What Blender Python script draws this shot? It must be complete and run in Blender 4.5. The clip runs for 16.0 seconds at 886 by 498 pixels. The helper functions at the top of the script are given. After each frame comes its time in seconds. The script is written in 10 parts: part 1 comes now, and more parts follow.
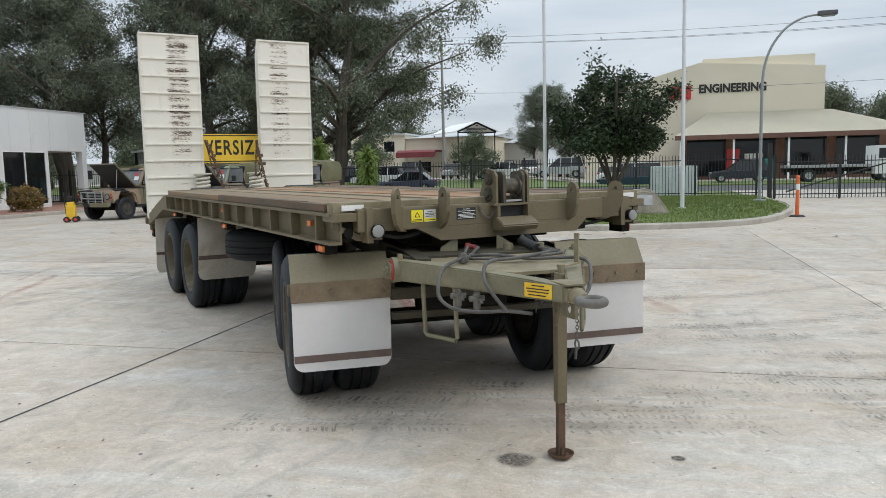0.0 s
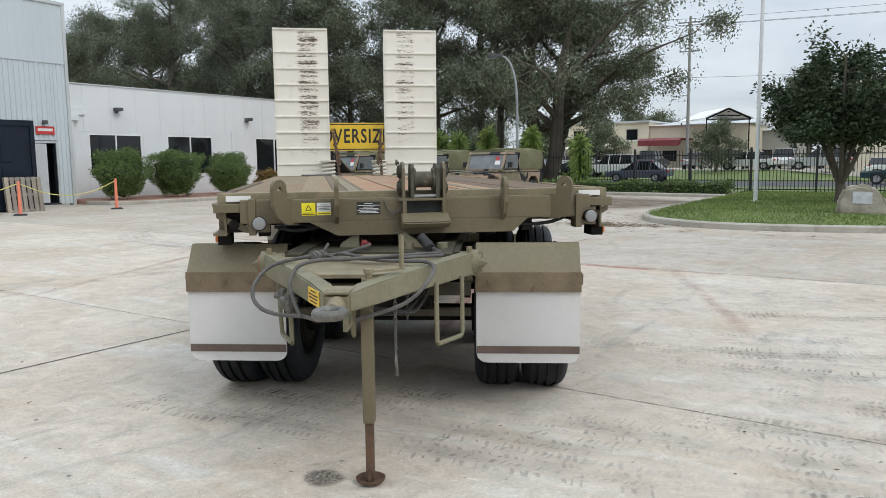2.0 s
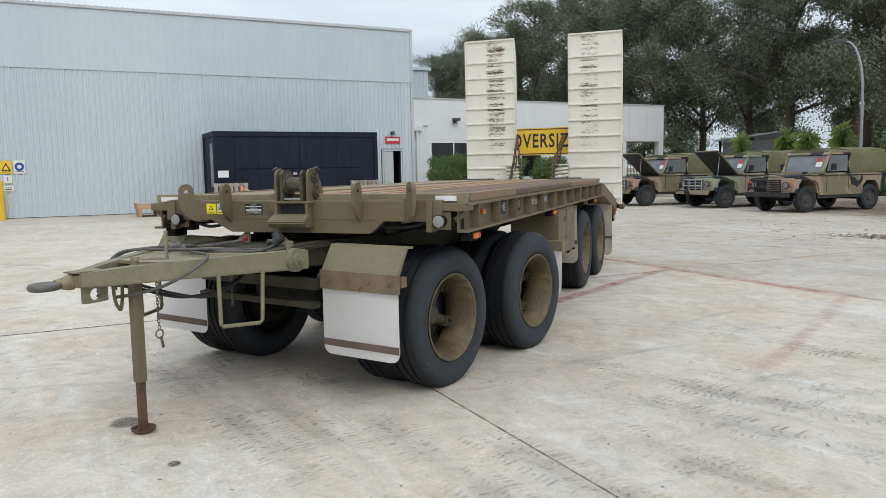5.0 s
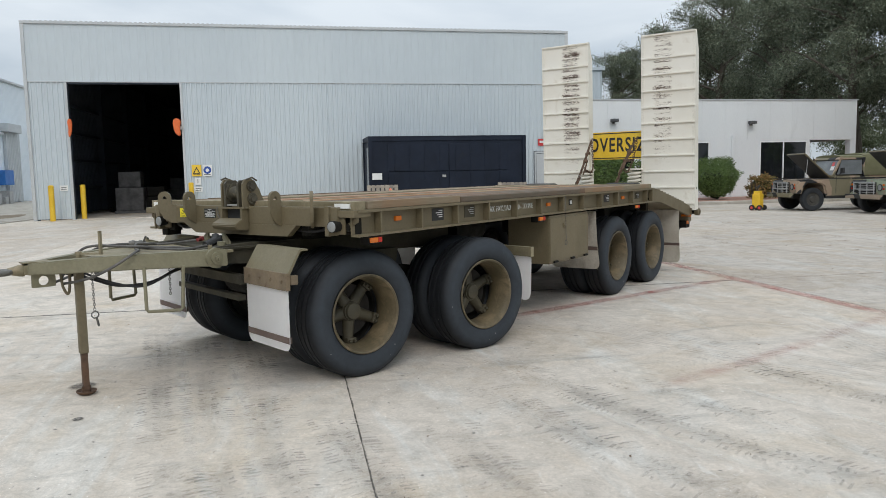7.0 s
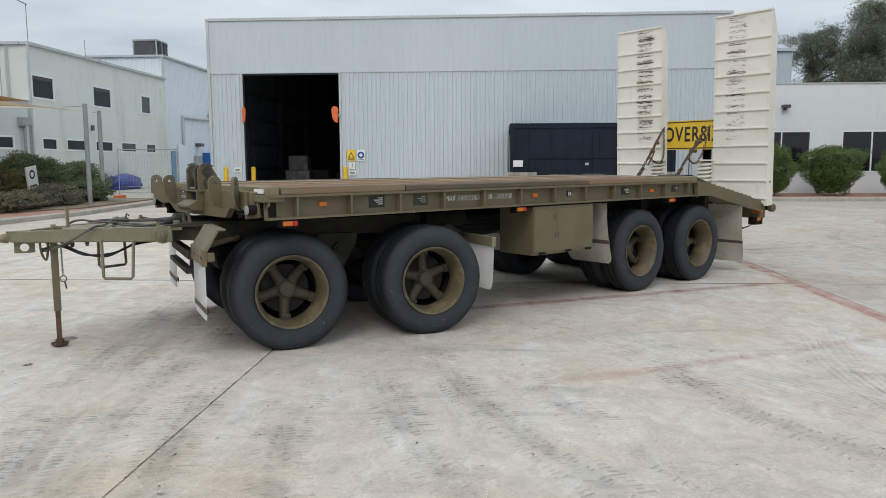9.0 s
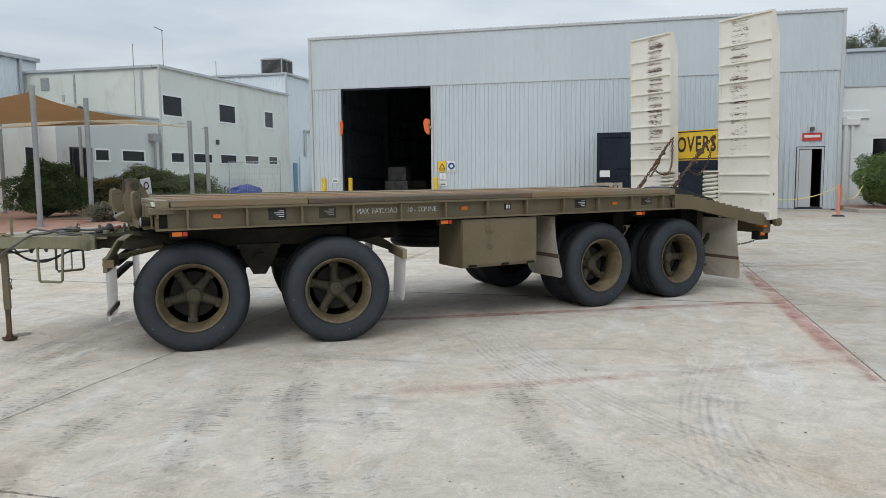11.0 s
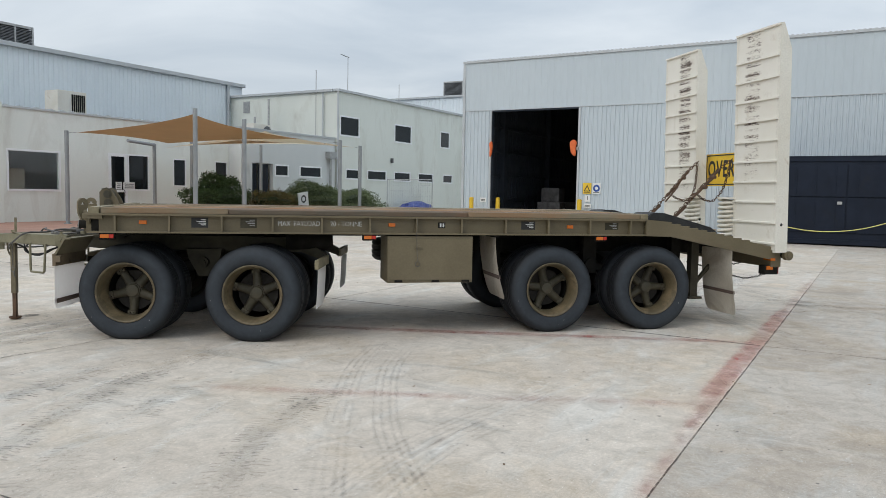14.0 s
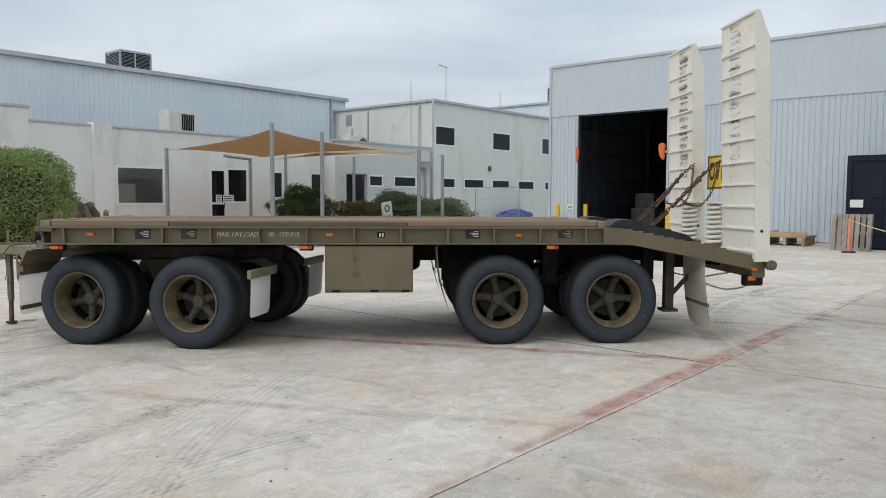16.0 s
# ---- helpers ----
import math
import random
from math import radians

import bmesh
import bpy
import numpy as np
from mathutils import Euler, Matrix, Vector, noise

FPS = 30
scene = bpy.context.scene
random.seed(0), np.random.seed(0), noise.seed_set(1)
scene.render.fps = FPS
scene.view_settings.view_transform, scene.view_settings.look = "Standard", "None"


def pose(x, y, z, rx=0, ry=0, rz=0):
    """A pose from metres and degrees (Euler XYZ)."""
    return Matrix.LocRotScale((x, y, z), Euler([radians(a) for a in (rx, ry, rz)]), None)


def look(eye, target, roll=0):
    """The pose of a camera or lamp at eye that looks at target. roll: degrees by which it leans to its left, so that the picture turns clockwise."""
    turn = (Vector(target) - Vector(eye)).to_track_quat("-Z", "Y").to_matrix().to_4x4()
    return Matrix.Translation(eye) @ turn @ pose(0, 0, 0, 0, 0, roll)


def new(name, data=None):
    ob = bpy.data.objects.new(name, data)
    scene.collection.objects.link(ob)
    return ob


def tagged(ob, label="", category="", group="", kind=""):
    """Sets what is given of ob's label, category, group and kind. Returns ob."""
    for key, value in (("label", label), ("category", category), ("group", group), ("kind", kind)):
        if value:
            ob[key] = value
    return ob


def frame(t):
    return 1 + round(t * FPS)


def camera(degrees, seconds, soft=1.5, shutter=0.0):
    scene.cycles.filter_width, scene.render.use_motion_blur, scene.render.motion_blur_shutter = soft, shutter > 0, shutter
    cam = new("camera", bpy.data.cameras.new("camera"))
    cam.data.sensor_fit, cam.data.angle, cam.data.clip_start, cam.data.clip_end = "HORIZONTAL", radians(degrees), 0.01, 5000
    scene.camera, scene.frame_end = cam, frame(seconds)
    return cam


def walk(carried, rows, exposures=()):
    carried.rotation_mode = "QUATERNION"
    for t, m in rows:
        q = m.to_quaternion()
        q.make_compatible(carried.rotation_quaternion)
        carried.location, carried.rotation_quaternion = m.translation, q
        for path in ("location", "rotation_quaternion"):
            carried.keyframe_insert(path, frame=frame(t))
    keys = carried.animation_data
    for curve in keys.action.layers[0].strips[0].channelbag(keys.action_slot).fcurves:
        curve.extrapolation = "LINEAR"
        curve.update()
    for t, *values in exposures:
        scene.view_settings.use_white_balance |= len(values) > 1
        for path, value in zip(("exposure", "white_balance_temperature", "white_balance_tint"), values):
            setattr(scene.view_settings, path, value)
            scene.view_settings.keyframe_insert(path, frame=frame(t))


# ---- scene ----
cam = camera(61.6, 16.0, soft=0.45)
PATH = [
    (0.0, (-0.006, 0.045, 1.515), (-0.505, 1.97, 1.303), -1.3),
    (0.5, (0.478, 0.332, 1.493), (-0.212, 2.198, 1.285), -1.2),
    (1.0, (0.905, 0.611, 1.5), (0.071, 2.416, 1.291), -1.1),
    (1.5, (1.372, 0.914, 1.492), (0.408, 2.653, 1.276), -0.8),
    (2.0, (1.795, 1.245, 1.504), (0.684, 2.892, 1.271), -0.6),
    (2.5, (2.17, 1.608, 1.513), (0.904, 3.138, 1.269), -0.4),
    (3.0, (2.568, 1.947, 1.507), (1.163, 3.35, 1.267), -0.2),
    (3.5, (2.987, 2.345, 1.494), (1.463, 3.619, 1.264), -0.6),
    (4.0, (3.422, 2.719, 1.482), (1.8, 3.868, 1.258), -0.9),
    (6.5, (4.969, 4.886, 1.479), (3.043, 5.387, 1.281), -1.0),
    (7.0, (5.197, 5.331, 1.511), (3.245, 5.72, 1.311), -1.1),
    (7.5, (5.338, 5.833, 1.511), (3.367, 6.104, 1.302), -0.7),
    (8.0, (5.519, 6.346, 1.507), (3.534, 6.479, 1.294), -0.2),
    (10.5, (5.446, 9.015, 1.529), (3.501, 8.607, 1.305), -0.8),
    (11.0, (5.334, 9.509, 1.536), (3.404, 9.023, 1.334), -0.5),
    (11.5, (5.172, 9.971, 1.538), (3.269, 9.384, 1.356), -0.2),
    (12.0, (5.099, 10.47, 1.529), (3.23, 9.776, 1.36), 0.4),
    (12.5, (4.993, 10.946, 1.519), (3.16, 10.163, 1.355), 0.7),
    (13.0, (4.847, 11.387, 1.541), (3.048, 10.527, 1.376), 0.9),
    (13.5, (4.71, 11.86, 1.541), (2.948, 10.927, 1.382), 1.0),
    (14.0, (4.46, 12.269, 1.529), (2.734, 11.269, 1.379), 1.1),
    (14.5, (4.204, 12.688, 1.53), (2.515, 11.625, 1.392), 1.2),
    (15.0, (3.888, 13.077, 1.562), (2.241, 11.951, 1.427), 0.9),
    (15.5, (3.517, 13.42, 1.563), (1.923, 12.219, 1.431), 0.5),
    (16.0, (3.186, 13.837, 1.561), (1.659, 12.552, 1.428), 0.2),
]
walk(cam, [(t, look(eye, aim, roll)) for t, eye, aim, roll in PATH],
     exposures=[(0.0, 0.10), (1.5, 0.21), (4.0, 0.19), (7.0, 0.06), (10.5, -0.02), (16.0, 0.01)])

# ---- world, sun ----
SUN_EL, SUN_AZ = 44.0, 98.0
world = bpy.data.worlds.new("world")
scene.world = world
world.use_nodes = True
wn, wl = world.node_tree.nodes, world.node_tree.links
wn.clear()
w_out = wn.new("ShaderNodeOutputWorld")
w_sky = wn.new("ShaderNodeTexSky")
w_sky.sky_type, w_sky.sun_disc = "NISHITA", False
w_sky.sun_elevation, w_sky.sun_rotation = radians(SUN_EL), radians(SUN_AZ)
w_co = wn.new("ShaderNodeTexCoord")
w_sep = wn.new("ShaderNodeSeparateXYZ")
wl.new(w_co.outputs["Generated"], w_sep.inputs[0])
# clouds seen on a flat layer overhead
w_up = wn.new("ShaderNodeMath"); w_up.operation = "ADD"; w_up.inputs[1].default_value = 0.16
w_abs = wn.new("ShaderNodeMath"); w_abs.operation = "ABSOLUTE"
wl.new(w_sep.outputs[2], w_abs.inputs[0]); wl.new(w_abs.outputs[0], w_up.inputs[0])
w_dx = wn.new("ShaderNodeMath"); w_dx.operation = "DIVIDE"
w_dy = wn.new("ShaderNodeMath"); w_dy.operation = "DIVIDE"
wl.new(w_sep.outputs[0], w_dx.inputs[0]); wl.new(w_up.outputs[0], w_dx.inputs[1])
wl.new(w_sep.outputs[1], w_dy.inputs[0]); wl.new(w_up.outputs[0], w_dy.inputs[1])
w_xy = wn.new("ShaderNodeCombineXYZ")
wl.new(w_dx.outputs[0], w_xy.inputs[0]); wl.new(w_dy.outputs[0], w_xy.inputs[1])
w_no = wn.new("ShaderNodeTexNoise")
w_no.inputs["Scale"].default_value, w_no.inputs["Detail"].default_value, w_no.inputs["Roughness"].default_value = 0.85, 6.0, 0.52
w_no.inputs["Distortion"].default_value = 0.5
wl.new(w_xy.outputs[0], w_no.inputs["Vector"])
w_ramp = wn.new("ShaderNodeValToRGB")
w_ramp.color_ramp.elements[0].position, w_ramp.color_ramp.elements[0].color = 0.28, (0.43, 0.50, 0.575, 1)
w_ramp.color_ramp.elements[1].position, w_ramp.color_ramp.elements[1].color = 0.64, (0.655, 0.71, 0.76, 1)
wl.new(w_no.outputs["Fac"], w_ramp.inputs[0])
# an overcast dome is brighter overhead than at the horizon
w_g = wn.new("ShaderNodeMath"); w_g.operation = "MULTIPLY_ADD"; w_g.inputs[1].default_value, w_g.inputs[2].default_value = 1.36, 0.91
wl.new(w_abs.outputs[0], w_g.inputs[0])
w_bg1 = wn.new("ShaderNodeBackground"); w_bg1.inputs[1].default_value = 0.09
w_bg2 = wn.new("ShaderNodeBackground")
wl.new(w_sky.outputs[0], w_bg1.inputs[0]); wl.new(w_ramp.outputs[0], w_bg2.inputs[0]); wl.new(w_g.outputs[0], w_bg2.inputs[1])
w_mix = wn.new("ShaderNodeMixShader"); w_mix.inputs[0].default_value = 0.9
wl.new(w_bg1.outputs[0], w_mix.inputs[1]); wl.new(w_bg2.outputs[0], w_mix.inputs[2]); wl.new(w_mix.outputs[0], w_out.inputs[0])
sun = new("sun", bpy.data.lights.new("sun", "SUN"))
sun.data.energy, sun.data.angle, sun.data.color = 0.80, radians(25), (1.0, 0.94, 0.86)
_d = Vector((math.sin(radians(SUN_AZ)) * math.cos(radians(SUN_EL)), math.cos(radians(SUN_AZ)) * math.cos(radians(SUN_EL)), math.sin(radians(SUN_EL))))
sun.matrix_world = look(_d * 50, (0, 0, 0))


# ---- materials ----
def nodes_of(name):
    m = bpy.data.materials.new(name)
    m.use_nodes = True
    n, l = m.node_tree.nodes, m.node_tree.links
    return m, n, l, n["Principled BSDF"]


def noise_node(n, l, vec, scale, detail=4.0, rough=0.55, dist=0.0, squash=None):
    if squash:
        mp = n.new("ShaderNodeMapping")
        mp.inputs["Scale"].default_value = squash
        l.new(vec, mp.inputs[0])
        vec = mp.outputs[0]
    t = n.new("ShaderNodeTexNoise")
    t.inputs["Scale"].default_value, t.inputs["Detail"].default_value = scale, detail
    t.inputs["Roughness"].default_value, t.inputs["Distortion"].default_value = rough, dist
    l.new(vec, t.inputs["Vector"])
    return t.outputs["Fac"]


def ramp_node(n, l, fac, lo, hi, a=(0, 0, 0, 1), b=(1, 1, 1, 1)):
    r = n.new("ShaderNodeValToRGB")
    r.color_ramp.elements[0].position, r.color_ramp.elements[0].color = lo, a
    r.color_ramp.elements[1].position, r.color_ramp.elements[1].color = hi, b
    l.new(fac, r.inputs[0])
    return r.outputs[0]


def mix_node(n, l, fac, a, b, mode="MIX"):
    m = n.new("ShaderNodeMix")
    m.data_type, m.blend_type = "RGBA", mode
    for sock, v in ((m.inputs[0], fac), (m.inputs[6], a), (m.inputs[7], b)):
        if isinstance(v, (int, float)):
            sock.default_value = v
        elif isinstance(v, tuple):
            sock.default_value = (*v, 1)
        else:
            l.new(v, sock)
    return m.outputs[2]


def coords(n, world_space=False):
    if world_space:
        return n.new("ShaderNodeNewGeometry").outputs["Position"]
    return n.new("ShaderNodeTexCoord").outputs["Object"]


def surf(name, a, b, scale=2.0, rough=0.6, metal=0.0, bump=0.15, fine=60.0, stain=None, stain_at=(0.58, 0.7), stain_scale=1.5,
         squash=None, vary=0.0, spec=0.5, coat=0.0, world_space=False, island=False, grain=0.35):
    """A painted or natural surface: two tones, fine grain, stains, relief."""
    m, n, l, p = nodes_of(name)
    v = coords(n, world_space)
    col = mix_node(n, l, ramp_node(n, l, noise_node(n, l, v, scale, 5, 0.6, 0.3, squash), 0.35, 0.65), a, b)
    g = noise_node(n, l, v, fine, 3, 0.6, 0, squash)
    col = mix_node(n, l, grain, col, ramp_node(n, l, g, 0.25, 0.75, (0.62, 0.62, 0.62, 1), (1.25, 1.25, 1.25, 1)), "MULTIPLY")
    if stain:
        f = ramp_node(n, l, noise_node(n, l, v, stain_scale, 8, 0.68, 0.6, squash), *stain_at)
        col = mix_node(n, l, f, col, stain)
    if vary or island:
        oi = n.new("ShaderNodeNewGeometry").outputs["Random Per Island"] if island else n.new("ShaderNodeObjectInfo").outputs["Random"]
        w = vary or 0.3
        col = mix_node(n, l, 1.0, col, ramp_node(n, l, oi, 0.0, 1.0, (1 - w, 1 - w, 1 - w, 1), (1 + w, 1 + w, 1 + w, 1)), "MULTIPLY")
    l.new(col, p.inputs["Base Color"])
    p.inputs["Metallic"].default_value = metal
    p.inputs["Specular IOR Level"].default_value = spec
    p.inputs["Coat Weight"].default_value = coat
    l.new(ramp_node(n, l, noise_node(n, l, v, scale * 3, 4), 0.2, 0.8, (rough * 0.8,) * 3 + (1,), (min(1, rough * 1.2),) * 3 + (1,)), p.inputs["Roughness"])
    if bump:
        bn = n.new("ShaderNodeBump")
        bn.inputs["Strength"].default_value, bn.inputs["Distance"].default_value = bump, 0.01
        l.new(g, bn.inputs["Height"])
        l.new(bn.outputs[0], p.inputs["Normal"])
    return m


def plain(name, c, rough=0.5, metal=0.0, emit=None, trans=0.0):
    m, n, l, p = nodes_of(name)
    p.inputs["Base Color"].default_value = (*c, 1)
    p.inputs["Roughness"].default_value, p.inputs["Metallic"].default_value = rough, metal
    p.inputs["Transmission Weight"].default_value = trans
    return m


OLIVE = surf("olive_paint", (0.130, 0.105, 0.060), (0.158, 0.128, 0.075), 1.6, 0.55, bump=0.08, stain=(0.17, 0.14, 0.095), stain_at=(0.6, 0.85), stain_scale=2.2)
# Paler olive than the rest of the trailer, for the mudguards.
PALEOLIVE = surf("pale_olive_paint", (0.170, 0.146, 0.088), (0.202, 0.174, 0.108), 2.2, 0.6, bump=0.1, stain=(0.23, 0.19, 0.125), stain_at=(0.6, 0.85), stain_scale=3.0)
OLIVE_WORN = surf("olive_worn_paint", (0.160, 0.136, 0.078), (0.262, 0.222, 0.14), 4.0, 0.65, bump=0.15, fine=45, stain=(0.33, 0.25, 0.16), stain_at=(0.54, 0.74), stain_scale=6.0)
RIM = surf("dusty_rim_paint", (0.070, 0.056, 0.029), (0.115, 0.088, 0.047), 4.0, 0.6, bump=0.1, stain=(0.22, 0.16, 0.09), stain_at=(0.5, 0.75), stain_scale=6)
RUST = surf("rusted_steel", (0.125, 0.070, 0.040), (0.075, 0.046, 0.030), 9.0, 0.85, bump=0.4, stain=(0.17, 0.105, 0.065), stain_scale=12)
RUSTBAR = surf("weathered_brown_strip", (0.13, 0.098, 0.062), (0.20, 0.15, 0.095), 5.0, 0.8, bump=0.3, stain=(0.10, 0.06, 0.035), stain_scale=7)
# Dark steel, taken near black to put the underbody's shade into its colour.
DARKSTEEL = surf("dark_steel_and_underbody_shade", (0.006, 0.0058, 0.005), (0.015, 0.0135, 0.010), 4.0, 0.85, bump=0.2, spec=0.25)
RUBBER = surf("tyre_rubber", (0.012, 0.0145, 0.018), (0.022, 0.025, 0.029), 5.0, 0.62, bump=0.12, stain=(0.036, 0.037, 0.038), stain_at=(0.58, 0.9), stain_scale=5, spec=0.5)


def tyre_rubber(name):
    """Tyre rubber: black tread, a blue-grey ring on the wall, scuffs and small pale nicks."""
    m, n, l, p = nodes_of(name)
    v = coords(n)
    flat = n.new("ShaderNodeVectorMath"); flat.operation = "MULTIPLY"; flat.inputs[1].default_value = (1, 0, 1)
    l.new(v, flat.inputs[0])
    rad = n.new("ShaderNodeVectorMath"); rad.operation = "LENGTH"
    l.new(flat.outputs[0], rad.inputs[0])
    wob = n.new("ShaderNodeMath"); wob.operation = "MULTIPLY_ADD"; wob.inputs[1].default_value = 0.03
    l.new(noise_node(n, l, v, 3.0, 4), wob.inputs[0]); l.new(rad.outputs["Value"], wob.inputs[2])
    band = n.new("ShaderNodeValToRGB")
    e = band.color_ramp.elements
    e[0].position, e[0].color = 0.31, (0.25, 0.25, 0.25, 1)
    e[1].position, e[1].color = 0.495, (0, 0, 0, 1)
    for at, k in ((0.365, 0.75), (0.425, 1.0), (0.465, 0.55)):
        q = e.new(at); q.color = (k, k, k, 1)
    l.new(wob.outputs[0], band.inputs[0])
    col = mix_node(n, l, band.outputs[0], (0.0085, 0.010, 0.0125), (0.032, 0.039, 0.048))
    col = mix_node(n, l, 0.6, col, ramp_node(n, l, noise_node(n, l, v, 7, 7, 0.7, 0.5), 0.3, 0.72, (0.62, 0.62, 0.62, 1), (1.45, 1.42, 1.38, 1)), "MULTIPLY")
    col = mix_node(n, l, ramp_node(n, l, noise_node(n, l, v, 38, 2, 0.5), 0.785, 0.795), col, (0.30, 0.29, 0.27))
    l.new(col, p.inputs["Base Color"])
    p.inputs["Roughness"].default_value = 0.66
    p.inputs["Specular IOR Level"].default_value = 0.35
    bn = n.new("ShaderNodeBump"); bn.inputs["Strength"].default_value, bn.inputs["Distance"].default_value = 0.2, 0.004
    l.new(noise_node(n, l, v, 60, 4), bn.inputs["Height"]); l.new(bn.outputs[0], p.inputs["Normal"])
    return m


TRUCKRUBBER = tyre_rubber("truck_tyre_rubber")
BLACK = surf("black_rubber", (0.016, 0.016, 0.017), (0.03, 0.03, 0.03), 6.0, 0.7, bump=0.1)
HOSE = surf("grey_hose_rubber", (0.060, 0.056, 0.052), (0.115, 0.107, 0.098), 9.0, 0.6, bump=0.1)
CHAINSTEEL = surf("dull_chain_steel", (0.10, 0.095, 0.085), (0.19, 0.18, 0.16), 14, 0.6, metal=0.3, bump=0.15)
GALV = surf("galvanised_steel", (0.36, 0.36, 0.36), (0.48, 0.48, 0.47), 8.0, 0.5, metal=0.6, bump=0.1)
WHITE = surf("white_flap", (0.90, 0.88, 0.865), (0.94, 0.92, 0.905), 2.0, 0.55, bump=0.03, fine=25, stain=(0.62, 0.58, 0.52), stain_at=(0.62, 0.95), grain=0.05)
# Dark olive for plates; on under-deck parts it holds shade put into the colour.
UNDEROLIVE = surf("dark_and_shaded_olive_paint", (0.034, 0.030, 0.018), (0.062, 0.053, 0.032), 3.0, 0.8, bump=0.15, stain=(0.03, 0.027, 0.02), stain_at=(0.5, 0.75), stain_scale=4)
CREAMFLAP = surf("dusty_cream_flap", (0.60, 0.55, 0.47), (0.72, 0.68, 0.61), 2.0, 0.7, bump=0.08, stain=(0.30, 0.23, 0.15), stain_at=(0.52, 0.8))
GLASS = plain("window_glass", (0.9, 0.95, 0.95), 0.03, trans=1.0)
# Opaque near-black pane; the dimness behind the glass is put into its colour.
DARKGLASS = plain("dark_pane_glass", (0.012, 0.014, 0.016), 0.05)
AMBER = plain("amber_lens", (0.60, 0.15, 0.02), 0.25)
REDLENS = plain("red_lens", (0.45, 0.03, 0.02), 0.25)
CLEAR = plain("clear_lens", (0.26, 0.265, 0.26), 0.2)
YELLOW = surf("yellow_paint", (0.72, 0.44, 0.02), (0.80, 0.52, 0.04), 3.0, 0.5, bump=0.05, stain=(0.45, 0.28, 0.05), stain_at=(0.62, 0.8))
SIGNYELLOW = surf("sign_yellow", (0.78, 0.50, 0.03), (0.84, 0.56, 0.05), 3.0, 0.45, bump=0.03, stain=(0.5, 0.35, 0.08), stain_at=(0.68, 0.85))
INK = plain("black_ink", (0.02, 0.02, 0.02), 0.6)
WHITEINK = surf("worn_white_stencil", (0.62, 0.62, 0.60), (0.70, 0.70, 0.68), 8, 0.7, bump=0, stain=(0.13, 0.12, 0.07), stain_at=(0.52, 0.6), stain_scale=30)
WHITESTICK = plain("white_sticker", (0.75, 0.75, 0.73), 0.5)
REDPLAIN = surf("red_enamel", (0.50, 0.03, 0.03), (0.58, 0.05, 0.05), 5, 0.45, bump=0.02)
ORANGE = surf("orange_plastic", (0.70, 0.13, 0.03), (0.78, 0.18, 0.045), 5, 0.5, bump=0.03)
PINKORANGE = surf("faded_orange_plastic", (0.80, 0.20, 0.12), (0.85, 0.28, 0.18), 5, 0.6, bump=0.03)
ROPE = plain("yellow_rope", (0.70, 0.62, 0.20), 0.8)
BLUE = surf("blue_tarpaulin", (0.03, 0.05, 0.22), (0.05, 0.08, 0.32), 6, 0.5, bump=0.3, fine=15)


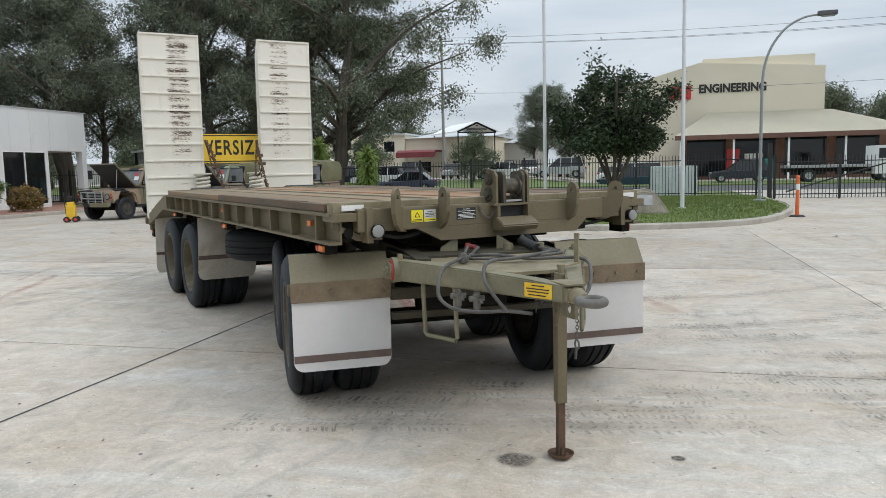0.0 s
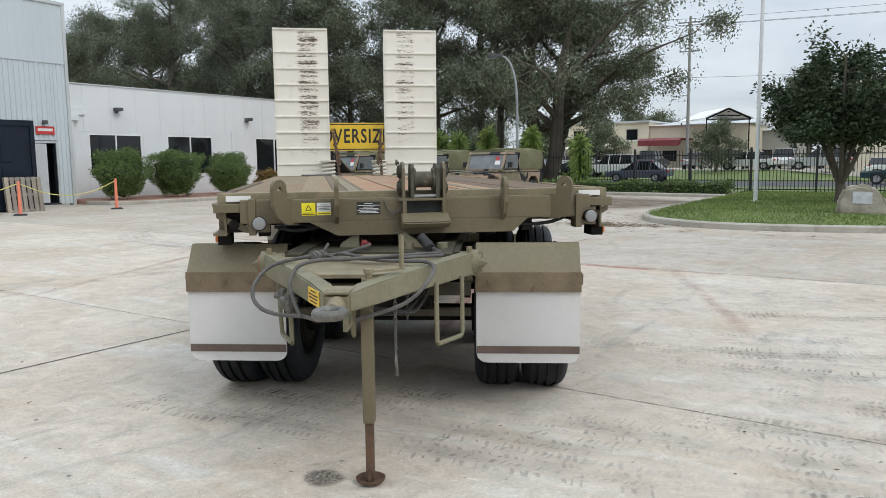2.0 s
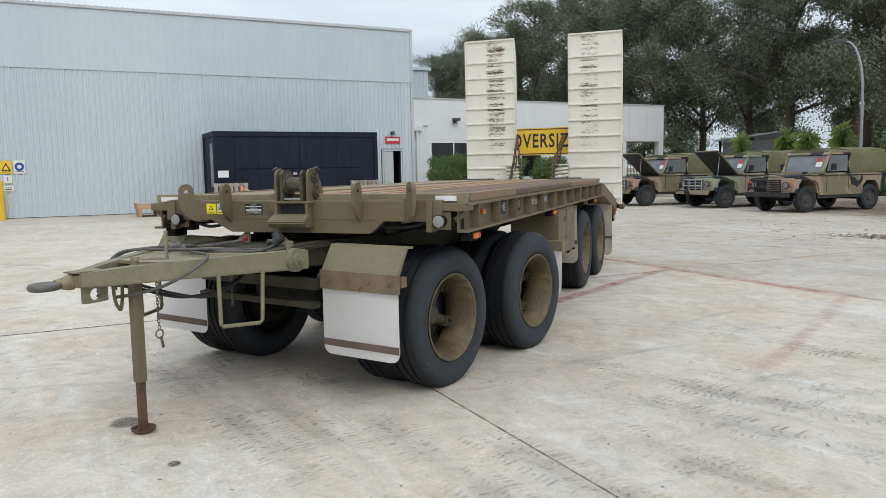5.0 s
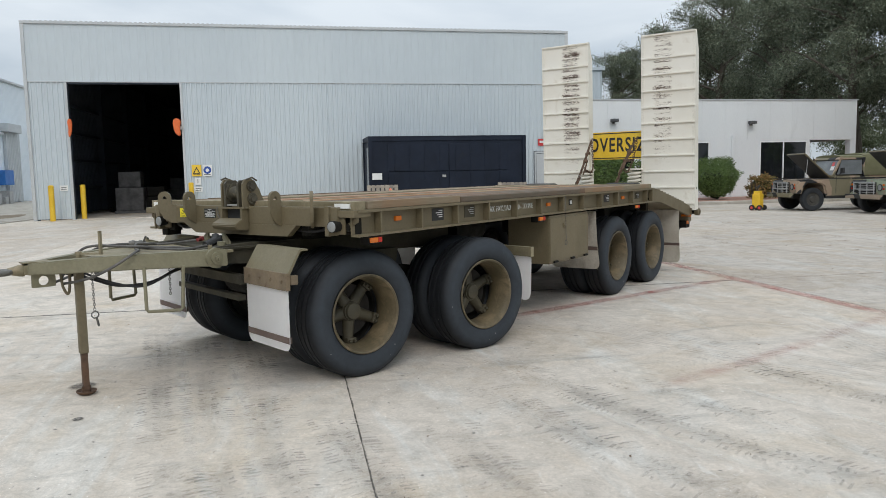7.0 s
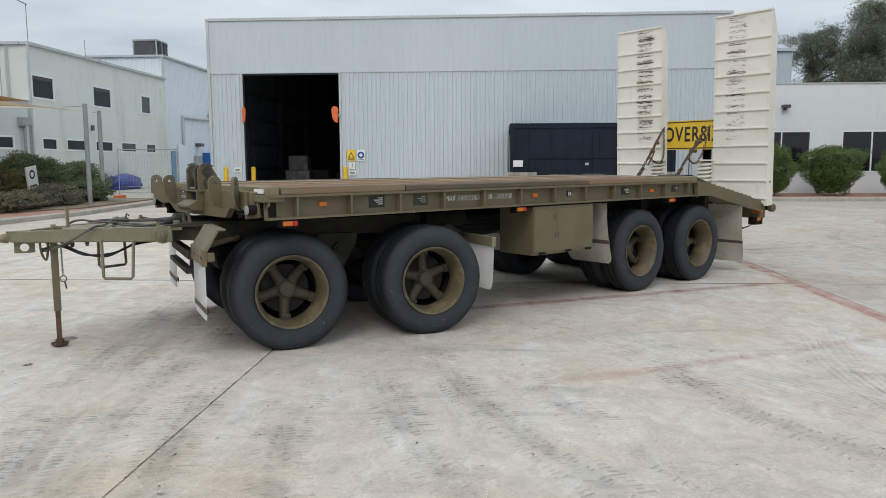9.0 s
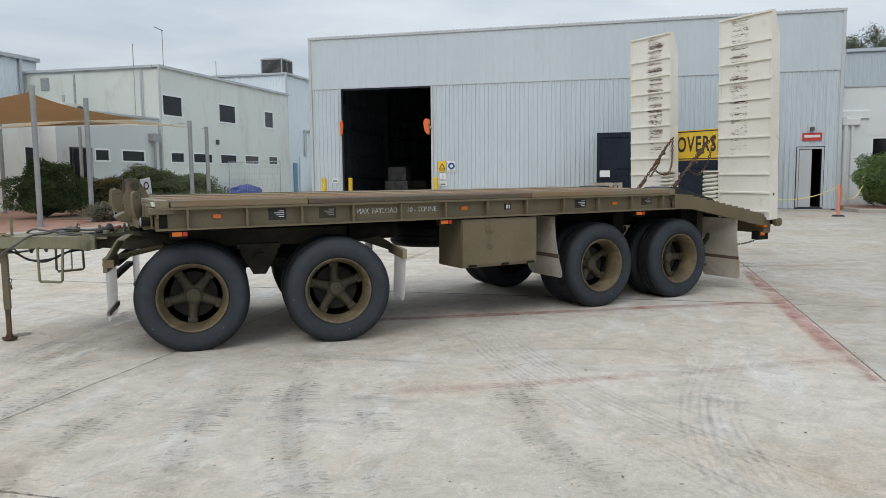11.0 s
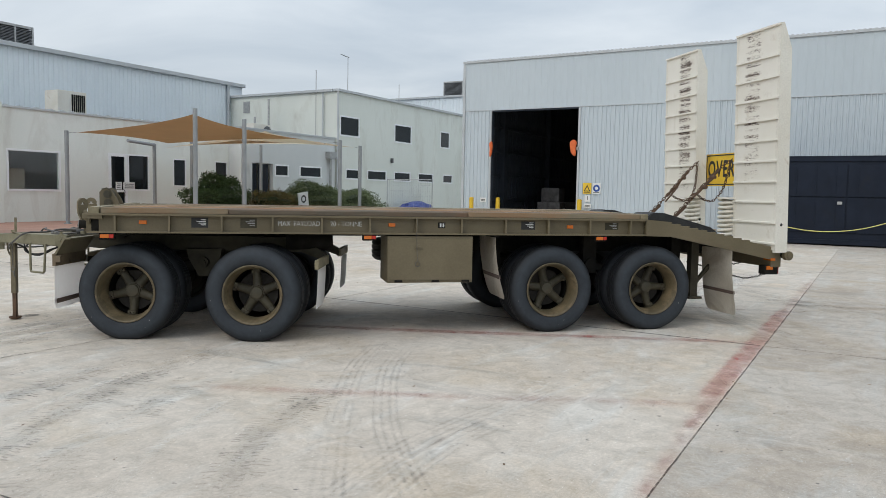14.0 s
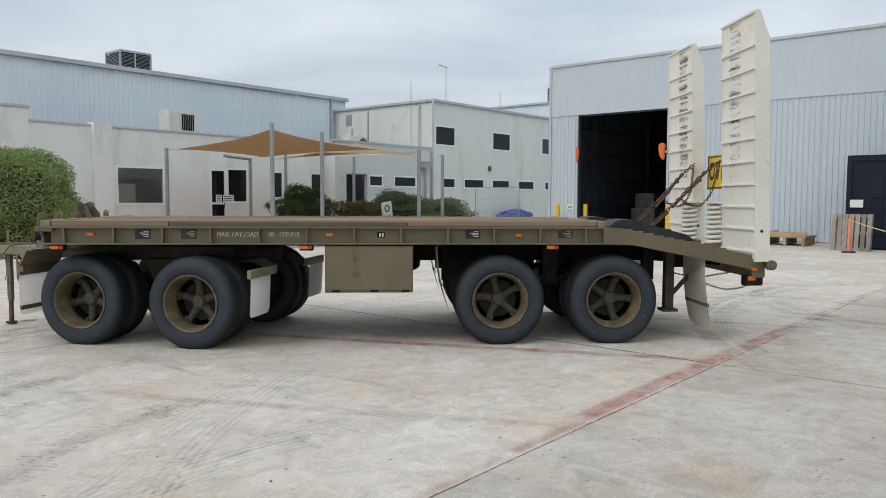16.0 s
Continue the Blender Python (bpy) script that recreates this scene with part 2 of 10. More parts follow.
def shade_paint(name, centre, amount):
    """White ramp paint, scraped to rusty steel in short level streaks about a line up the ramp."""
    m, n, l, p = nodes_of(name)
    v = coords(n)
    col = mix_node(n, l, ramp_node(n, l, noise_node(n, l, v, 1.5, 5), 0.3, 0.7), (0.74, 0.70, 0.61), (0.82, 0.79, 0.72))
    dirt = ramp_node(n, l, noise_node(n, l, v, 3.0, 8, 0.7, 0.5), 0.56, 0.85)
    col = mix_node(n, l, dirt, col, (0.52, 0.45, 0.34))
    sep = n.new("ShaderNodeSeparateXYZ")
    l.new(v, sep.inputs[0])

    def math_node(op, a, b_=None, c_=None):
        k = n.new("ShaderNodeMath"); k.operation = op
        for sock, val in zip(k.inputs, (a, b_, c_)):
            if val is None:
                continue
            if isinstance(val, (int, float)):
                sock.default_value = val
            else:
                l.new(val, sock)
        return k.outputs[0]
    # wear is heaviest in the middle of the track and low on the upper half of each bay
    side = math_node("ABSOLUTE", math_node("SUBTRACT", sep.outputs[1], centre))
    edge = n.new("ShaderNodeMapRange"); edge.interpolation_type = "SMOOTHSTEP"
    edge.inputs[1].default_value, edge.inputs[2].default_value, edge.inputs[3].default_value, edge.inputs[4].default_value = 0.10, 0.27, 0.0, 0.26
    l.new(side, edge.inputs[0])
    low = n.new("ShaderNodeMapRange"); low.interpolation_type = "SMOOTHSTEP"
    low.inputs[1].default_value, low.inputs[2].default_value, low.inputs[3].default_value, low.inputs[4].default_value = 0.6, 1.2, 0.09, 0.0
    l.new(sep.outputs[2], low.inputs[0])
    rows = noise_node(n, l, v, 1.0, 2, 0.5, 0.0, (0.6, 0.9, 17.0))
    fine = noise_node(n, l, v, 1.0, 8, 0.85, 0.1, (5.0, 14.0, 80.0))
    s = math_node("ADD", math_node("MULTIPLY", rows, 0.42), math_node("MULTIPLY", fine, 0.64))
    s = math_node("SUBTRACT", math_node("SUBTRACT", s, edge.outputs[0]), low.outputs[0])
    f = ramp_node(n, l, math_node("ADD", s, amount), 0.585, 0.625)
    rust = mix_node(n, l, noise_node(n, l, v, 25, 3), (0.022, 0.016, 0.013), (0.13, 0.075, 0.05))
    halo = ramp_node(n, l, math_node("ADD", s, amount), 0.535, 0.62)
    col = mix_node(n, l, math_node("MULTIPLY", halo, 0.35), col, (0.42, 0.30, 0.20))
    col = mix_node(n, l, f, col, rust)
    l.new(col, p.inputs["Base Color"])
    p.inputs["Roughness"].default_value = 0.6
    bn = n.new("ShaderNodeBump"); bn.inputs["Strength"].default_value, bn.inputs["Distance"].default_value = 0.2, 0.005
    bn.invert = True
    l.new(f, bn.inputs["Height"]); l.new(bn.outputs[0], p.inputs["Normal"])
    return m


RAMPWORN = shade_paint("scraped_white_paint", 0.10, 0.058)
RAMPLIGHT = shade_paint("lightly_scraped_white_paint", -0.08, 0.030)
CREAMSTEEL = surf("cream_painted_steel", (0.72, 0.68, 0.59), (0.80, 0.77, 0.69), 1.5, 0.6, bump=0.05, stain=(0.38, 0.26, 0.15), stain_at=(0.64, 0.8), stain_scale=3)


def timber(name, a, b, c, scale=1.0):
    m, n, l, p = nodes_of(name)
    v = coords(n)
    oi = n.new("ShaderNodeObjectInfo").outputs["Random"]
    g = noise_node(n, l, v, 9 * scale, 6, 0.65, 0.6, (0.25, 6.0, 6.0))
    col = mix_node(n, l, ramp_node(n, l, g, 0.3, 0.7), a, b)
    col = mix_node(n, l, ramp_node(n, l, noise_node(n, l, v, 1.3, 6, 0.6, 0.4), 0.42, 0.68), col, c)
    col = mix_node(n, l, 1.0, col, ramp_node(n, l, oi, 0, 1, (0.72, 0.72, 0.74, 1), (1.22, 1.2, 1.15, 1)), "MULTIPLY")
    l.new(col, p.inputs["Base Color"])
    p.inputs["Roughness"].default_value = 0.85
    bn = n.new("ShaderNodeBump"); bn.inputs["Strength"].default_value, bn.inputs["Distance"].default_value = 0.4, 0.006
    l.new(g, bn.inputs["Height"]); l.new(bn.outputs[0], p.inputs["Normal"])
    return m


DECKWOOD = timber("weathered_deck_timber", (0.29, 0.195, 0.12), (0.40, 0.29, 0.19), (0.35, 0.175, 0.09))
DECKTAN = timber("olive_stained_deck_timber", (0.165, 0.142, 0.095), (0.25, 0.212, 0.148), (0.24, 0.15, 0.085))
DECKGREY = timber("greyed_deck_plank", (0.080, 0.066, 0.048), (0.135, 0.110, 0.080), (0.17, 0.10, 0.06))
PALLETWOOD = timber("grey_pallet_timber", (0.26, 0.23, 0.19), (0.38, 0.34, 0.29), (0.22, 0.19, 0.16))


def concrete(name, tone=1.0):
    m, n, l, p = nodes_of(name)
    v = coords(n, True)
    oi = n.new("ShaderNodeObjectInfo").outputs["Random"]
    big = noise_node(n, l, v, 0.35, 6, 0.6, 0.6)
    col = mix_node(n, l, ramp_node(n, l, big, 0.3, 0.7), (0.502, 0.434, 0.368), (0.642, 0.580, 0.512))
    # faint warm stain and pale dust, drawn out along the way that trucks go
    sweep = noise_node(n, l, v, 0.9, 7, 0.65, 0.9, (0.45, 2.2, 1.0))
    col = mix_node(n, l, ramp_node(n, l, sweep, 0.52, 0.75), col, (0.64, 0.63, 0.60))
    col = mix_node(n, l, ramp_node(n, l, noise_node(n, l, v, 0.55, 7, 0.7, 0.8), 0.48, 0.74), col, (0.50, 0.405, 0.30))
    sw2 = noise_node(n, l, v, 0.7, 8, 0.7, 1.2, (2.4, 0.6, 1.0))
    col = mix_node(n, l, ramp_node(n, l, sw2, 0.55, 0.8), col, (0.34, 0.325, 0.30))
    # trowel cloudiness, grit and pale scuffs
    cloud = noise_node(n, l, v, 4.5, 8, 0.72, 1.0)
    col = mix_node(n, l, 0.85, col, ramp_node(n, l, cloud, 0.3, 0.7, (0.72, 0.72, 0.71, 1), (1.18, 1.18, 1.18, 1)), "MULTIPLY")
    fine = noise_node(n, l, v, 42, 6, 0.75)
    col = mix_node(n, l, 0.6, col, ramp_node(n, l, fine, 0.3, 0.7, (0.70, 0.70, 0.69, 1), (1.22, 1.22, 1.22, 1)), "MULTIPLY")
    grit = noise_node(n, l, v, 130, 3, 0.7)
    col = mix_node(n, l, 0.5, col, ramp_node(n, l, grit, 0.3, 0.7, (0.74, 0.74, 0.73, 1), (1.2, 1.2, 1.2, 1)), "MULTIPLY")
    scuff = noise_node(n, l, v, 3.0, 9, 0.78, 1.5, (0.8, 2.6, 1.0))
    col = mix_node(n, l, ramp_node(n, l, scuff, 0.60, 0.74), col, (0.70, 0.68, 0.64))
    scuff2 = noise_node(n, l, v, 2.2, 9, 0.78, 1.5, (2.8, 0.9, 1.0))
    col = mix_node(n, l, ramp_node(n, l, scuff2, 0.60, 0.80), col, (0.30, 0.285, 0.26))
    spots = ramp_node(n, l, noise_node(n, l, v, 17, 2, 0.5), 0.70, 0.76)
    col = mix_node(n, l, spots, col, (0.20, 0.185, 0.165))
    pale = ramp_node(n, l, noise_node(n, l, v, 62, 2, 0.5), 0.69, 0.74)
    col = mix_node(n, l, pale, col, (0.84, 0.82, 0.78))
    col = mix_node(n, l, 1.0, col, ramp_node(n, l, oi, 0, 1, (0.93 * tone, 0.93 * tone, 0.93 * tone, 1), (1.05 * tone, 1.05 * tone, 1.04 * tone, 1)), "MULTIPLY")
    l.new(col, p.inputs["Base Color"])
    p.inputs["Roughness"].default_value = 0.82
    p.inputs["Specular IOR Level"].default_value = 0.35
    bn = n.new("ShaderNodeBump"); bn.inputs["Strength"].default_value, bn.inputs["Distance"].default_value = 0.35, 0.006
    l.new(fine, bn.inputs["Height"]); l.new(bn.outputs[0], p.inputs["Normal"])
    return m


CONCRETE = concrete("yard_concrete")
CONCRETE_OLD = concrete("older_yard_concrete", 0.86)
KERB = surf("kerb_concrete", (0.36, 0.33, 0.28), (0.46, 0.43, 0.38), 1.2, 0.85, bump=0.3, stain=(0.22, 0.20, 0.16), stain_at=(0.52, 0.75), world_space=True)
ASPHALT = surf("asphalt", (0.055, 0.055, 0.057), (0.08, 0.08, 0.08), 0.4, 0.9, bump=0.3, fine=20, world_space=True)
EARTH = surf("dry_earth", (0.17, 0.13, 0.09), (0.25, 0.20, 0.14), 0.6, 0.95, bump=0.4, fine=12, stain=(0.10, 0.09, 0.05), world_space=True)
TURF = surf("turf_soil", (0.095, 0.14, 0.035), (0.14, 0.185, 0.052), 0.5, 0.9, bump=0.4, fine=15, stain=(0.16, 0.16, 0.07), stain_at=(0.55, 0.8), world_space=True)
BRICKPAVE = surf("red_brick_paving", (0.33, 0.18, 0.135), (0.41, 0.24, 0.18), 1.2, 0.85, bump=0.3, fine=18, world_space=True)
SEALANT = surf("black_joint_sealant", (0.03, 0.03, 0.03), (0.07, 0.067, 0.062), 4, 0.7, bump=0.2, world_space=True)
JOINT = surf("joint_filler", (0.10, 0.095, 0.085), (0.17, 0.16, 0.145), 3, 0.9, bump=0.2, world_space=True)


def worn(name, c, lo, hi, scale=5.0, rough=0.8, squash=None, amount=1.0, soft=0.0):
    """Worn marking: paint or rubber that has rubbed away in patches."""
    m, n, l, p = nodes_of(name)
    v = coords(n, True)
    f = ramp_node(n, l, noise_node(n, l, v, scale, 8, 0.72, 0.4, squash), lo, hi)
    f2 = ramp_node(n, l, noise_node(n, l, v, 0.8, 4, 0.6), 0.35, 0.65, (0.35, 0.35, 0.35, 1), (1, 1, 1, 1))
    mm = n.new("ShaderNodeMath"); mm.operation = "MULTIPLY"
    l.new(f, mm.inputs[0]); l.new(f2, mm.inputs[1])
    p.inputs["Base Color"].default_value = (*c, 1)
    p.inputs["Roughness"].default_value = rough
    k = n.new("ShaderNodeMath"); k.operation = "MULTIPLY"; k.inputs[1].default_value = amount
    l.new(mm.outputs[0], k.inputs[0])
    if soft:
        # the strip's own width runs along u; the mark thins out to both edges
        uv = n.new("ShaderNodeSeparateXYZ")
        l.new(n.new("ShaderNodeTexCoord").outputs["UV"], uv.inputs[0])
        a = n.new("ShaderNodeMath"); a.operation = "PINGPONG"; a.inputs[1].default_value = 0.5
        l.new(uv.outputs[0], a.inputs[0])
        e = n.new("ShaderNodeMapRange"); e.interpolation_type = "SMOOTHSTEP"; e.inputs[2].default_value = soft
        l.new(a.outputs[0], e.inputs[0])
        k2 = n.new("ShaderNodeMath"); k2.operation = "MULTIPLY"
        l.new(k.outputs[0], k2.inputs[0]); l.new(e.outputs[0], k2.inputs[1])
        k = k2
        # and dies away along its last stretch
        a = n.new("ShaderNodeMath"); a.operation = "PINGPONG"; a.inputs[1].default_value = 0.5
        l.new(uv.outputs[1], a.inputs[0])
        e = n.new("ShaderNodeMapRange"); e.interpolation_type = "SMOOTHSTEP"; e.inputs[2].default_value = 0.14
        l.new(a.outputs[0], e.inputs[0])
        k2 = n.new("ShaderNodeMath"); k2.operation = "MULTIPLY"
        l.new(k.outputs[0], k2.inputs[0]); l.new(e.outputs[0], k2.inputs[1])
        k = k2
    l.new(k.outputs[0], p.inputs["Alpha"])
    return m


REDLINE = worn("worn_red_line_paint", (0.45, 0.135, 0.118), 0.26, 0.66, 4.0, amount=0.76, soft=0.30)
REDLINE_BAY = worn("rubbed_red_line_paint", (0.45, 0.185, 0.155), 0.30, 0.72, 3.0, amount=0.50, soft=0.5)
REDLINE_FAINT = worn("faded_red_line_paint", (0.46, 0.19, 0.155), 0.34, 0.78, 3.0, amount=0.62, soft=0.5)
TYREMARK = worn("tyre_rub_mark", (0.14, 0.138, 0.135), 0.34, 0.75, 3.0, amount=0.30, soft=0.5)
TYREBAND = worn("tyre_dust_band", (0.24, 0.225, 0.20), 0.34, 0.75, 1.6, amount=0.46, soft=0.5)
PALEDUST = worn("pale_dust_band", (0.72, 0.69, 0.63), 0.32, 0.70, 2.2, amount=0.75, soft=0.5)
TREADMARK = worn("tyre_tread_dust", (0.21, 0.20, 0.18), 0.40, 0.74, 1.6, amount=0.60)
DAMPSTAIN = worn("brown_ground_stain", (0.185, 0.14, 0.10), 0.14, 0.48, 0.7, amount=1.0, soft=0.35)
TYREDARK = worn("dark_tyre_scuff", (0.12, 0.118, 0.115), 0.34, 0.75, 2.0, amount=0.40, soft=0.5)
NEWWOOD = timber("fresh_sawn_timber", (0.42, 0.29, 0.17), (0.52, 0.38, 0.24), (0.36, 0.24, 0.14))
OILSTAIN = worn("oil_stain", (0.075, 0.07, 0.064), 0.30, 0.62, 60.0, 0.8, amount=1.5, soft=0.22)
JOINTWEAR = worn("ragged_joint_edge", (0.085, 0.077, 0.068), 0.42, 0.60, 16.0, amount=1.15)

CLAD = surf("grey_cladding_steel", (0.51, 0.565, 0.60), (0.56, 0.615, 0.645), 0.25, 0.5, bump=0.02, fine=8, stain=(0.42, 0.46, 0.485), stain_at=(0.6, 0.95), stain_scale=0.5, squash=(1, 1, 0.25), world_space=True, grain=0.08)
CLADPALE = surf("pale_blue_cladding_steel", (0.73, 0.785, 0.825), (0.78, 0.83, 0.86), 0.25, 0.5, bump=0.02, fine=8, world_space=True, grain=0.08)
TRIM = surf("zinc_trim", (0.48, 0.50, 0.51), (0.55, 0.57, 0.58), 0.8, 0.5, bump=0.02)
RENDER = surf("cream_render", (0.71, 0.735, 0.675), (0.76, 0.78, 0.72), 0.35, 0.9, bump=0.15, fine=40, grain=0.12, stain=(0.52, 0.51, 0.44), stain_at=(0.50, 0.85), stain_scale=0.7, squash=(1, 1, 0.35), world_space=True)
# The same cream paint, brightened to make up for light missing on the wing.
LIFTEDRENDER = surf("brightened_cream_render", (0.765, 0.79, 0.735), (0.815, 0.835, 0.785), 0.35, 0.9, bump=0.15, fine=40, grain=0.12, stain=(0.55, 0.53, 0.46), stain_at=(0.50, 0.85), stain_scale=0.7, squash=(1, 1, 0.35), world_space=True)
GREYRENDER = surf("grey_render", (0.60, 0.62, 0.61), (0.66, 0.68, 0.67), 0.35, 0.9, bump=0.15, fine=40, grain=0.12, stain=(0.33, 0.32, 0.29), stain_at=(0.6, 0.9), stain_scale=0.7, squash=(1, 1, 0.35), world_space=True)
OFFICEWHITE = surf("white_render", (0.72, 0.74, 0.75), (0.77, 0.79, 0.795), 0.4, 0.85, bump=0.05, fine=30, grain=0.08, stain=(0.52, 0.53, 0.53), stain_at=(0.62, 0.9), stain_scale=0.8, squash=(1, 1, 0.3), world_space=True)
# Near-black blue: the shade inside the buildings is put into this colour.
INTERIOR = surf("interior_in_shade_colour", (0.030, 0.040, 0.056), (0.052, 0.065, 0.085), 0.5, 0.9, bump=0.1, world_space=True)
BLACKSTEEL = surf("black_container_paint", (0.006, 0.010, 0.020), (0.010, 0.016, 0.031), 1.2, 0.6, bump=0.06, stain=(0.014, 0.016, 0.02), stain_at=(0.6, 0.85), spec=0.25)
FRAMEWHITE = plain("white_window_frame", (0.84, 0.85, 0.85), 0.5)
POLEGREY = surf("grey_pole_paint", (0.25, 0.265, 0.27), (0.31, 0.325, 0.33), 2, 0.5, bump=0.03)
POLEWHITE = surf("white_pole_paint", (0.62, 0.63, 0.64), (0.68, 0.69, 0.69), 2, 0.45, bump=0.03)
FENCEBLACK = plain("black_fence_paint", (0.012, 0.012, 0.013), 0.5)
BARK = surf("grey_brown_bark", (0.075, 0.062, 0.048), (0.13, 0.11, 0.085), 3, 0.95, bump=0.8, fine=14, squash=(1, 1, 0.25))
POLEWOOD = surf("old_pole_timber", (0.24, 0.235, 0.22), (0.33, 0.32, 0.30), 2, 0.9, bump=0.4, squash=(1, 1, 0.15))
ROCK = surf("sandy_boulder", (0.24, 0.21, 0.165), (0.37, 0.335, 0.275), 3, 0.95, bump=0.8, fine=20, stain=(0.13, 0.11, 0.08))
def cloth(name, c, through_it):
    """Knitted shade cloth that lets part of the daylight through."""
    m, n, l, p = nodes_of(name)
    g = noise_node(n, l, coords(n), 1.5, 5)
    col = mix_node(n, l, g, tuple(k * 0.9 for k in c), tuple(k * 1.08 for k in c))
    l.new(col, p.inputs["Base Color"])
    p.inputs["Roughness"].default_value = 0.9
    tr = n.new("ShaderNodeBsdfTranslucent")
    l.new(col, tr.inputs[0])
    mx = n.new("ShaderNodeMixShader"); mx.inputs[0].default_value = through_it
    l.new(p.outputs[0], mx.inputs[1]); l.new(tr.outputs[0], mx.inputs[2])
    l.new(mx.outputs[0], n["Material Output"].inputs[0])
    return m


SAIL = cloth("tan_shade_cloth", (0.46, 0.30, 0.155), 0.4)
SAILPALE = cloth("cream_shade_cloth", (0.86, 0.79, 0.66), 0.8)
ROOFCREAM = surf("cream_roof_steel", (0.70, 0.66, 0.54), (0.76, 0.72, 0.60), 0.2, 0.6, bump=0.02, world_space=True)
FARWALL = surf("beige_wall", (0.70, 0.635, 0.49), (0.76, 0.69, 0.55), 0.1, 0.8, bump=0.02, world_space=True)
FARBRICK = surf("brown_brick_wall", (0.15, 0.08, 0.06), (0.21, 0.11, 0.08), 0.5, 0.9, bump=0.1, world_space=True)
FARGREY = surf("weathered_grey_wall", (0.40, 0.40, 0.37), (0.48, 0.48, 0.45), 0.2, 0.8, bump=0.02, world_space=True)


def leaf(name, a, b, rough=0.6):
    m, n, l, p = nodes_of(name)
    g = n.new("ShaderNodeNewGeometry")
    col = mix_node(n, l, g.outputs["Random Per Island"], a, b)
    big = ramp_node(n, l, noise_node(n, l, coords(n, True), 0.7, 4), 0.3, 0.7, (0.7, 0.7, 0.7, 1), (1.2, 1.2, 1.2, 1))
    col = mix_node(n, l, 1.0, col, big, "MULTIPLY")
    l.new(col, p.inputs["Base Color"])
    p.inputs["Roughness"].default_value = rough
    p.inputs["Specular IOR Level"].default_value = 0.3
    return m


LEAFGUM = leaf("gum_leaves", (0.075, 0.094, 0.060), (0.225, 0.250, 0.168))
LEAFFAR = leaf("hazy_far_leaves", (0.085, 0.105, 0.060), (0.18, 0.205, 0.125))
LEAFDARK = leaf("dark_glossy_leaves", (0.026, 0.042, 0.020), (0.062, 0.090, 0.042), 0.65)
LEAFHEDGE = leaf("hedge_leaves", (0.055, 0.095, 0.024), (0.155, 0.225, 0.07))
LEAFBUSH = leaf("office_bush_leaves", (0.050, 0.09, 0.022), (0.165, 0.240, 0.072))
LEAFBRIGHT = leaf("bright_shrub_leaves", (0.14, 0.20, 0.055), (0.30, 0.385, 0.13))
LEAFDARKGREEN = leaf("dark_green_shrub_leaves", (0.028, 0.055, 0.018), (0.085, 0.135, 0.045))
LEAFSAGE = leaf("grey_green_shrub_leaves", (0.075, 0.105, 0.045), (0.18, 0.215, 0.10))
LEAFFLOWER = leaf("flowering_shrub_leaves", (0.085, 0.10, 0.03), (0.22, 0.15, 0.06))
LEAFRUST = leaf("rusty_shrub_leaves", (0.12, 0.13, 0.04), (0.36, 0.19, 0.07))
LEAFYUCCA = leaf("yucca_leaves", (0.14, 0.22, 0.055), (0.42, 0.52, 0.18))
LEAFGRASS = leaf("grass_blades", (0.115, 0.165, 0.040), (0.20, 0.25, 0.075), 0.8)
LEAFLITTER = leaf("dry_leaf_litter", (0.10, 0.06, 0.035), (0.24, 0.15, 0.09), 0.9)
LEAFDRY = leaf("dry_grey_shrub", (0.13, 0.12, 0.08), (0.22, 0.20, 0.14), 0.9)


def camo(name, a, b, c):
    m, n, l, p = nodes_of(name)
    v = coords(n)
    col = mix_node(n, l, ramp_node(n, l, noise_node(n, l, v, 1.5, 1.5, 0.5, 0.4), 0.52, 0.53), a, b)
    mp = n.new("ShaderNodeMapping"); mp.inputs["Location"].default_value = (7, 3, 5)
    l.new(v, mp.inputs[0])
    col = mix_node(n, l, ramp_node(n, l, noise_node(n, l, mp.outputs[0], 1.3, 1.5, 0.5, 0.4), 0.555, 0.562), col, c)
    col = mix_node(n, l, 0.3, col, ramp_node(n, l, noise_node(n, l, v, 30, 3), 0.2, 0.8, (0.6, 0.6, 0.6, 1), (1.3, 1.3, 1.3, 1)), "MULTIPLY")
    l.new(col, p.inputs["Base Color"])
    p.inputs["Roughness"].default_value = 0.65
    return m


CAMO = camo("camouflage_paint", (0.32, 0.235, 0.165), (0.19, 0.168, 0.105), (0.012, 0.012, 0.013))
CAMOGREEN = camo("green_camouflage_paint", (0.255, 0.285, 0.20), (0.29, 0.225, 0.165), (0.02, 0.02, 0.02))
# Dusty glass; its grey is raised to paint in the sky's reflection.
DUSTSKYGLASS = surf("dusty_sky_paled_glass", (0.13, 0.14, 0.145), (0.22, 0.235, 0.24), 1.5, 0.22, bump=0, spec=0.6)
DARKRIM = surf("dull_dark_rim", (0.035, 0.034, 0.03), (0.065, 0.06, 0.05), 5, 0.7)
CANVAS = surf("olive_canvas", (0.118, 0.113, 0.055), (0.155, 0.148, 0.082), 2, 0.95, bump=0.3, fine=50)


# ---- building helpers ----
def bm_new():
    return bmesh.new()


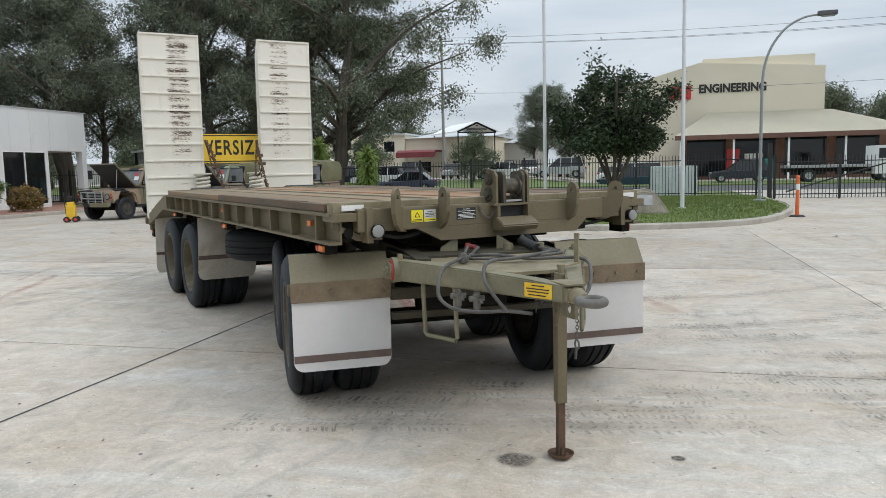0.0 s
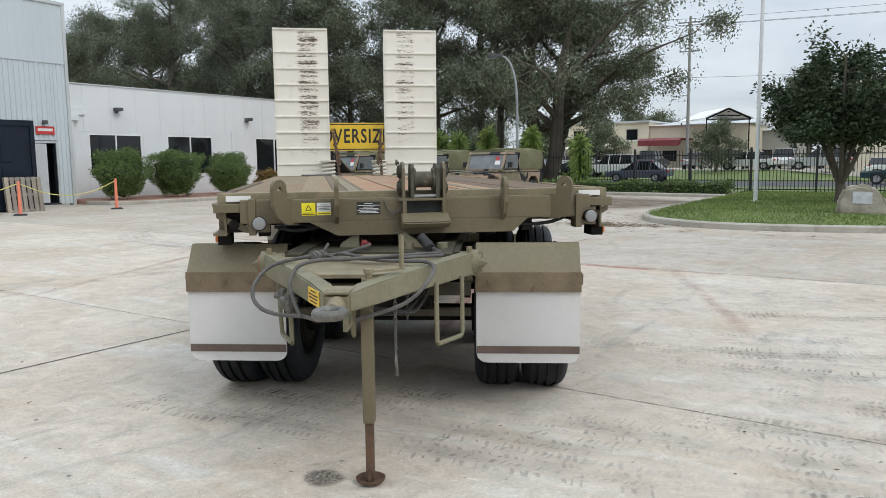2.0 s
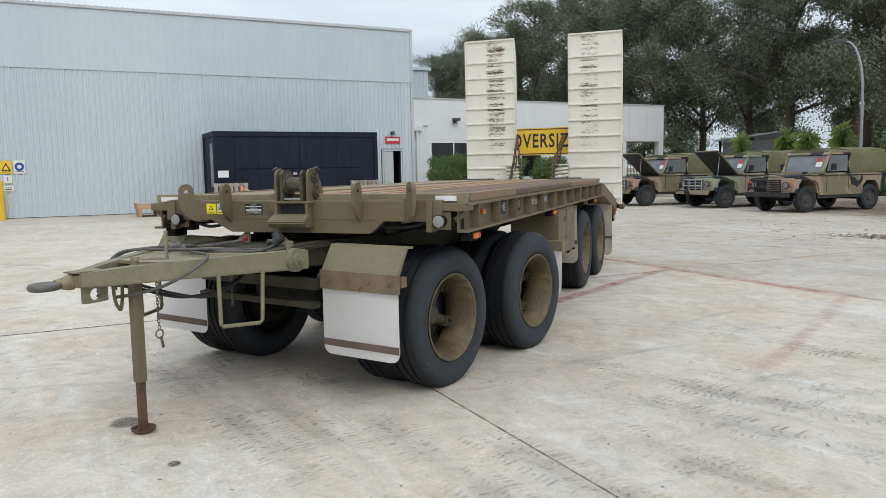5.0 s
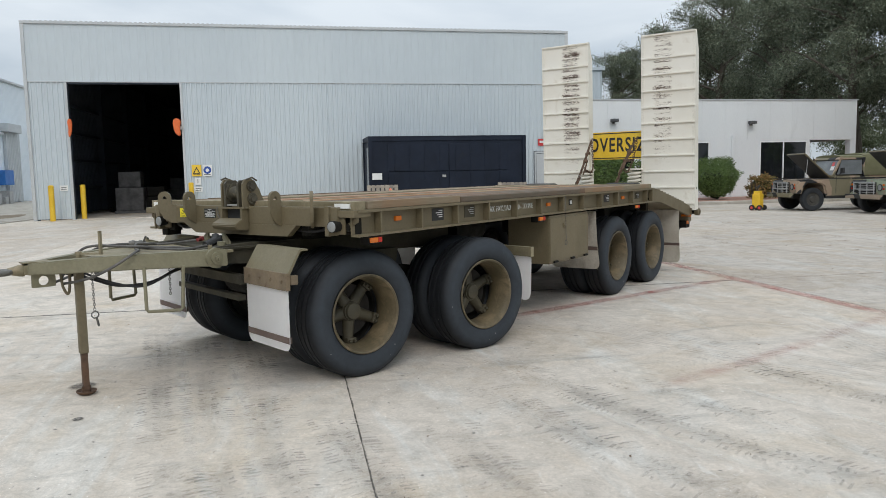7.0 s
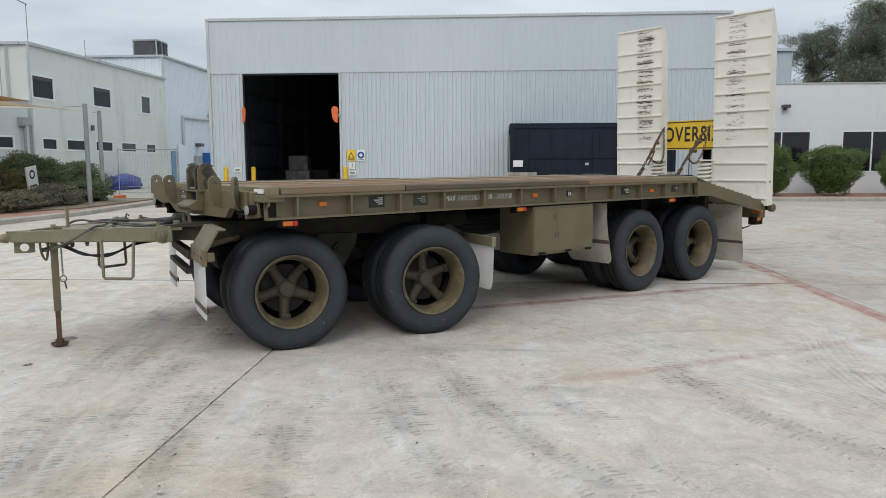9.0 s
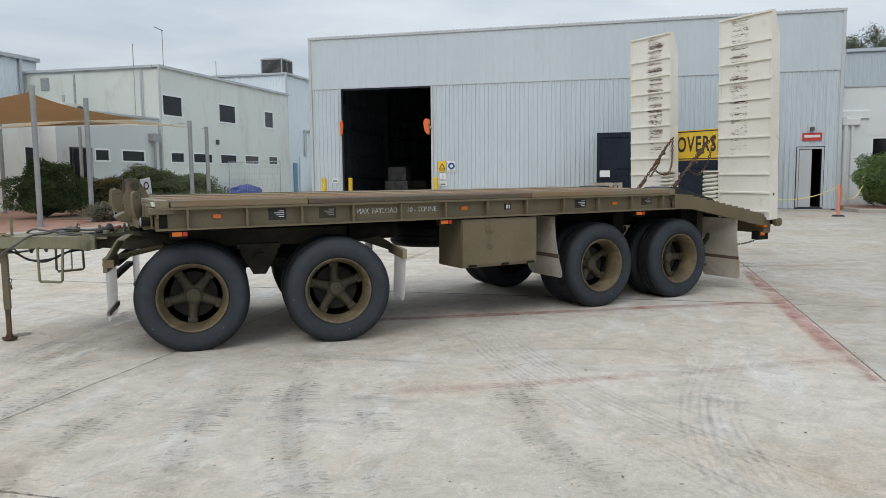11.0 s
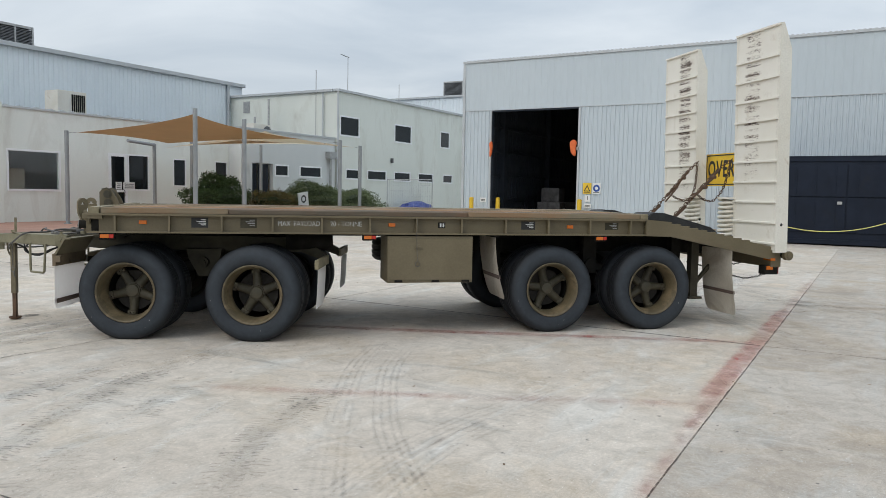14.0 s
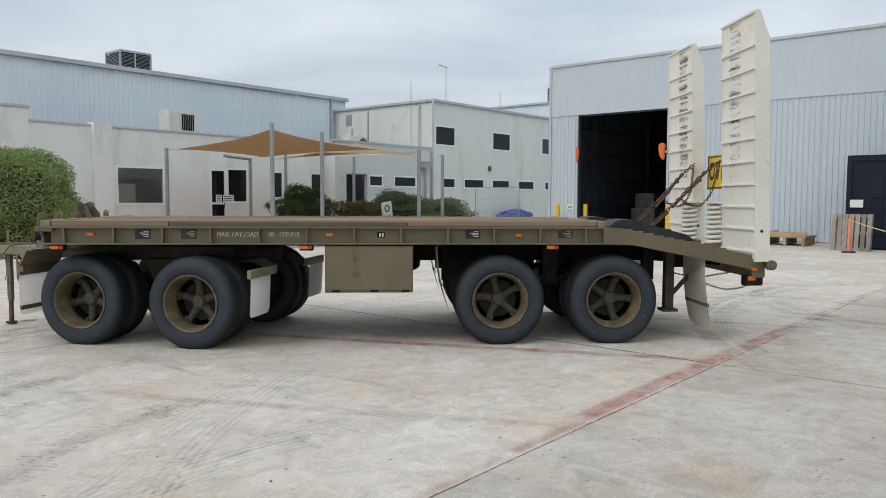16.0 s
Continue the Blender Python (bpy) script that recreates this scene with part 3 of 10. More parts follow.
def box(bm, x0, x1, y0, y1, z0, z1, bevel=0.0, m=None):
    r = bmesh.ops.create_cube(bm, size=1.0)
    vs = r["verts"]
    mat = Matrix.Translation(((x0 + x1) / 2, (y0 + y1) / 2, (z0 + z1) / 2)) @ Matrix.Diagonal((abs(x1 - x0), abs(y1 - y0), abs(z1 - z0), 1))
    bmesh.ops.transform(bm, matrix=mat, verts=vs)
    if bevel:
        es = list({e for v in vs for e in v.link_edges})
        out = bmesh.ops.bevel(bm, geom=es, offset=bevel, segments=2, profile=0.7, affect="EDGES")
        vs = list({v for f in out["faces"] for v in f.verts} | {v for v in vs if v.is_valid})
    if m is not None:
        bmesh.ops.transform(bm, matrix=m, verts=vs)
    return bm


def cyl(bm, p0, p1, r0, r1=None, seg=16, caps=True):
    p0, p1 = Vector(p0), Vector(p1)
    d = p1 - p0
    q = d.to_track_quat("Z", "Y").to_matrix().to_4x4()
    bmesh.ops.create_cone(bm, cap_ends=caps, segments=seg, radius1=r0, radius2=r0 if r1 is None else r1, depth=d.length,
                          matrix=Matrix.Translation((p0 + p1) / 2) @ q)
    return bm


def prism(bm, pts, axis, a, b):
    """A flat outline pulled along an axis: pts are (x, z) for axis y, (y, z) for x, (x, y) for z."""
    def at(p, t):
        return {"y": (p[0], t, p[1]), "x": (t, p[0], p[1]), "z": (p[0], p[1], t)}[axis]
    va, vb = [bm.verts.new(at(p, a)) for p in pts], [bm.verts.new(at(p, b)) for p in pts]
    n = len(pts)
    fs = [bm.faces.new(va), bm.faces.new(vb[::-1])]
    for i in range(n):
        fs.append(bm.faces.new((va[i], vb[i], vb[(i + 1) % n], va[(i + 1) % n])))
    bmesh.ops.recalc_face_normals(bm, faces=fs)
    return bm


def tube(bm, pts, r, seg=8, taper=None, closed=False):
    """A round bar or hose along points."""
    pts = [Vector(p) for p in pts]
    n = len(pts)
    rings = []
    up = Vector((0.3, 0.2, 1)).normalized()
    for i, p in enumerate(pts):
        a = pts[(i - 1) % n] if (closed or i > 0) else p
        b = pts[(i + 1) % n] if (closed or i < n - 1) else p
        d = (b - a).normalized()
        x = d.cross(up)
        if x.length < 1e-3:
            x = d.cross(Vector((1, 0, 0)))
        x.normalize()
        y = d.cross(x)
        rr = r if taper is None else r + (taper - r) * i / max(1, n - 1)
        rings.append([bm.verts.new(p + rr * (math.cos(2 * math.pi * k / seg) * x + math.sin(2 * math.pi * k / seg) * y)) for k in range(seg)])
    for i in range(n if closed else n - 1):
        a, b = rings[i], rings[(i + 1) % n]
        for k in range(seg):
            bm.faces.new((a[k], a[(k + 1) % seg], b[(k + 1) % seg], b[k]))
    if not closed:
        bm.faces.new(rings[0][::-1]); bm.faces.new(rings[-1])
    return bm


def smooth_path(pts, n=8):
    """Points along a soft curve through the given ones."""
    pts = [Vector(p) for p in pts]
    ext = [pts[0] * 2 - pts[1]] + pts + [pts[-1] * 2 - pts[-2]]
    out = []
    for i in range(1, len(ext) - 2):
        p0, p1, p2, p3 = ext[i - 1:i + 3]
        for k in range(n):
            t = k / n
            out.append(0.5 * ((2 * p1) + (p2 - p0) * t + (2 * p0 - 5 * p1 + 4 * p2 - p3) * t * t + (3 * p1 - p0 - 3 * p2 + p3) * t ** 3))
    out.append(pts[-1])
    return out


def lathe(bm, prof, seg=40, axis="y"):
    """A turned body: prof holds (radius, along)."""
    rings = []
    for r, a in prof:
        ring = []
        for k in range(seg):
            c, s = r * math.cos(2 * math.pi * k / seg), r * math.sin(2 * math.pi * k / seg)
            ring.append(bm.verts.new({"y": (c, a, s), "z": (c, s, a), "x": (a, c, s)}[axis]))
        rings.append(ring)
    for a, b in zip(rings, rings[1:]):
        for k in range(seg):
            bm.faces.new((a[k], a[(k + 1) % seg], b[(k + 1) % seg], b[k]))
    bmesh.ops.recalc_face_normals(bm, faces=bm.faces[:])
    return bm


def mesh_from(bm, name, material, smooth=False):
    me = bpy.data.meshes.new(name)
    bm.to_mesh(me)
    bm.free()
    if material:
        me.materials.append(material)
    if smooth:
        me.polygons.foreach_set("use_smooth", [True] * len(me.polygons))
        me.set_sharp_from_angle(angle=radians(38))
    return me


def part(name, bm, material, parent, label="", smooth=False, m=None):
    """Links a bmesh (or a ready mesh) as one mesh object under a thing or a part."""
    me = bm if isinstance(bm, bpy.types.Mesh) else mesh_from(bm, name, material, smooth)
    ob = new(name, me)
    ob.parent = parent
    if m is not None:
        ob.matrix_basis = m
    if label:
        ob["label"] = label
    return ob


def thing(name, label, category, m=None, group="", kind=""):
    ob = new(name)
    ob.empty_display_size = 0.2
    if m is not None:
        ob.matrix_basis = m
    return tagged(ob, label, category, group, kind)


def solid(name, bm, material, label, category, m=None, group="", kind="", smooth=False):
    ob = new(name, mesh_from(bm, name, material, smooth))
    if m is not None:
        ob.matrix_basis = m
    return tagged(ob, label, category, group, kind)


def structure(name, bm, material, label="", category="", smooth=False):
    ob = new(name, mesh_from(bm, name, material, smooth))
    return tagged(ob, label, category, "", "structure")


def text_mesh(words, size, extrude=0.002, align="CENTER", width=1.0, bold=0.0, gap=1.0):
    cu = bpy.data.curves.new("lettering", "FONT")
    cu.body, cu.size, cu.extrude, cu.align_x, cu.align_y = words, size, extrude, align, "CENTER"
    cu.resolution_u = 3
    cu.offset = bold
    cu.space_character = gap
    tmp = bpy.data.objects.new("lettering", cu)
    me = bpy.data.meshes.new_from_object(tmp)
    bpy.data.objects.remove(tmp)
    me.transform(Matrix.Diagonal((width, 1, 1, 1)))
    return me


def lettered(name, words, size, material, parent, m, width=1.0, bold=0.0, gap=1.0):
    me = text_mesh(words, size, width=width, bold=bold, gap=gap)
    me.materials.append(material)
    return part(name, me, None, parent, m=m)


# ---- ground ----
gb = bm_new()
box(gb, -700, 700, -700, 900, -1.0, -0.06)
ground = structure("ground", gb, EARTH, "bare earth and gravel reaching to the horizon", "ground")
yb = bm_new()
box(yb, -29.2, 27.8, -17.3, 34.2, -0.30, -0.012)
yard = structure("yard_floor", yb, JOINT, "pale concrete yard of large slabs with dark joints", "ground")
SX, SY = 6.32, 5.68
sb = bm_new()
box(sb, 0.0026, SX - 0.0026, 0.0026, SY - 0.0026, -0.2, 0.0)
bmesh.ops.bevel(sb, geom=[e for e in sb.edges if all(v.co.z > -0.01 for v in e.verts)], offset=0.003, segments=2, affect="EDGES")
slab_mesh = mesh_from(sb, "concrete_slab", CONCRETE)
old_slab = slab_mesh.copy()
old_slab.materials.clear(); old_slab.materials.append(CONCRETE_OLD)


def kerb_line(name, pts, w, h, label, closed=False):
    """A kerb with a rounded top along plan points."""
    bm = bm_new()
    prof = [(-w / 2, -0.05), (-w / 2, h * 0.75), (-w / 2 + 0.03, h), (w / 2 - 0.03, h), (w / 2, h * 0.8), (w / 2, -0.05)]
    rings = []
    n = len(pts)
    for i, p in enumerate(pts):
        a, b = Vector(pts[max(0, i - 1)]), Vector(pts[min(n - 1, i + 1)])
        d = (b - a).normalized()
        nrm = Vector((-d.y, d.x))
        rings.append([bm.verts.new((p[0] + nrm.x * o, p[1] + nrm.y * o, z)) for o, z in prof])
    for r, s in zip(rings, rings[1:]):
        for k in range(len(prof) - 1):
            bm.faces.new((r[k], r[k + 1], s[k + 1], s[k]))
    bm.faces.new(rings[0]); bm.faces.new(rings[-1][::-1])
    bmesh.ops.recalc_face_normals(bm, faces=bm.faces[:])
    return structure(name, bm, KERB, label, "kerb")


def sheet(name, outline, z, material, label, category, thick=0.2, height=None, cells=0.6):
    """A piece of ground with a given outline; height(x, y) adds to z."""
    bm = bm_new()
    vs = [bm.verts.new((x, y, z)) for x, y in outline]
    f = bm.faces.new(vs)
    if height:
        xs, ys = [p[0] for p in outline], [p[1] for p in outline]
        for ax, lo, hi in ((0, min(xs), max(xs)), (1, min(ys), max(ys))):
            t = lo + cells
            while t < hi:
                co, no = [0, 0, 0], [0, 0, 0]
                co[ax], no[ax] = t, 1
                bmesh.ops.bisect_plane(bm, geom=bm.verts[:] + bm.edges[:] + bm.faces[:], plane_co=co, plane_no=no)
                t += cells
        for v in bm.verts:
            v.co.z = z + height(v.co.x, v.co.y)
    ext = bmesh.ops.extrude_face_region(bm, geom=bm.faces[:])
    low = [v for v in ext["geom"] if isinstance(v, bmesh.types.BMVert)]
    for v in low:
        v.co.z = z - thick
    bmesh.ops.recalc_face_normals(bm, faces=bm.faces[:])
    return structure(name, bm, material, label, category)


# the grass island by the gate: its kerb runs round the near corner
ISL = smooth_path([(5.0, 32.4, 0), (4.95, 28.0, 0), (4.5, 24.4, 0), (3.2, 20.4, 0), (1.2, 18.6, 0), (-1.8, 17.9, 0), (-3.6, 18.6, 0), (-4.6, 20.2, 0), (-4.9, 23.0, 0), (-5.0, 27.0, 0), (-5.2, 31.3, 0)], 6)
ISL = [(p.x, p.y) for p in ISL]


def mound(x, y):
    d = min(math.hypot(x - a, y - b) for a, b in ISL)
    rise = min(1.0, d / 2.2)
    back = max(0.0, min(1.0, (32.5 - y) / 6.0))
    return 0.12 * rise * (0.35 + 0.65 * back)


kerb_line("kerb_island", ISL, 0.22, 0.14, "worn concrete kerb round the grass island")
sheet("ground_island", ISL + [(-5.2, 34.4), (5.0, 34.4)], 0.11, TURF, "mown green grass island behind a kerb", "grass", 0.15, mound)
kerb_line("kerb_rear", [(-24.0, 32.6), (-14.0, 32.5), (-8.0, 31.8), (-5.3, 31.4)], 0.2, 0.14, "concrete kerb before the hedge")
sheet("ground_rear", [(-24.0, 32.7), (-14.0, 32.6), (-8.0, 31.9), (-5.3, 31.5), (-5.2, 35.0), (-12.0, 36.5), (-18.0, 43.8), (-70, 43.8), (-70, 34.5), (-36, 34.5), (-36, 33.1)], 0.06, EARTH, "bare leaf-strewn ground under the trees", "ground", 0.3)
kerb_line("kerb_office", [(-25.6, 17.4), (-24.4, 17.6), (-23.8, 18.6), (-23.7, 24.0), (-23.6, 28.0), (-23.6, 33.0)], 0.2, 0.15, "concrete kerb along the office garden")
sheet("ground_office", [(-25.6, 17.4), (-24.4, 17.6), (-23.8, 18.6), (-23.7, 24.0), (-23.6, 28.0), (-23.6, 33.0), (-34.0, 33.0), (-34.0, 17.4)], 0.16, BRICKPAVE, "brown garden bed and brick path before the office", "ground", 0.2)
kerb_line("kerb_garden", [(-23.6, -12.0), (-23.65, -7.0), (-23.6, -5.7), (-23.2, -5.4), (-22.5, -5.3), (-16.0, -4.7), (-12.0, -5.0), (-9.0, -6.2), (-2.0, -7.5), (20.0, -8.5)], 0.2, 0.14, "concrete kerb along the brick forecourt")
sheet("ground_apron", [(-62.0, -4.7), (-28.4, -4.7), (-23.6, -5.5), (-23.6, -15.8), (-62.0, -15.8)], 0.035, KERB, "pale concrete apron between shed and offices", "ground", 0.2)
sheet("ground_garden", [(-23.6, -5.4), (-22.9, -5.3), (-16.0, -4.7), (-12.0, -5.0), (-9.0, -6.2), (-2.0, -7.5), (20.0, -8.5), (20.0, -24), (-23.6, -24)], 0.13, BRICKPAVE, "red brick forecourt before the cream offices", "ground", 0.2)
sheet("ground_garden_bed", [(-23.45, -5.7), (-22.5, -5.6), (-17.0, -5.3), (-15.2, -6.2), (-15.5, -9.8), (-22.0, -11.5), (-23.45, -11.5)], 0.17, EARTH, "mulched garden bed", "ground", 0.05)
# street beyond the fence
rb = bm_new(); box(rb, -300, 300, 44, 56, -0.2, -0.03)
structure("road", rb, ASPHALT, "grey asphalt street beyond the fence", "road")
vb = bm_new(); box(vb, -300, 300, 34.3, 44, -0.3, 0.0)
structure("ground_verge", vb, TURF, "green roadside verge", "grass")
def bank(ys, zs):
    """Ground over the street, banked up along one half of it."""
    bm = bm_new()
    rows = [[bm.verts.new((x, y, z if x < -5 else lo)) for x in (-300, -9.5, -3.5, 300)] for y, (z, lo) in zip(ys, zs)]
    for r, q in zip(rows, rows[1:]):
        for k in range(3):
            bm.faces.new((r[k], r[k + 1], q[k + 1], q[k]))
    return bm


structure("ground_far_verge", bank((55.98, 56.0, 63.0, 66.05), ((-0.2, -0.2), (0.05, 0.05), (0.55, 0.05), (0.60, 0.05))), TURF, "green verge on the far side of the street", "grass")
cb = bank((66.0, 82.0, 86.0), ((0.62, 0.06), (0.62, 0.06), (0.0, 0.0)))
structure("pavement_carpark", cb, KERB, "pale car park before the far buildings", "ground")
db = bm_new(); box(db, 5.1, 17.0, 34.2, 44.0, -0.2, 0.012)
structure("pavement_driveway", db, KERB, "concrete driveway through the gate", "pavement")


# ---- buildings ----
def wall(bm, axis, c, thick, a0, a1, z0, z1, holes=()):
    """A wall in the plane axis = c, its back at c - thick (thick may be negative), with holes through it."""
    cuts = sorted({a0, a1, *[min(a1, max(a0, v)) for h in holes for v in h[:2]]})
    levels = sorted({z0, z1, *[v for h in holes for v in h[2:]]})
    for s, e in zip(cuts, cuts[1:]):
        mid = (s + e) / 2
        zs = [z0]
        for h in sorted([h for h in holes if h[0] <= mid <= h[1]], key=lambda h: h[2]):
            zs += [h[2], h[3]]
        zs.append(z1)
        spans = [(max(lo, p), min(hi, q)) for lo, hi in zip(zs[::2], zs[1::2]) for p, q in zip(levels, levels[1:])]
        for lo, hi in spans:
            if hi - lo > 1e-4:
                lim = (min(c, c - thick), max(c, c - thick))
                if axis == "x":
                    box(bm, *lim, s, e, lo, hi)
                else:
                    box(bm, s, e, *lim, lo, hi)
    bmesh.ops.remove_doubles(bm, verts=bm.verts[:], dist=1e-4)
    return bm


def ribs(bm, axis, c, sign, a0, a1, z0, z1, pitch=0.2, depth=0.03, flat=0.55):
    """Ribbed sheet cladding standing proud of the plane axis = c."""
    prof = []
    a = a0
    while a < a1 - 1e-6:
        w = min(pitch, a1 - a)
        prof += [(a, 0.0), (a + w * flat, 0.0), (a + w * (flat + 0.1), depth), (a + w * 0.9, depth)]
        a += pitch
    prof.append((a1, 0.0))
    lo, hi = [], []
    for t, d in prof:
        o = c + sign * (0.004 + d)
        p = (o, t) if axis == "x" else (t, o)
        lo.append(bm.verts.new((*p, z0))); hi.append(bm.verts.new((*p, z1)))
    fs = [bm.faces.new((lo[i], lo[i + 1], hi[i + 1], hi[i])) for i in range(len(lo) - 1)]
    for f in fs:
        f.normal_update()
        n = f.normal.x if axis == "x" else f.normal.y
        if n * sign < 0:
            f.normal_flip()
    return bm


def window(name, parent, axis, c, sign, a0, a1, z0, z1, split=(), frame_w=0.05, pane=GLASS, depth=0.08, fmat=None, label=""):
    """A framed window in a hole of a wall; split holds the shares at which uprights stand."""
    w = thing(name, label or "fixed window in a pale metal frame", "window", kind="structure") if parent is None else None
    top = w or parent
    fm = fmat or FRAMEWHITE
    f = bm_new()

    def bx(bm, s, e, lo, hi, d0, d1):
        o0, o1 = sorted((c - sign * d0, c - sign * d1))
        if axis == "x":
            box(bm, o0, o1, s, e, lo, hi)
        else:
            box(bm, s, e, o0, o1, lo, hi)
    bx(f, a0, a1, z1 - frame_w, z1, -0.012, depth)
    bx(f, a0, a1, z0, z0 + frame_w, -0.03, depth)
    bx(f, a0, a0 + frame_w, z0 + frame_w, z1 - frame_w, -0.012, depth)
    bx(f, a1 - frame_w, a1, z0 + frame_w, z1 - frame_w, -0.012, depth)
    edges = [a0 + frame_w]
    for s in split:
        m = a0 + (a1 - a0) * s
        bx(f, m - frame_w / 2, m + frame_w / 2, z0 + frame_w, z1 - frame_w, -0.012, depth)
        edges += [m - frame_w / 2, m + frame_w / 2]
    edges.append(a1 - frame_w)
    part("window_frame", f, fm, top)
    for s, e in zip(edges[::2], edges[1::2]):
        g = bm_new()
        bx(g, s, e, z0 + frame_w, z1 - frame_w, depth * 0.45, depth * 0.55 + 0.004)
        p = part("pane", g, pane, top)
        p.visible_shadow = False
    return w


# grey steel shed with a high open doorway
SHX, SY0, SY1, SH = -26.33, -4.56, 17.28, 7.62
DOOR = (-3.1, 1.06, 0.0, 5.27)
SIDE = (15.86, 16.68, 0.1, 2.36)
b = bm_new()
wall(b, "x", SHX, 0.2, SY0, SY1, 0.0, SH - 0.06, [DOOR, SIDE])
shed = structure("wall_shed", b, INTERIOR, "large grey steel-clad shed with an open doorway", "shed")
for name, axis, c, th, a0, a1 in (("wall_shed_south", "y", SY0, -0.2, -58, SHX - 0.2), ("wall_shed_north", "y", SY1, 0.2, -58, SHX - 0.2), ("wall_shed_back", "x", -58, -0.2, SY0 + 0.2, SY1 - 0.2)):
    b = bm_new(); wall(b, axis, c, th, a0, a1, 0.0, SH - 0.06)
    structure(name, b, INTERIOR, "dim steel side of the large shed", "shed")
b = bm_new()
ribs(b, "x", SHX, 1, SY0, DOOR[0] - 0.08, 0.05, 5.35, 0.19)
ribs(b, "x", SHX, 1, DOOR[1] + 0.08, 6.9, 0.05, 5.35, 0.19)
ribs(b, "x", SHX, 1, 6.9, 11.6, 0.05, 5.34, 0.19)
ribs(b, "x", SHX, 1, 11.6, SIDE[0] - 0.1, 0.05, 5.35, 0.19)
ribs(b, "x", SHX, 1, SIDE[0] - 0.1, SIDE[1] + 0.1, 2.46, 5.35, 0.19)
ribs(b, "x", SHX, 1, SIDE[1] + 0.1, SY1, 0.05, 5.35, 0.19)
ribs(b, "y", SY0, -1, -58, SHX, 0.05, 5.35, 0.19)
ribs(b, "y", SY1, 1, -58, SHX, 0.05, SH, 0.19)
part("cladding", b, CLAD, shed, "grey ribbed steel sheets")
b = bm_new()
ribs(b, "x", SHX + 0.03, 1, SY0, SY1, 5.35, SH - 0.1, 0.30, 0.006, 0.75)
ribs(b, "y", SY0 - 0.03, -1, -58, SHX, 5.35, SH - 0.1, 0.30, 0.012, 0.75)
part("upper_cladding", b, CLAD, shed, "flatter grey sheets above the doorway")
b = bm_new()
box(b, SHX - 0.3, SHX + 0.09, SY0 - 0.06, SY1 + 0.06, SH - 0.10, SH, 0.01)
box(b, -58, SHX - 0.3, SY0 - 0.06, SY0 + 0.3, SH - 0.10, SH)
box(b, SHX + 0.004, SHX + 0.045, SY0, SY1, 5.33, 5.355)
box(b, SHX + 0.004, SHX + 0.07, DOOR[0] - 0.09, DOOR[0], 0.0, 5.32)
box(b, SHX + 0.004, SHX + 0.07, DOOR[1], DOOR[1] + 0.09, 0.0, 5.32)
box(b, SHX + 0.004, SHX + 0.075, SY0 - 0.05, SY0 + 0.07, 0.0, SH - 0.10)
box(b, SHX + 0.004, SHX + 0.075, SY1 - 0.07, SY1 + 0.05, 0.0, SH - 0.10)
part("flashing", b, TRIM, shed, "pale folded steel edge trim")
b = bm_new()
for k in range(120):
    y = SY0 + 0.1 + k * 0.18
    if y < SY1 - 0.1:
        box(b, SHX - 0.25, SHX + 0.05, y, y + 0.09, SH, SH + 0.03)
part("roof_edge", b, TRIM, shed)
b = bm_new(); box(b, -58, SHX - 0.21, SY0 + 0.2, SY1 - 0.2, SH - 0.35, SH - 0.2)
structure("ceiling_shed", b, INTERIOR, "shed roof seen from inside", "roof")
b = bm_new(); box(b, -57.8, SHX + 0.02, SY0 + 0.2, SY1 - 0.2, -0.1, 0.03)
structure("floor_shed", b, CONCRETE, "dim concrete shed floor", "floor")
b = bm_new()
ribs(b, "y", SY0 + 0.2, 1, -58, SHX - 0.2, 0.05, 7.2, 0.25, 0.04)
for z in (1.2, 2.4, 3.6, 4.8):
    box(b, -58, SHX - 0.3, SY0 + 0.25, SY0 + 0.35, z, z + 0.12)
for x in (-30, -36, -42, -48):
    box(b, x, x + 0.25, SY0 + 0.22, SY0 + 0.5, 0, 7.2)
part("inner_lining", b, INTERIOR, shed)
b = bm_new()
box(b, SHX + 0.002, SHX + 0.05, SIDE[0] - 0.07, SIDE[0], 0.1, 2.43)
box(b, SHX + 0.002, SHX + 0.05, SIDE[1], SIDE[1] + 0.07, 0.1, 2.43)
box(b, SHX + 0.002, SHX + 0.05, SIDE[0], SIDE[1], 2.36, 2.43)
part("door_frame", b, TRIM, shed)
b = bm_new(); box(b, SHX - 0.02, SHX + 0.03, SIDE[0] + 0.02, SIDE[0] + 0.46, 0.12, 2.34)
part("door_leaf", b, TRIM, shed, "pale personnel door standing half open")

# taller clad block behind the office
b = bm_new(); box(b, -56, -45, 22.0, 27.0, 0, 8.6)
ribs(b, "x", -45, 1, 22.0, 27.0, 0.1, 8.5, 0.25)
ribs(b, "y", 27.0, 1, -56, -45, 0.1, 8.5, 0.25)
box(b, -56.1, -44.85, 22.0, 27.2, 8.6, 8.78)
structure("wall_rear_block", b, CLAD, "grey clad block standing behind the office", "building")

# white single-storey office with a porch at its end
OX, OY0, OY1, OH = -27.5, 17.30, 33.0, 4.78
W1, W2, OD = (18.72, 21.17, 1.05, 2.81), (22.46, 24.96, 1.05, 2.81), (27.66, 30.24, 0.3, 2.81)
b = bm_new()
wall(b, "x", OX, 0.25, OY0, 30.4, 0.0, OH, [W1, W2, OD])
wall(b, "x", OX, 0.25, 30.4, OY1, 2.85, OH)
wall(b, "y", 30.4, 0.2, -40, OX - 0.25, 0.0, OH)
wall(b, "y", OY1, 0.2, -40, OX - 0.25, 2.85, OH)
wall(b, "x", -40, -0.2, OY0, OY1 - 0.2, 0.0, OH)
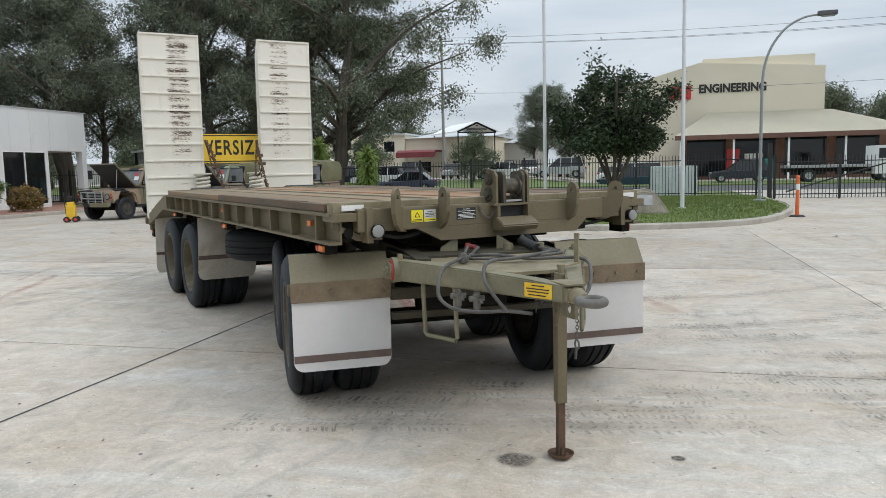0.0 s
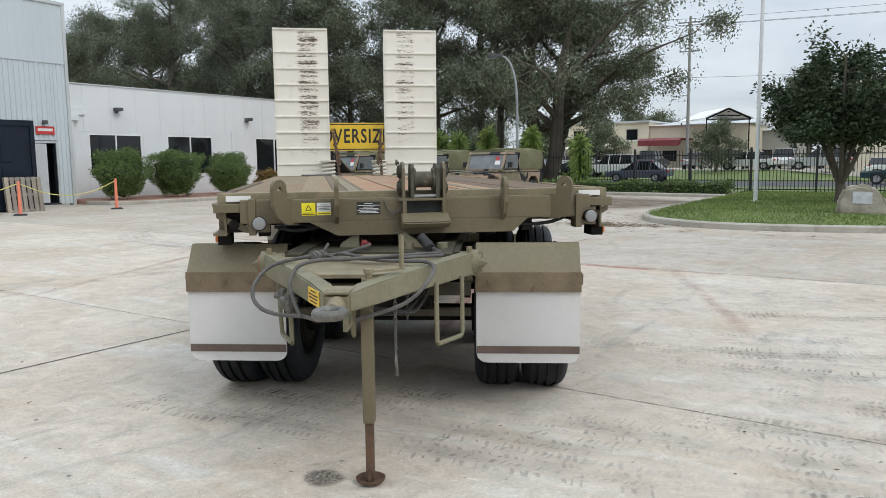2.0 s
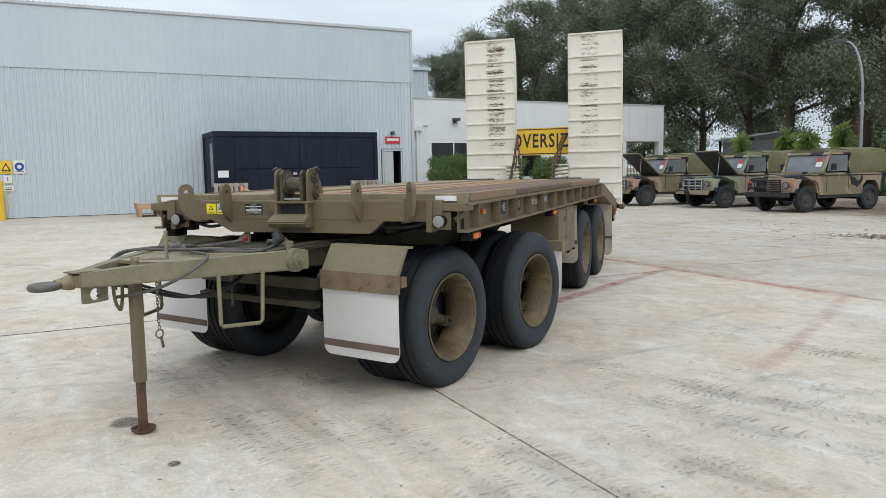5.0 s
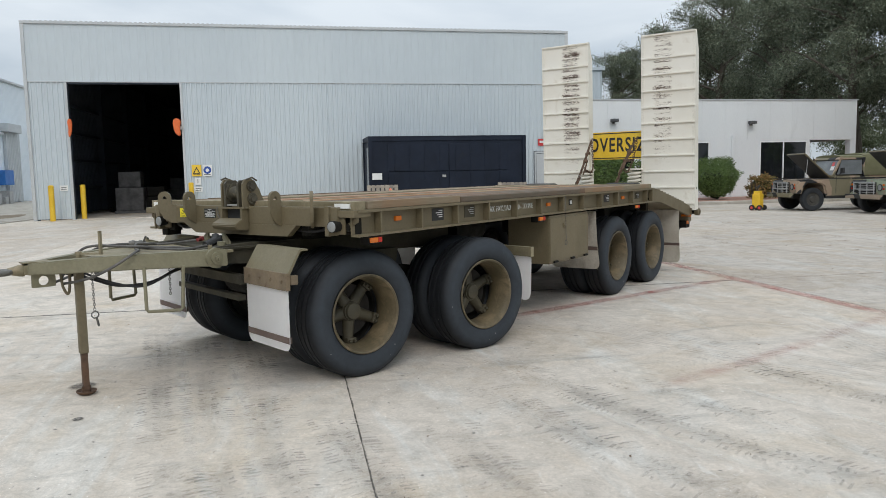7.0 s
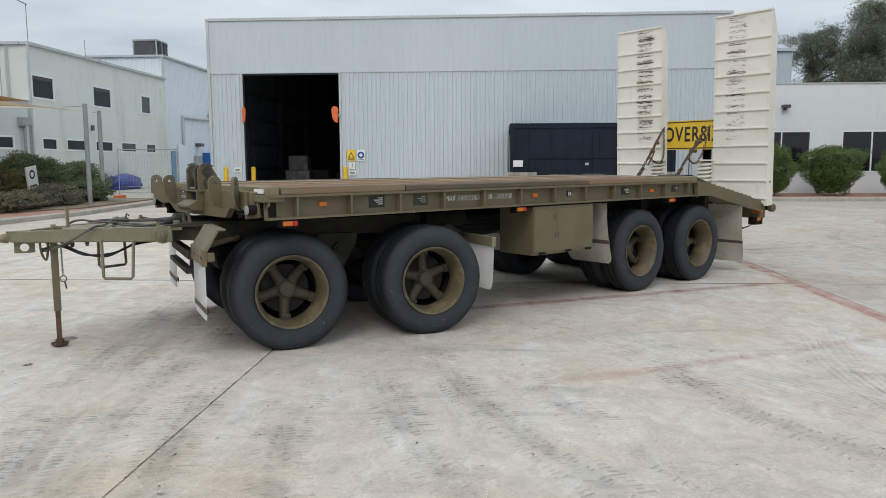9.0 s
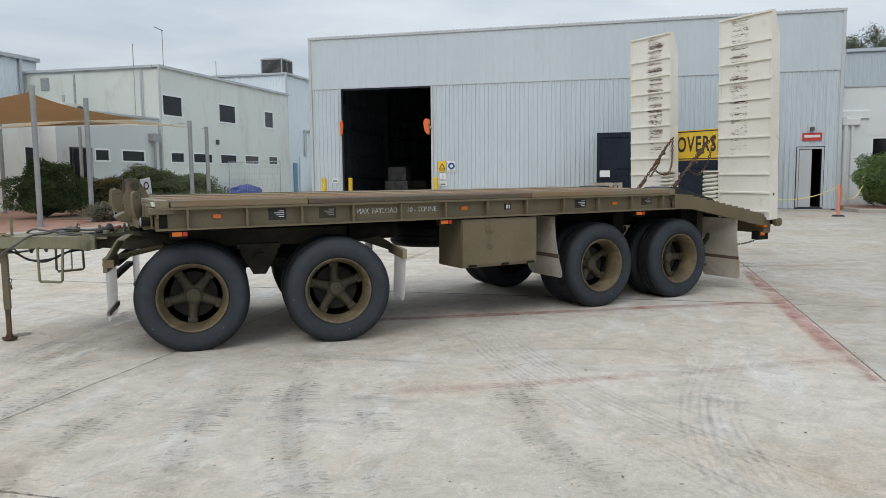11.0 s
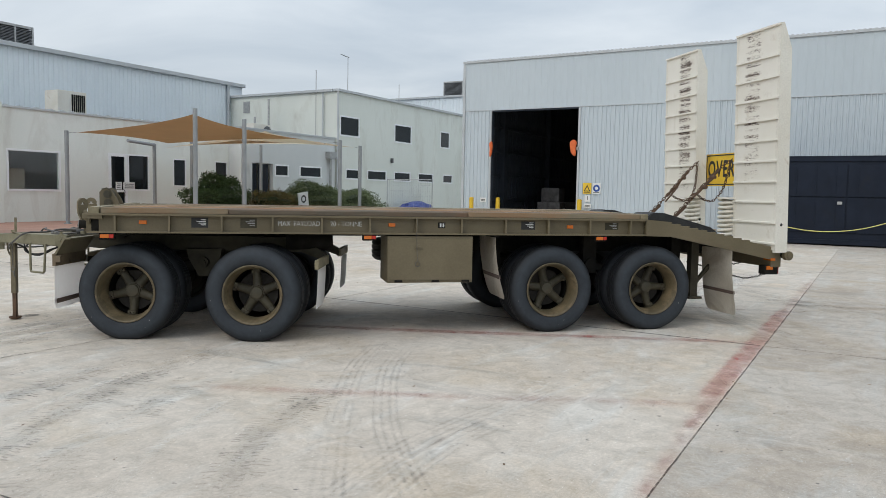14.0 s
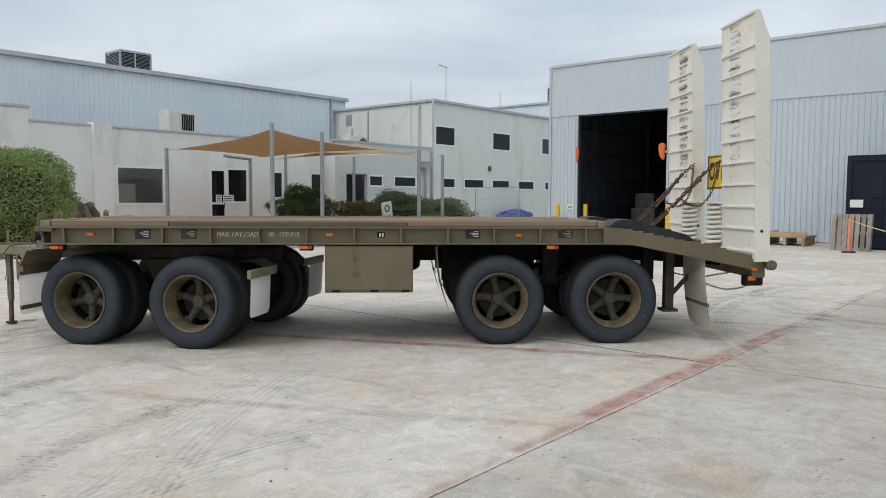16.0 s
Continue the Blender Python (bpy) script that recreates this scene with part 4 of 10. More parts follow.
box(b, OX - 0.35, OX, OY1 - 0.32, OY1, 0.16, 2.85)
office = structure("wall_office", b, OFFICEWHITE, "white rendered single-storey office with a flat roof", "office")
b = bm_new(); box(b, -39.8, OX - 0.25, OY0, OY1 - 0.2, OH - 0.5, OH - 0.3)
structure("ceiling_office", b, INTERIOR, "flat office roof", "roof")
b = bm_new(); box(b, OX - 0.32, OX + 0.05, OY0, OY1 + 0.05, OH, OH + 0.05)
part("coping", b, TRIM, office, "thin metal parapet coping")

def wall_panels(a0, a1, z0, z1):
    """Fibre-cement sheets with open joints between them."""
    k = max(1, round((a1 - a0) / 1.22))
    for i in range(k):
        b = bm_new(); box(b, OX + 0.002, OX + 0.010, a0 + (a1 - a0) * i / k + 0.009, a0 + (a1 - a0) * (i + 1) / k - 0.009, z0 + 0.009, z1 - 0.009)
        part("wall_sheet", b, OFFICEWHITE, office)


wall_panels(OY0 + 0.02, OY1 - 0.02, 2.88, OH - 0.01)
for a0, a1 in ((OY0 + 0.02, W1[0] - 0.06), (W1[1] + 0.06, W2[0] - 0.06), (W2[1] + 0.06, OD[0] - 0.06)):
    wall_panels(a0, a1, 0.2, 2.88)
for w in (W1, W2):
    wall_panels(w[0] - 0.06, w[1] + 0.06, 0.2, w[2] - 0.08)
window("window_1", None, "x", OX, 1, *W1, split=(0.5,), pane=DARKGLASS, label="two-pane dark office window in a white frame")
window("window_2", None, "x", OX, 1, *W2, split=(0.5,), pane=DARKGLASS, label="two-pane dark office window in a white frame")
window("door_1", None, "x", OX, 1, *OD, split=(0.5,), pane=DARKGLASS, label="double glazed office doors with dark panes", fmat=FRAMEWHITE)
b = bm_new()
box(b, OX + 0.003, OX + 0.10, 17.5, 18.6, 3.55, 3.85, 0.02)
cyl(b, (OX + 0.10, 18.0, 0.16), (OX + 0.10, 18.0, 3.4), 0.06)
cyl(b, (OX + 0.10, 17.75, 0.16), (OX + 0.10, 17.75, 3.6), 0.09)
box(b, OX + 0.003, OX + 0.2, 17.6, 18.25, 3.3, 3.55, 0.02)
cyl(b, (OX + 0.06, 26.15, 0.16), (OX + 0.06, 26.15, 3.1), 0.07)
part("downpipe", b, OFFICEWHITE, office, "white downpipe and rain head")
LAMPBODY = surf("dark_lamp_body", (0.06, 0.06, 0.065), (0.1, 0.1, 0.1), 5, 0.5)
for i, (y, z) in enumerate(((20.0, 3.75), (27.1, 3.62))):
    b = bm_new()
    box(b, OX, OX + 0.12, y - 0.06, y + 0.06, z - 0.05, z + 0.08, 0.01)
    box(b, OX + 0.08, OX + 0.34, y - 0.16, y + 0.16, z + 0.02, z + 0.16, 0.03)
    solid("flood_light", b, LAMPBODY, "grey floodlight on the office wall", "light", group="floodlights on the office")
b = bm_new(); box(b, -34.5, -27.8, 30.4, 33.0, 0.12, 0.2)
structure("floor_porch", b, BRICKPAVE, "brick porch floor", "floor")

# cream two-storey block and single-storey wing
CY = -14.9
LOWS = [(-25.87, -24.79), (-28.58, -26.71), (-32.13, -30.78), (-35.05, -32.95), (-37.89, -35.89), (-40.85, -38.87), (-43.6, -42.2)]
UPS = [(-32.12, -30.2), (-37.95, -35.88), (-43.1, -41.74)]
b = bm_new()
wall(b, "y", CY, 0.25, -45.4, -30.0, 0.0, 7.28, [(*w, 2.23, 2.87) for w in LOWS[2:]] + [(*w, 4.74, 5.95) for w in UPS])
wall(b, "x", -30.0, 0.25, -23.5, CY - 0.25, 0.0, 7.28)
wall(b, "x", -45.4, -0.25, -23.5, CY - 0.25, 0.0, 7.28)
hi_b = structure("wall_two_storey", b, RENDER, "cream rendered two-storey office block", "building")
b = bm_new()
wall(b, "y", CY, 0.25, -29.75, -22.4, 0.0, 4.5, [(*w, 2.23, 2.87) for w in LOWS[:2]] + [(-24.67, -23.17, 0.13, 2.88)])
wall(b, "x", -22.4, 0.25, -15.75, CY - 0.25, 0.0, 4.5)
wing = structure("wall_grey_wing", b, GREYRENDER, "grey rendered single-storey link", "building")
b = bm_new()
box(b, -45.3, -30.1, -23.4, -15.2, 7.0, 7.15)
box(b, -29.7, -9.9, -23.4, -16.1, 4.15, 4.3)
structure("ceiling_offices", b, INTERIOR, "flat office roofs", "roof")
b = bm_new()
box(b, -45.5, -29.9, CY - 0.3, CY + 0.14, 7.28, 7.42, 0.01)
box(b, -30.0, -29.86, -23.5, CY - 0.31, 7.28, 7.42, 0.01)
cyl(b, (-29.9, CY + 0.10, 0.13), (-29.9, CY + 0.10, 7.28), 0.06)
cyl(b, (-29.86, CY - 1.0, 4.3), (-29.86, CY - 1.0, 7.2), 0.05)
part("gutter", b, TRIM, hi_b, "pale metal gutter and downpipe")
b = bm_new()
box(b, -29.5, -28.9, CY + 0.004, CY + 0.34, 3.35, 3.75, 0.02)
cyl(b, (-29.2, CY + 0.15, 0.13), (-29.2, CY + 0.15, 3.35), 0.07)
part("rain_head", b, GALV, wing, "grey rain head and pipe")
b = bm_new(); box(b, -29.84, -22.3, CY - 0.3, CY + 0.05, 4.5, 4.6)
part("coping", b, TRIM, wing)
for w in LOWS:
    window("window_3", None, "y", CY, 1, *w, 2.23, 2.87, frame_w=0.08, pane=DARKGLASS, label="low strip window in a pale frame")
for w in UPS:
    window("window_4", None, "y", CY, 1, *w, 4.74, 5.95, frame_w=0.09, pane=DARKGLASS, label="upper storey window in a pale frame")
b = bm_new(); box(b, -30.0, -29.97, -22.35, -21.8, 6.3, 7.0)
part("vent_grille", b, GALV, hi_b, "grey louvre vent")
b = bm_new()
box(b, -35.6, -35.45, CY, CY + 0.16, 3.4, 3.7, 0.03)
solid("wall_lamp", b, LAMPBODY, "dark bulkhead lamp on the cream wall", "light")
b = bm_new(); box(b, -24.55, -24.5, CY - 0.9, CY - 0.25, 0.15, 2.85); box(b, -24.6, -23.2, CY - 1.2, CY - 1.1, 0.13, 2.88)
part("recess", b, INTERIOR, wing)

BY = -15.75
BW, BD, BWD, BW2, BW3, BW0 = (-13.53, -11.4, 1.3, 2.89), (-16.58, -15.66, 0.13, 2.95), (-17.70, -16.60, 1.38, 2.95), (-19.75, -19.0, 1.6, 2.87), (-22.3, -21.5, 1.6, 2.87), (-9.55, -8.5, 0.9, 2.85)
b = bm_new()
wall(b, "y", BY, 0.25, -22.4, -11.16, 0.0, 4.40, [BW, BD, BWD, BW2, BW3])
wall(b, "y", BY, 0.25, -10.44, -7.95, 0.0, 4.40, [BW0])
wall(b, "y", BY + 0.5, 0.75, -7.95, 12.0, 0.0, 4.85, [(-3.0, -1.0, 1.0, 2.6)])
box(b, -11.16, -10.44, BY - 0.25, BY + 0.22, 0.0, 4.55)
low_b = structure("wall_cream_wing", b, LIFTEDRENDER, "cream rendered single-storey office wing", "building")
b = bm_new()
box(b, -22.45, -11.16, BY - 0.3, BY + 0.05, 4.40, 4.47)
box(b, -10.44, -7.95, BY - 0.3, BY + 0.05, 4.40, 4.47)
box(b, -8.0, 12.05, BY - 0.3, BY + 0.56, 4.85, 4.93)
for k in range(22):
    x = -22 + k * 0.52 + 0.1 * math.sin(k * 7.3)
    box(b, x, x + 0.13, BY - 0.2, BY + 0.0, 4.47, 4.51)
part("coping", b, TRIM, low_b, "thin metal parapet coping")
window("window_5", None, "y", BY, 1, *BW, frame_w=0.08, label="wide fixed window with a dim room behind")
window("window_6", None, "y", BY, 1, *BW2, pane=DARKGLASS)
window("window_7", None, "y", BY, 1, *BW3, pane=DARKGLASS)
BLUEGLASS = plain("blue_poster_glass", (0.16, 0.30, 0.42), 0.1)
window("window_8", None, "y", BY, 1, *BW0, pane=BLUEGLASS, label="window with a pale blue blind")
d2 = window("door_2", None, "y", BY, 1, *BD, frame_w=0.13, pane=DARKGLASS, label="white-framed glass entrance door")
window("window_9", None, "y", BY, 1, *BWD, frame_w=0.06, pane=DARKGLASS, label="dark fixed window beside the entrance door")
for x0, x1 in ((-16.92, -16.35), (-16.28, -15.98)):
    b = bm_new(); box(b, x0, x1, BY + 0.016, BY + 0.024, 1.42, 1.74)
    nt = part("notice", b, WHITESTICK, d2, "white notice sheet")
    for k in range(3):
        b = bm_new(); box(b, x0 + 0.06, x1 - 0.06, BY + 0.0245, BY + 0.027, 1.48 + k * 0.08, 1.51 + k * 0.08); part("print_bar", b, INK, nt)
b = bm_new(); box(b, -16.45, -15.79, BY - 0.06, BY + 0.008, 1.30, 1.40)
part("mid_rail", b, FRAMEWHITE, d2)
b = bm_new(); tube(b, [(-16.40, BY + 0.012, 1.12), (-16.40, BY + 0.06, 1.14), (-16.40, BY + 0.06, 1.36), (-16.40, BY + 0.012, 1.38)], 0.014, 6); part("door_handle", b, DARKSTEEL, d2)
b = bm_new(); box(b, -13.2, -12.3, BY - 2.0, BY - 1.9, 1.0, 2.2, 0.02)
solid("wall_panel", b, CREAMSTEEL, "pale notice board inside the dim office", "board")

# long pale clad hall behind
HY = -23.5
b = bm_new()
box(b, -31.0, 30.0, -60, HY, 0, 8.05)
hall = structure("wall_hall", b, CLADPALE, "long pale blue steel-clad hall", "building")
b = bm_new(); ribs(b, "y", HY, 1, -29.95, 30.0, 4.0, 8.05, 0.25, 0.03)
part("cladding", b, CLADPALE, hall, "pale ribbed steel sheets")
b = bm_new()
box(b, -31.1, 30.1, HY - 0.4, HY + 0.22, 8.05, 8.26, 0.02)
for k in range(150):
    box(b, -30.9 + k * 0.4, -30.78 + k * 0.4, HY - 0.4, HY + 0.12, 8.26, 8.285)
cyl(b, (-30.2 + 0.5, HY + 0.12, 4.2), (-30.2 + 0.5, HY + 0.12, 8.1), 0.09)
part("gutter", b, TRIM, hall, "pale gutter with scalloped roof edge")
# pale clad block beyond the two-storey offices
b = bm_new(); box(b, -62, -46.0, -40, -15.3, 0, 8.9)
ribs(b, "y", -15.3, 1, -62, -46.0, 0.1, 8.8, 0.25, 0.03)
ribs(b, "x", -46.0, 1, -40, -15.3, 6.0, 8.8, 0.25, 0.03)
far_h = structure("wall_far_hall", b, CLADPALE, "pale blue clad hall beyond the offices", "building")
b = bm_new(); box(b, -62.1, -45.85, -40.1, -15.12, 8.9, 9.05, 0.02)
cyl(b, (-45.9, -15.2, 0.1), (-45.9, -15.2, 8.9), 0.08)
cyl(b, (-48.9, -15.15, 2.9), (-48.9, -15.15, 5.0), 0.11); cyl(b, (-48.8, -15.15, 4.95), (-54.4, -15.15, 5.05), 0.11)
box(b, -57.0, -54.2, -15.24, -14.7, 5.2, 5.8, 0.03)
part("gutter", b, TRIM, far_h)
b = bm_new(); ribs(b, "y", -15.1, 1, -57.6, -54.7, 0.1, 5.2, 0.32, 0.05); box(b, -57.6, -54.7, -15.24, -15.1, 0.1, 5.2)
part("sliding_door", b, TRIM, far_h, "ribbed grey sliding door")
b = bm_new(); box(b, -49.5, -47.9, -15.25, -15.17, 0.06, 2.95)
part("side_door", b, CLADPALE, far_h, "pale steel side door")
b = bm_new(); box(b, -54.4, -52.7, -15.25, -14.6, 1.34, 2.4, 0.04)
solid("electrical_box", b, surf("blue_box_paint", (0.02, 0.13, 0.42), (0.03, 0.17, 0.50), 3, 0.5), "bright blue cabinet fixed to the hall wall", "cabinet")
b = bm_new(); box(b, -51.9, -51.0, -15.25, -15.0, 0.97, 2.14, 0.02)
solid("switch_panel", b, GALV, "grey switch panel on the hall wall", "switchboard")
b = bm_new(); box(b, -52.0, -51.3, -15.25, -14.8, 2.85, 3.1, 0.04)
solid("wall_lamp", b, LAMPBODY, "dark bulkhead lamp on the hall wall", "light")
for x, w, h in ((-50.2, 0.9, 0.75), (-51.6, 0.6, 0.5), (-52.5, 0.7, 0.9)):
    b = bm_new(); box(b, x - w / 2, x + w / 2, -14.9, -14.2, 0.035, 0.035 + h, 0.03)
    solid("drum_crate", b, GALV, "grey steel crate by the hall wall", "crate", group="crates by the hall wall")
b = bm_new(); box(b, -47.45, -46.8, -15.26, -15.2, 0.06, 2.44)
part("door", b, surf("blue_door_paint", (0.12, 0.25, 0.36), (0.16, 0.30, 0.42), 3, 0.5), far_h, "pale blue steel door")


LOUVRE = surf("grey_louvre_pads", (0.10, 0.105, 0.11), (0.16, 0.165, 0.17), 6, 0.8)


def cooler(m, sx, sy, sz, label):
    """A roof cooler: a cabinet with louvred sides on a base."""
    t = thing("roof_cooler", label, "cooler", m)
    b = bm_new()
    box(b, -sx / 2, sx / 2, -sy / 2, sy / 2, 0.0, 0.12)
    part("base", b, GALV, t)
    b = bm_new(); box(b, -sx / 2, sx / 2, -sy / 2, sy / 2, sz - 0.12, sz, 0.02)
    part("cap", b, GALV, t)
    for x in (-sx / 2, 0, sx / 2 - 0.08):
        for y in (-sy / 2, sy / 2 - 0.08):
            b = bm_new(); box(b, x, x + 0.08, y, y + 0.08, 0.12, sz - 0.12)
            part("corner_post", b, GALV, t)
    b = bm_new()
    k = 0.16
    while k < sz - 0.16:
        box(b, -sx / 2 + 0.03, sx / 2 - 0.03, -sy / 2 + 0.03, sy / 2 - 0.03, k, k + 0.035)
        k += 0.07
    part("louvre", b, LOUVRE, t, "grey louvred pads")
    return t


cooler(pose(-16.75, -24.9, 8.28), 1.75, 1.6, 1.0, "square grey evaporative cooler on the hall roof")
cooler(pose(-47.9, -16.9, 9.05), 1.85, 1.75, 1.25, "square grey evaporative cooler on the far roof")
b = bm_new(); box(b, -17.95, -16.5, -21.5, -20.5, 4.30, 5.95, 0.04)
ac = thing("air_conditioner", "cream boxed air conditioner on the office roof", "air conditioner")
part("casing", b, CREAMSTEEL, ac)
b = bm_new()
for k in range(7):
    box(b, -17.85 + 0.1 * k, -17.79 + 0.1 * k, -20.5, -20.47, 5.0, 5.8)
part("grille", b, DARKSTEEL, ac)
for x, y, z0, z1, nm in ((-34.3, -17.5, 7.15, 10.15, "antenna"), (-28.65, -15.4, 4.5, 8.3, "mast"), (-29.2, -19.5, 4.25, 6.95, "vent_pipe"), (-41.0, -18.0, 7.15, 9.3, "mast"), (-25.9, -17.4, 4.25, 5.5, "vent_pipe")):
    b = bm_new(); cyl(b, (x, y, z0), (x, y, z1), 0.06 if nm == "vent_pipe" else 0.022, seg=8)
    if nm == "antenna":
        cyl(b, (x + 0.75, y, z1 + 0.02), (x - 0.1, y, z1 - 0.05), 0.03, seg=6)
    solid(nm, b, GALV, "grey vent pipe on the office roof" if nm == "vent_pipe" else "thin metal mast on the office roof", "pipe" if nm == "vent_pipe" else "mast")
ac = thing("air_conditioner", "small pale outdoor unit on the link roof", "air conditioner")
b = bm_new(); box(b, -26.2, -24.9, -17.1, -16.5, 4.25, 5.05, 0.03); part("casing", b, CREAMSTEEL, ac)
b = bm_new(); cyl(b, (-25.9, -16.5, 4.68), (-25.9, -16.47, 4.68), 0.28, seg=20); part("fan_grille", b, LOUVRE, ac, "round fan grille")

# far buildings across the street
b = bm_new()
X0, X1, Y0 = -5.0, 17.3, 78.0
prism(b, [(X0, 0), (X1, 0), (X1, 10.5), (X0 + 11.0, 11.3), (X0, 8.3)], "y", Y0, Y0 + 30)
fe = thing("engineering_building", "beige gabled works building with a lower verandah front", "building")
part("hall", b, FARWALL, fe, "plain beige sheet gable")
b = bm_new(); box(b, X0 + 11.5, X1 - 0.7, Y0 + 1, Y0 + 20, 10.5, 11.75)
part("roof_monitor", b, FARWALL, fe)
b = bm_new()
x0, x1 = 4.4, 21.9
vs = [bm_v for bm_v in (b.verts.new((x0 - 1, Y0 - 9, 4.0)), b.verts.new((x1 + 1, Y0 - 9, 4.0)), b.verts.new((x1 - 4, Y0 - 0.1, 6.4)), b.verts.new((x0 + 2.5, Y0 - 0.1, 6.4)))]
b.faces.new(vs)
bmesh.ops.solidify(b, geom=b.faces[:], thickness=0.15)
part("verandah_roof", b, ROOFCREAM, fe, "cream hipped verandah roof")
b = bm_new(); box(b, x0 - 1, x1 + 1, Y0 - 9.1, Y0 - 8.9, 3.6, 4.0)
part("fascia", b, FARBRICK, fe, "dark red fascia")
b = bm_new(); box(b, x0, x1, Y0 - 5, Y0 - 0.05, 0.06, 4.2)
part("front_wall", b, FARBRICK, fe, "brown brick front")
for k in range(4):
    b = bm_new(); box(b, x0 + 0.25 + k * 4.2, x0 + 3.65 + k * 4.2, Y0 - 5.06, Y0 - 5.0, 0.35, 3.7)
    part("window", b, DARKGLASS, fe)
for k in range(5):
    b = bm_new(); box(b, x0 - 0.6 + k * 4.4, x0 - 0.45 + k * 4.4, Y0 - 8.9, Y0 - 8.75, 0.06, 3.7)
    part("post", b, FRAMEWHITE, fe)
lettered("sign_letters", "ENGINEERING", 1.12, INK, fe, pose(9.1, Y0 - 0.06, 8.75, 90, 0, 0), 0.86, 0.045)
b = bm_new(); box(b, 3.1, 5.3, Y0 - 0.08, Y0 - 0.01, 7.85, 9.15)
part("emblem", b, REDPLAIN, fe, "red square emblem")
b = bm_new(); box(b, 8.1, 9.2, Y0 - 5.5, Y0 - 5.1, 0.06, 2.8, 0.03); part("red_cabinet", b, REDPLAIN, fe, "red upright cabinet under the verandah")
b = bm_new(); box(b, 9.65, 10.35, Y0 - 5.3, Y0 - 5.1, 0.06, 2.35); box(b, 10.42, 11.15, Y0 - 5.3, Y0 - 5.1, 0.06, 2.35); part("white_panel", b, FRAMEWHITE, fe)
b = bm_new(); box(b, 11.3, 12.0, Y0 - 5.9, Y0 - 5.1, 0.06, 1.85, 0.03); part("teal_bin", b, plain("teal_plastic", (0.03, 0.36, 0.31), 0.5), fe, "tall teal plastic bin")


DULLRED = surf("dull_red_panel", (0.17, 0.030, 0.035), (0.21, 0.042, 0.045), 0.4, 0.7, bump=0.02, world_space=True)


def far_shed(x0, x1, y0, dep, h, ridge, mat, label):
    t = thing("industrial_building", label, "building")
    b = bm_new(); box(b, x0, x1, y0, y0 + dep, 0, h)
    part("wall", b, mat, t)
    b = bm_new(); prism(b, [(y0 - 0.4, h), (y0 + dep + 0.4, h), (y0 + dep / 2, ridge)], "x", x0 - 0.3, x1 + 0.3)
    part("roof", b, TRIM, t, "pale steel roof")
    k = x0 + 1.5
    while k < x1 - 2:
        b = bm_new(); box(b, k, k + 1.6, y0 - 0.05, y0, 1.2 + 0.1, 2.5)
        part("window", b, DARKGLASS, t)
        k += 4.3
    return t


beige = far_shed(-26.6, -16.0, 86, 24, 5.3, 6.3, FARWALL, "long beige works building with a pale roof")
b = bm_new(); prism(b, [(80.8, 2.95), (80.8, 3.55), (81.6, 3.80), (86.0, 3.80), (86.0, 3.65), (81.6, 3.60)], "x", -26.2, -21.7); part("awning", b, DULLRED, beige, "dull red awning")
# white gabled canopy on posts, its open end turned to the street
cn = thing("roof_canopy", "white gabled steel canopy on thin posts before the works building", "canopy", pose(-18.8, 80.0, 0, 0, 0, 35))
CL, CW, CE, CR = 7.8, 4.6, 5.80, 6.75
b = bm_new(); prism(b, [(-0.3, CE - 0.12), (CW / 2, CR), (CW + 0.3, CE - 0.12), (CW + 0.3, CE - 0.24), (CW / 2, CR - 0.12), (-0.3, CE - 0.24)], "x", 0.0, CL)
bmesh.ops.transform(b, matrix=Matrix(((0, 1, 0, 0), (1, 0, 0, 0), (0, 0, 1, 0), (0, 0, 0, 1))), verts=b.verts[:])
bmesh.ops.recalc_face_normals(b, faces=b.faces[:])
part("roof", b, FRAMEWHITE, cn, "white steel roof")
b = bm_new()
for d in (0.0, 0.5, 1.0):
    zz = CE - 0.28 + (CR - CE) * d * 0.8
    tube(b, [(CW / 2 * d * 0.95, -0.04, zz), (CW - CW / 2 * d * 0.95, -0.04, zz)], 0.07, 6)
for p, q in (((0, CE - 0.2), (CW / 2, CR - 0.16)), ((CW / 2, CR - 0.16), (CW, CE - 0.2))):
    tube(b, [(p[0], -0.04, p[1]), (q[0], -0.04, q[1])], 0.10, 6)
part("truss", b, DARKSTEEL, cn, "dark gable truss")
for x, y in ((0.1, 0.1), (CW - 0.1, 0.1), (0.1, CL - 0.1), (CW - 0.1, CL - 0.1)):
    b = bm_new(); tube(b, [(x, y, 0.0), (x, y, CE - 0.24)], 0.07, 6); part("post", b, DARKSTEEL, cn)
far_shed(-18.0, -12.4, 94, 12, 4.7, 5.5, FARGREY, "low grey works building with a pale roof")
far_shed(-10, 8, 110, 20, 6.5, 8.5, FARGREY, "grey shed with a stepped roof far across the street")
far_shed(-54, -39.5, 84, 14, 2.9, 3.6, FARGREY, "pale low building across the street")
t = thing("pale_house", "pale two-storey house with a low verandah across the street", "house")
b = bm_new(); box(b, -37.5, -26.62, 85.6, 94, 0, 5.75); part("wall", b, FARWALL, t, "pale rendered wall")
b = bm_new(); box(b, -37.8, -26.4, 85.2, 94.4, 5.75, 5.95); part("roof", b, TRIM, t, "flat pale roof edge")
for x, z in ((-35.8, 4.1), (-33.0, 4.1), (-29.2, 4.1), (-28.4, 1.2)):
    b = bm_new(); box(b, x, x + 1.3, 85.53, 85.6, z - 0.3, z + 0.9); w_ = part("window", b, DARKGLASS, t)
    b = bm_new(); box(b, x - 0.1, x + 1.4, 85.48, 85.59, z - 0.44, z - 0.32); part("sill", b, FRAMEWHITE, w_)
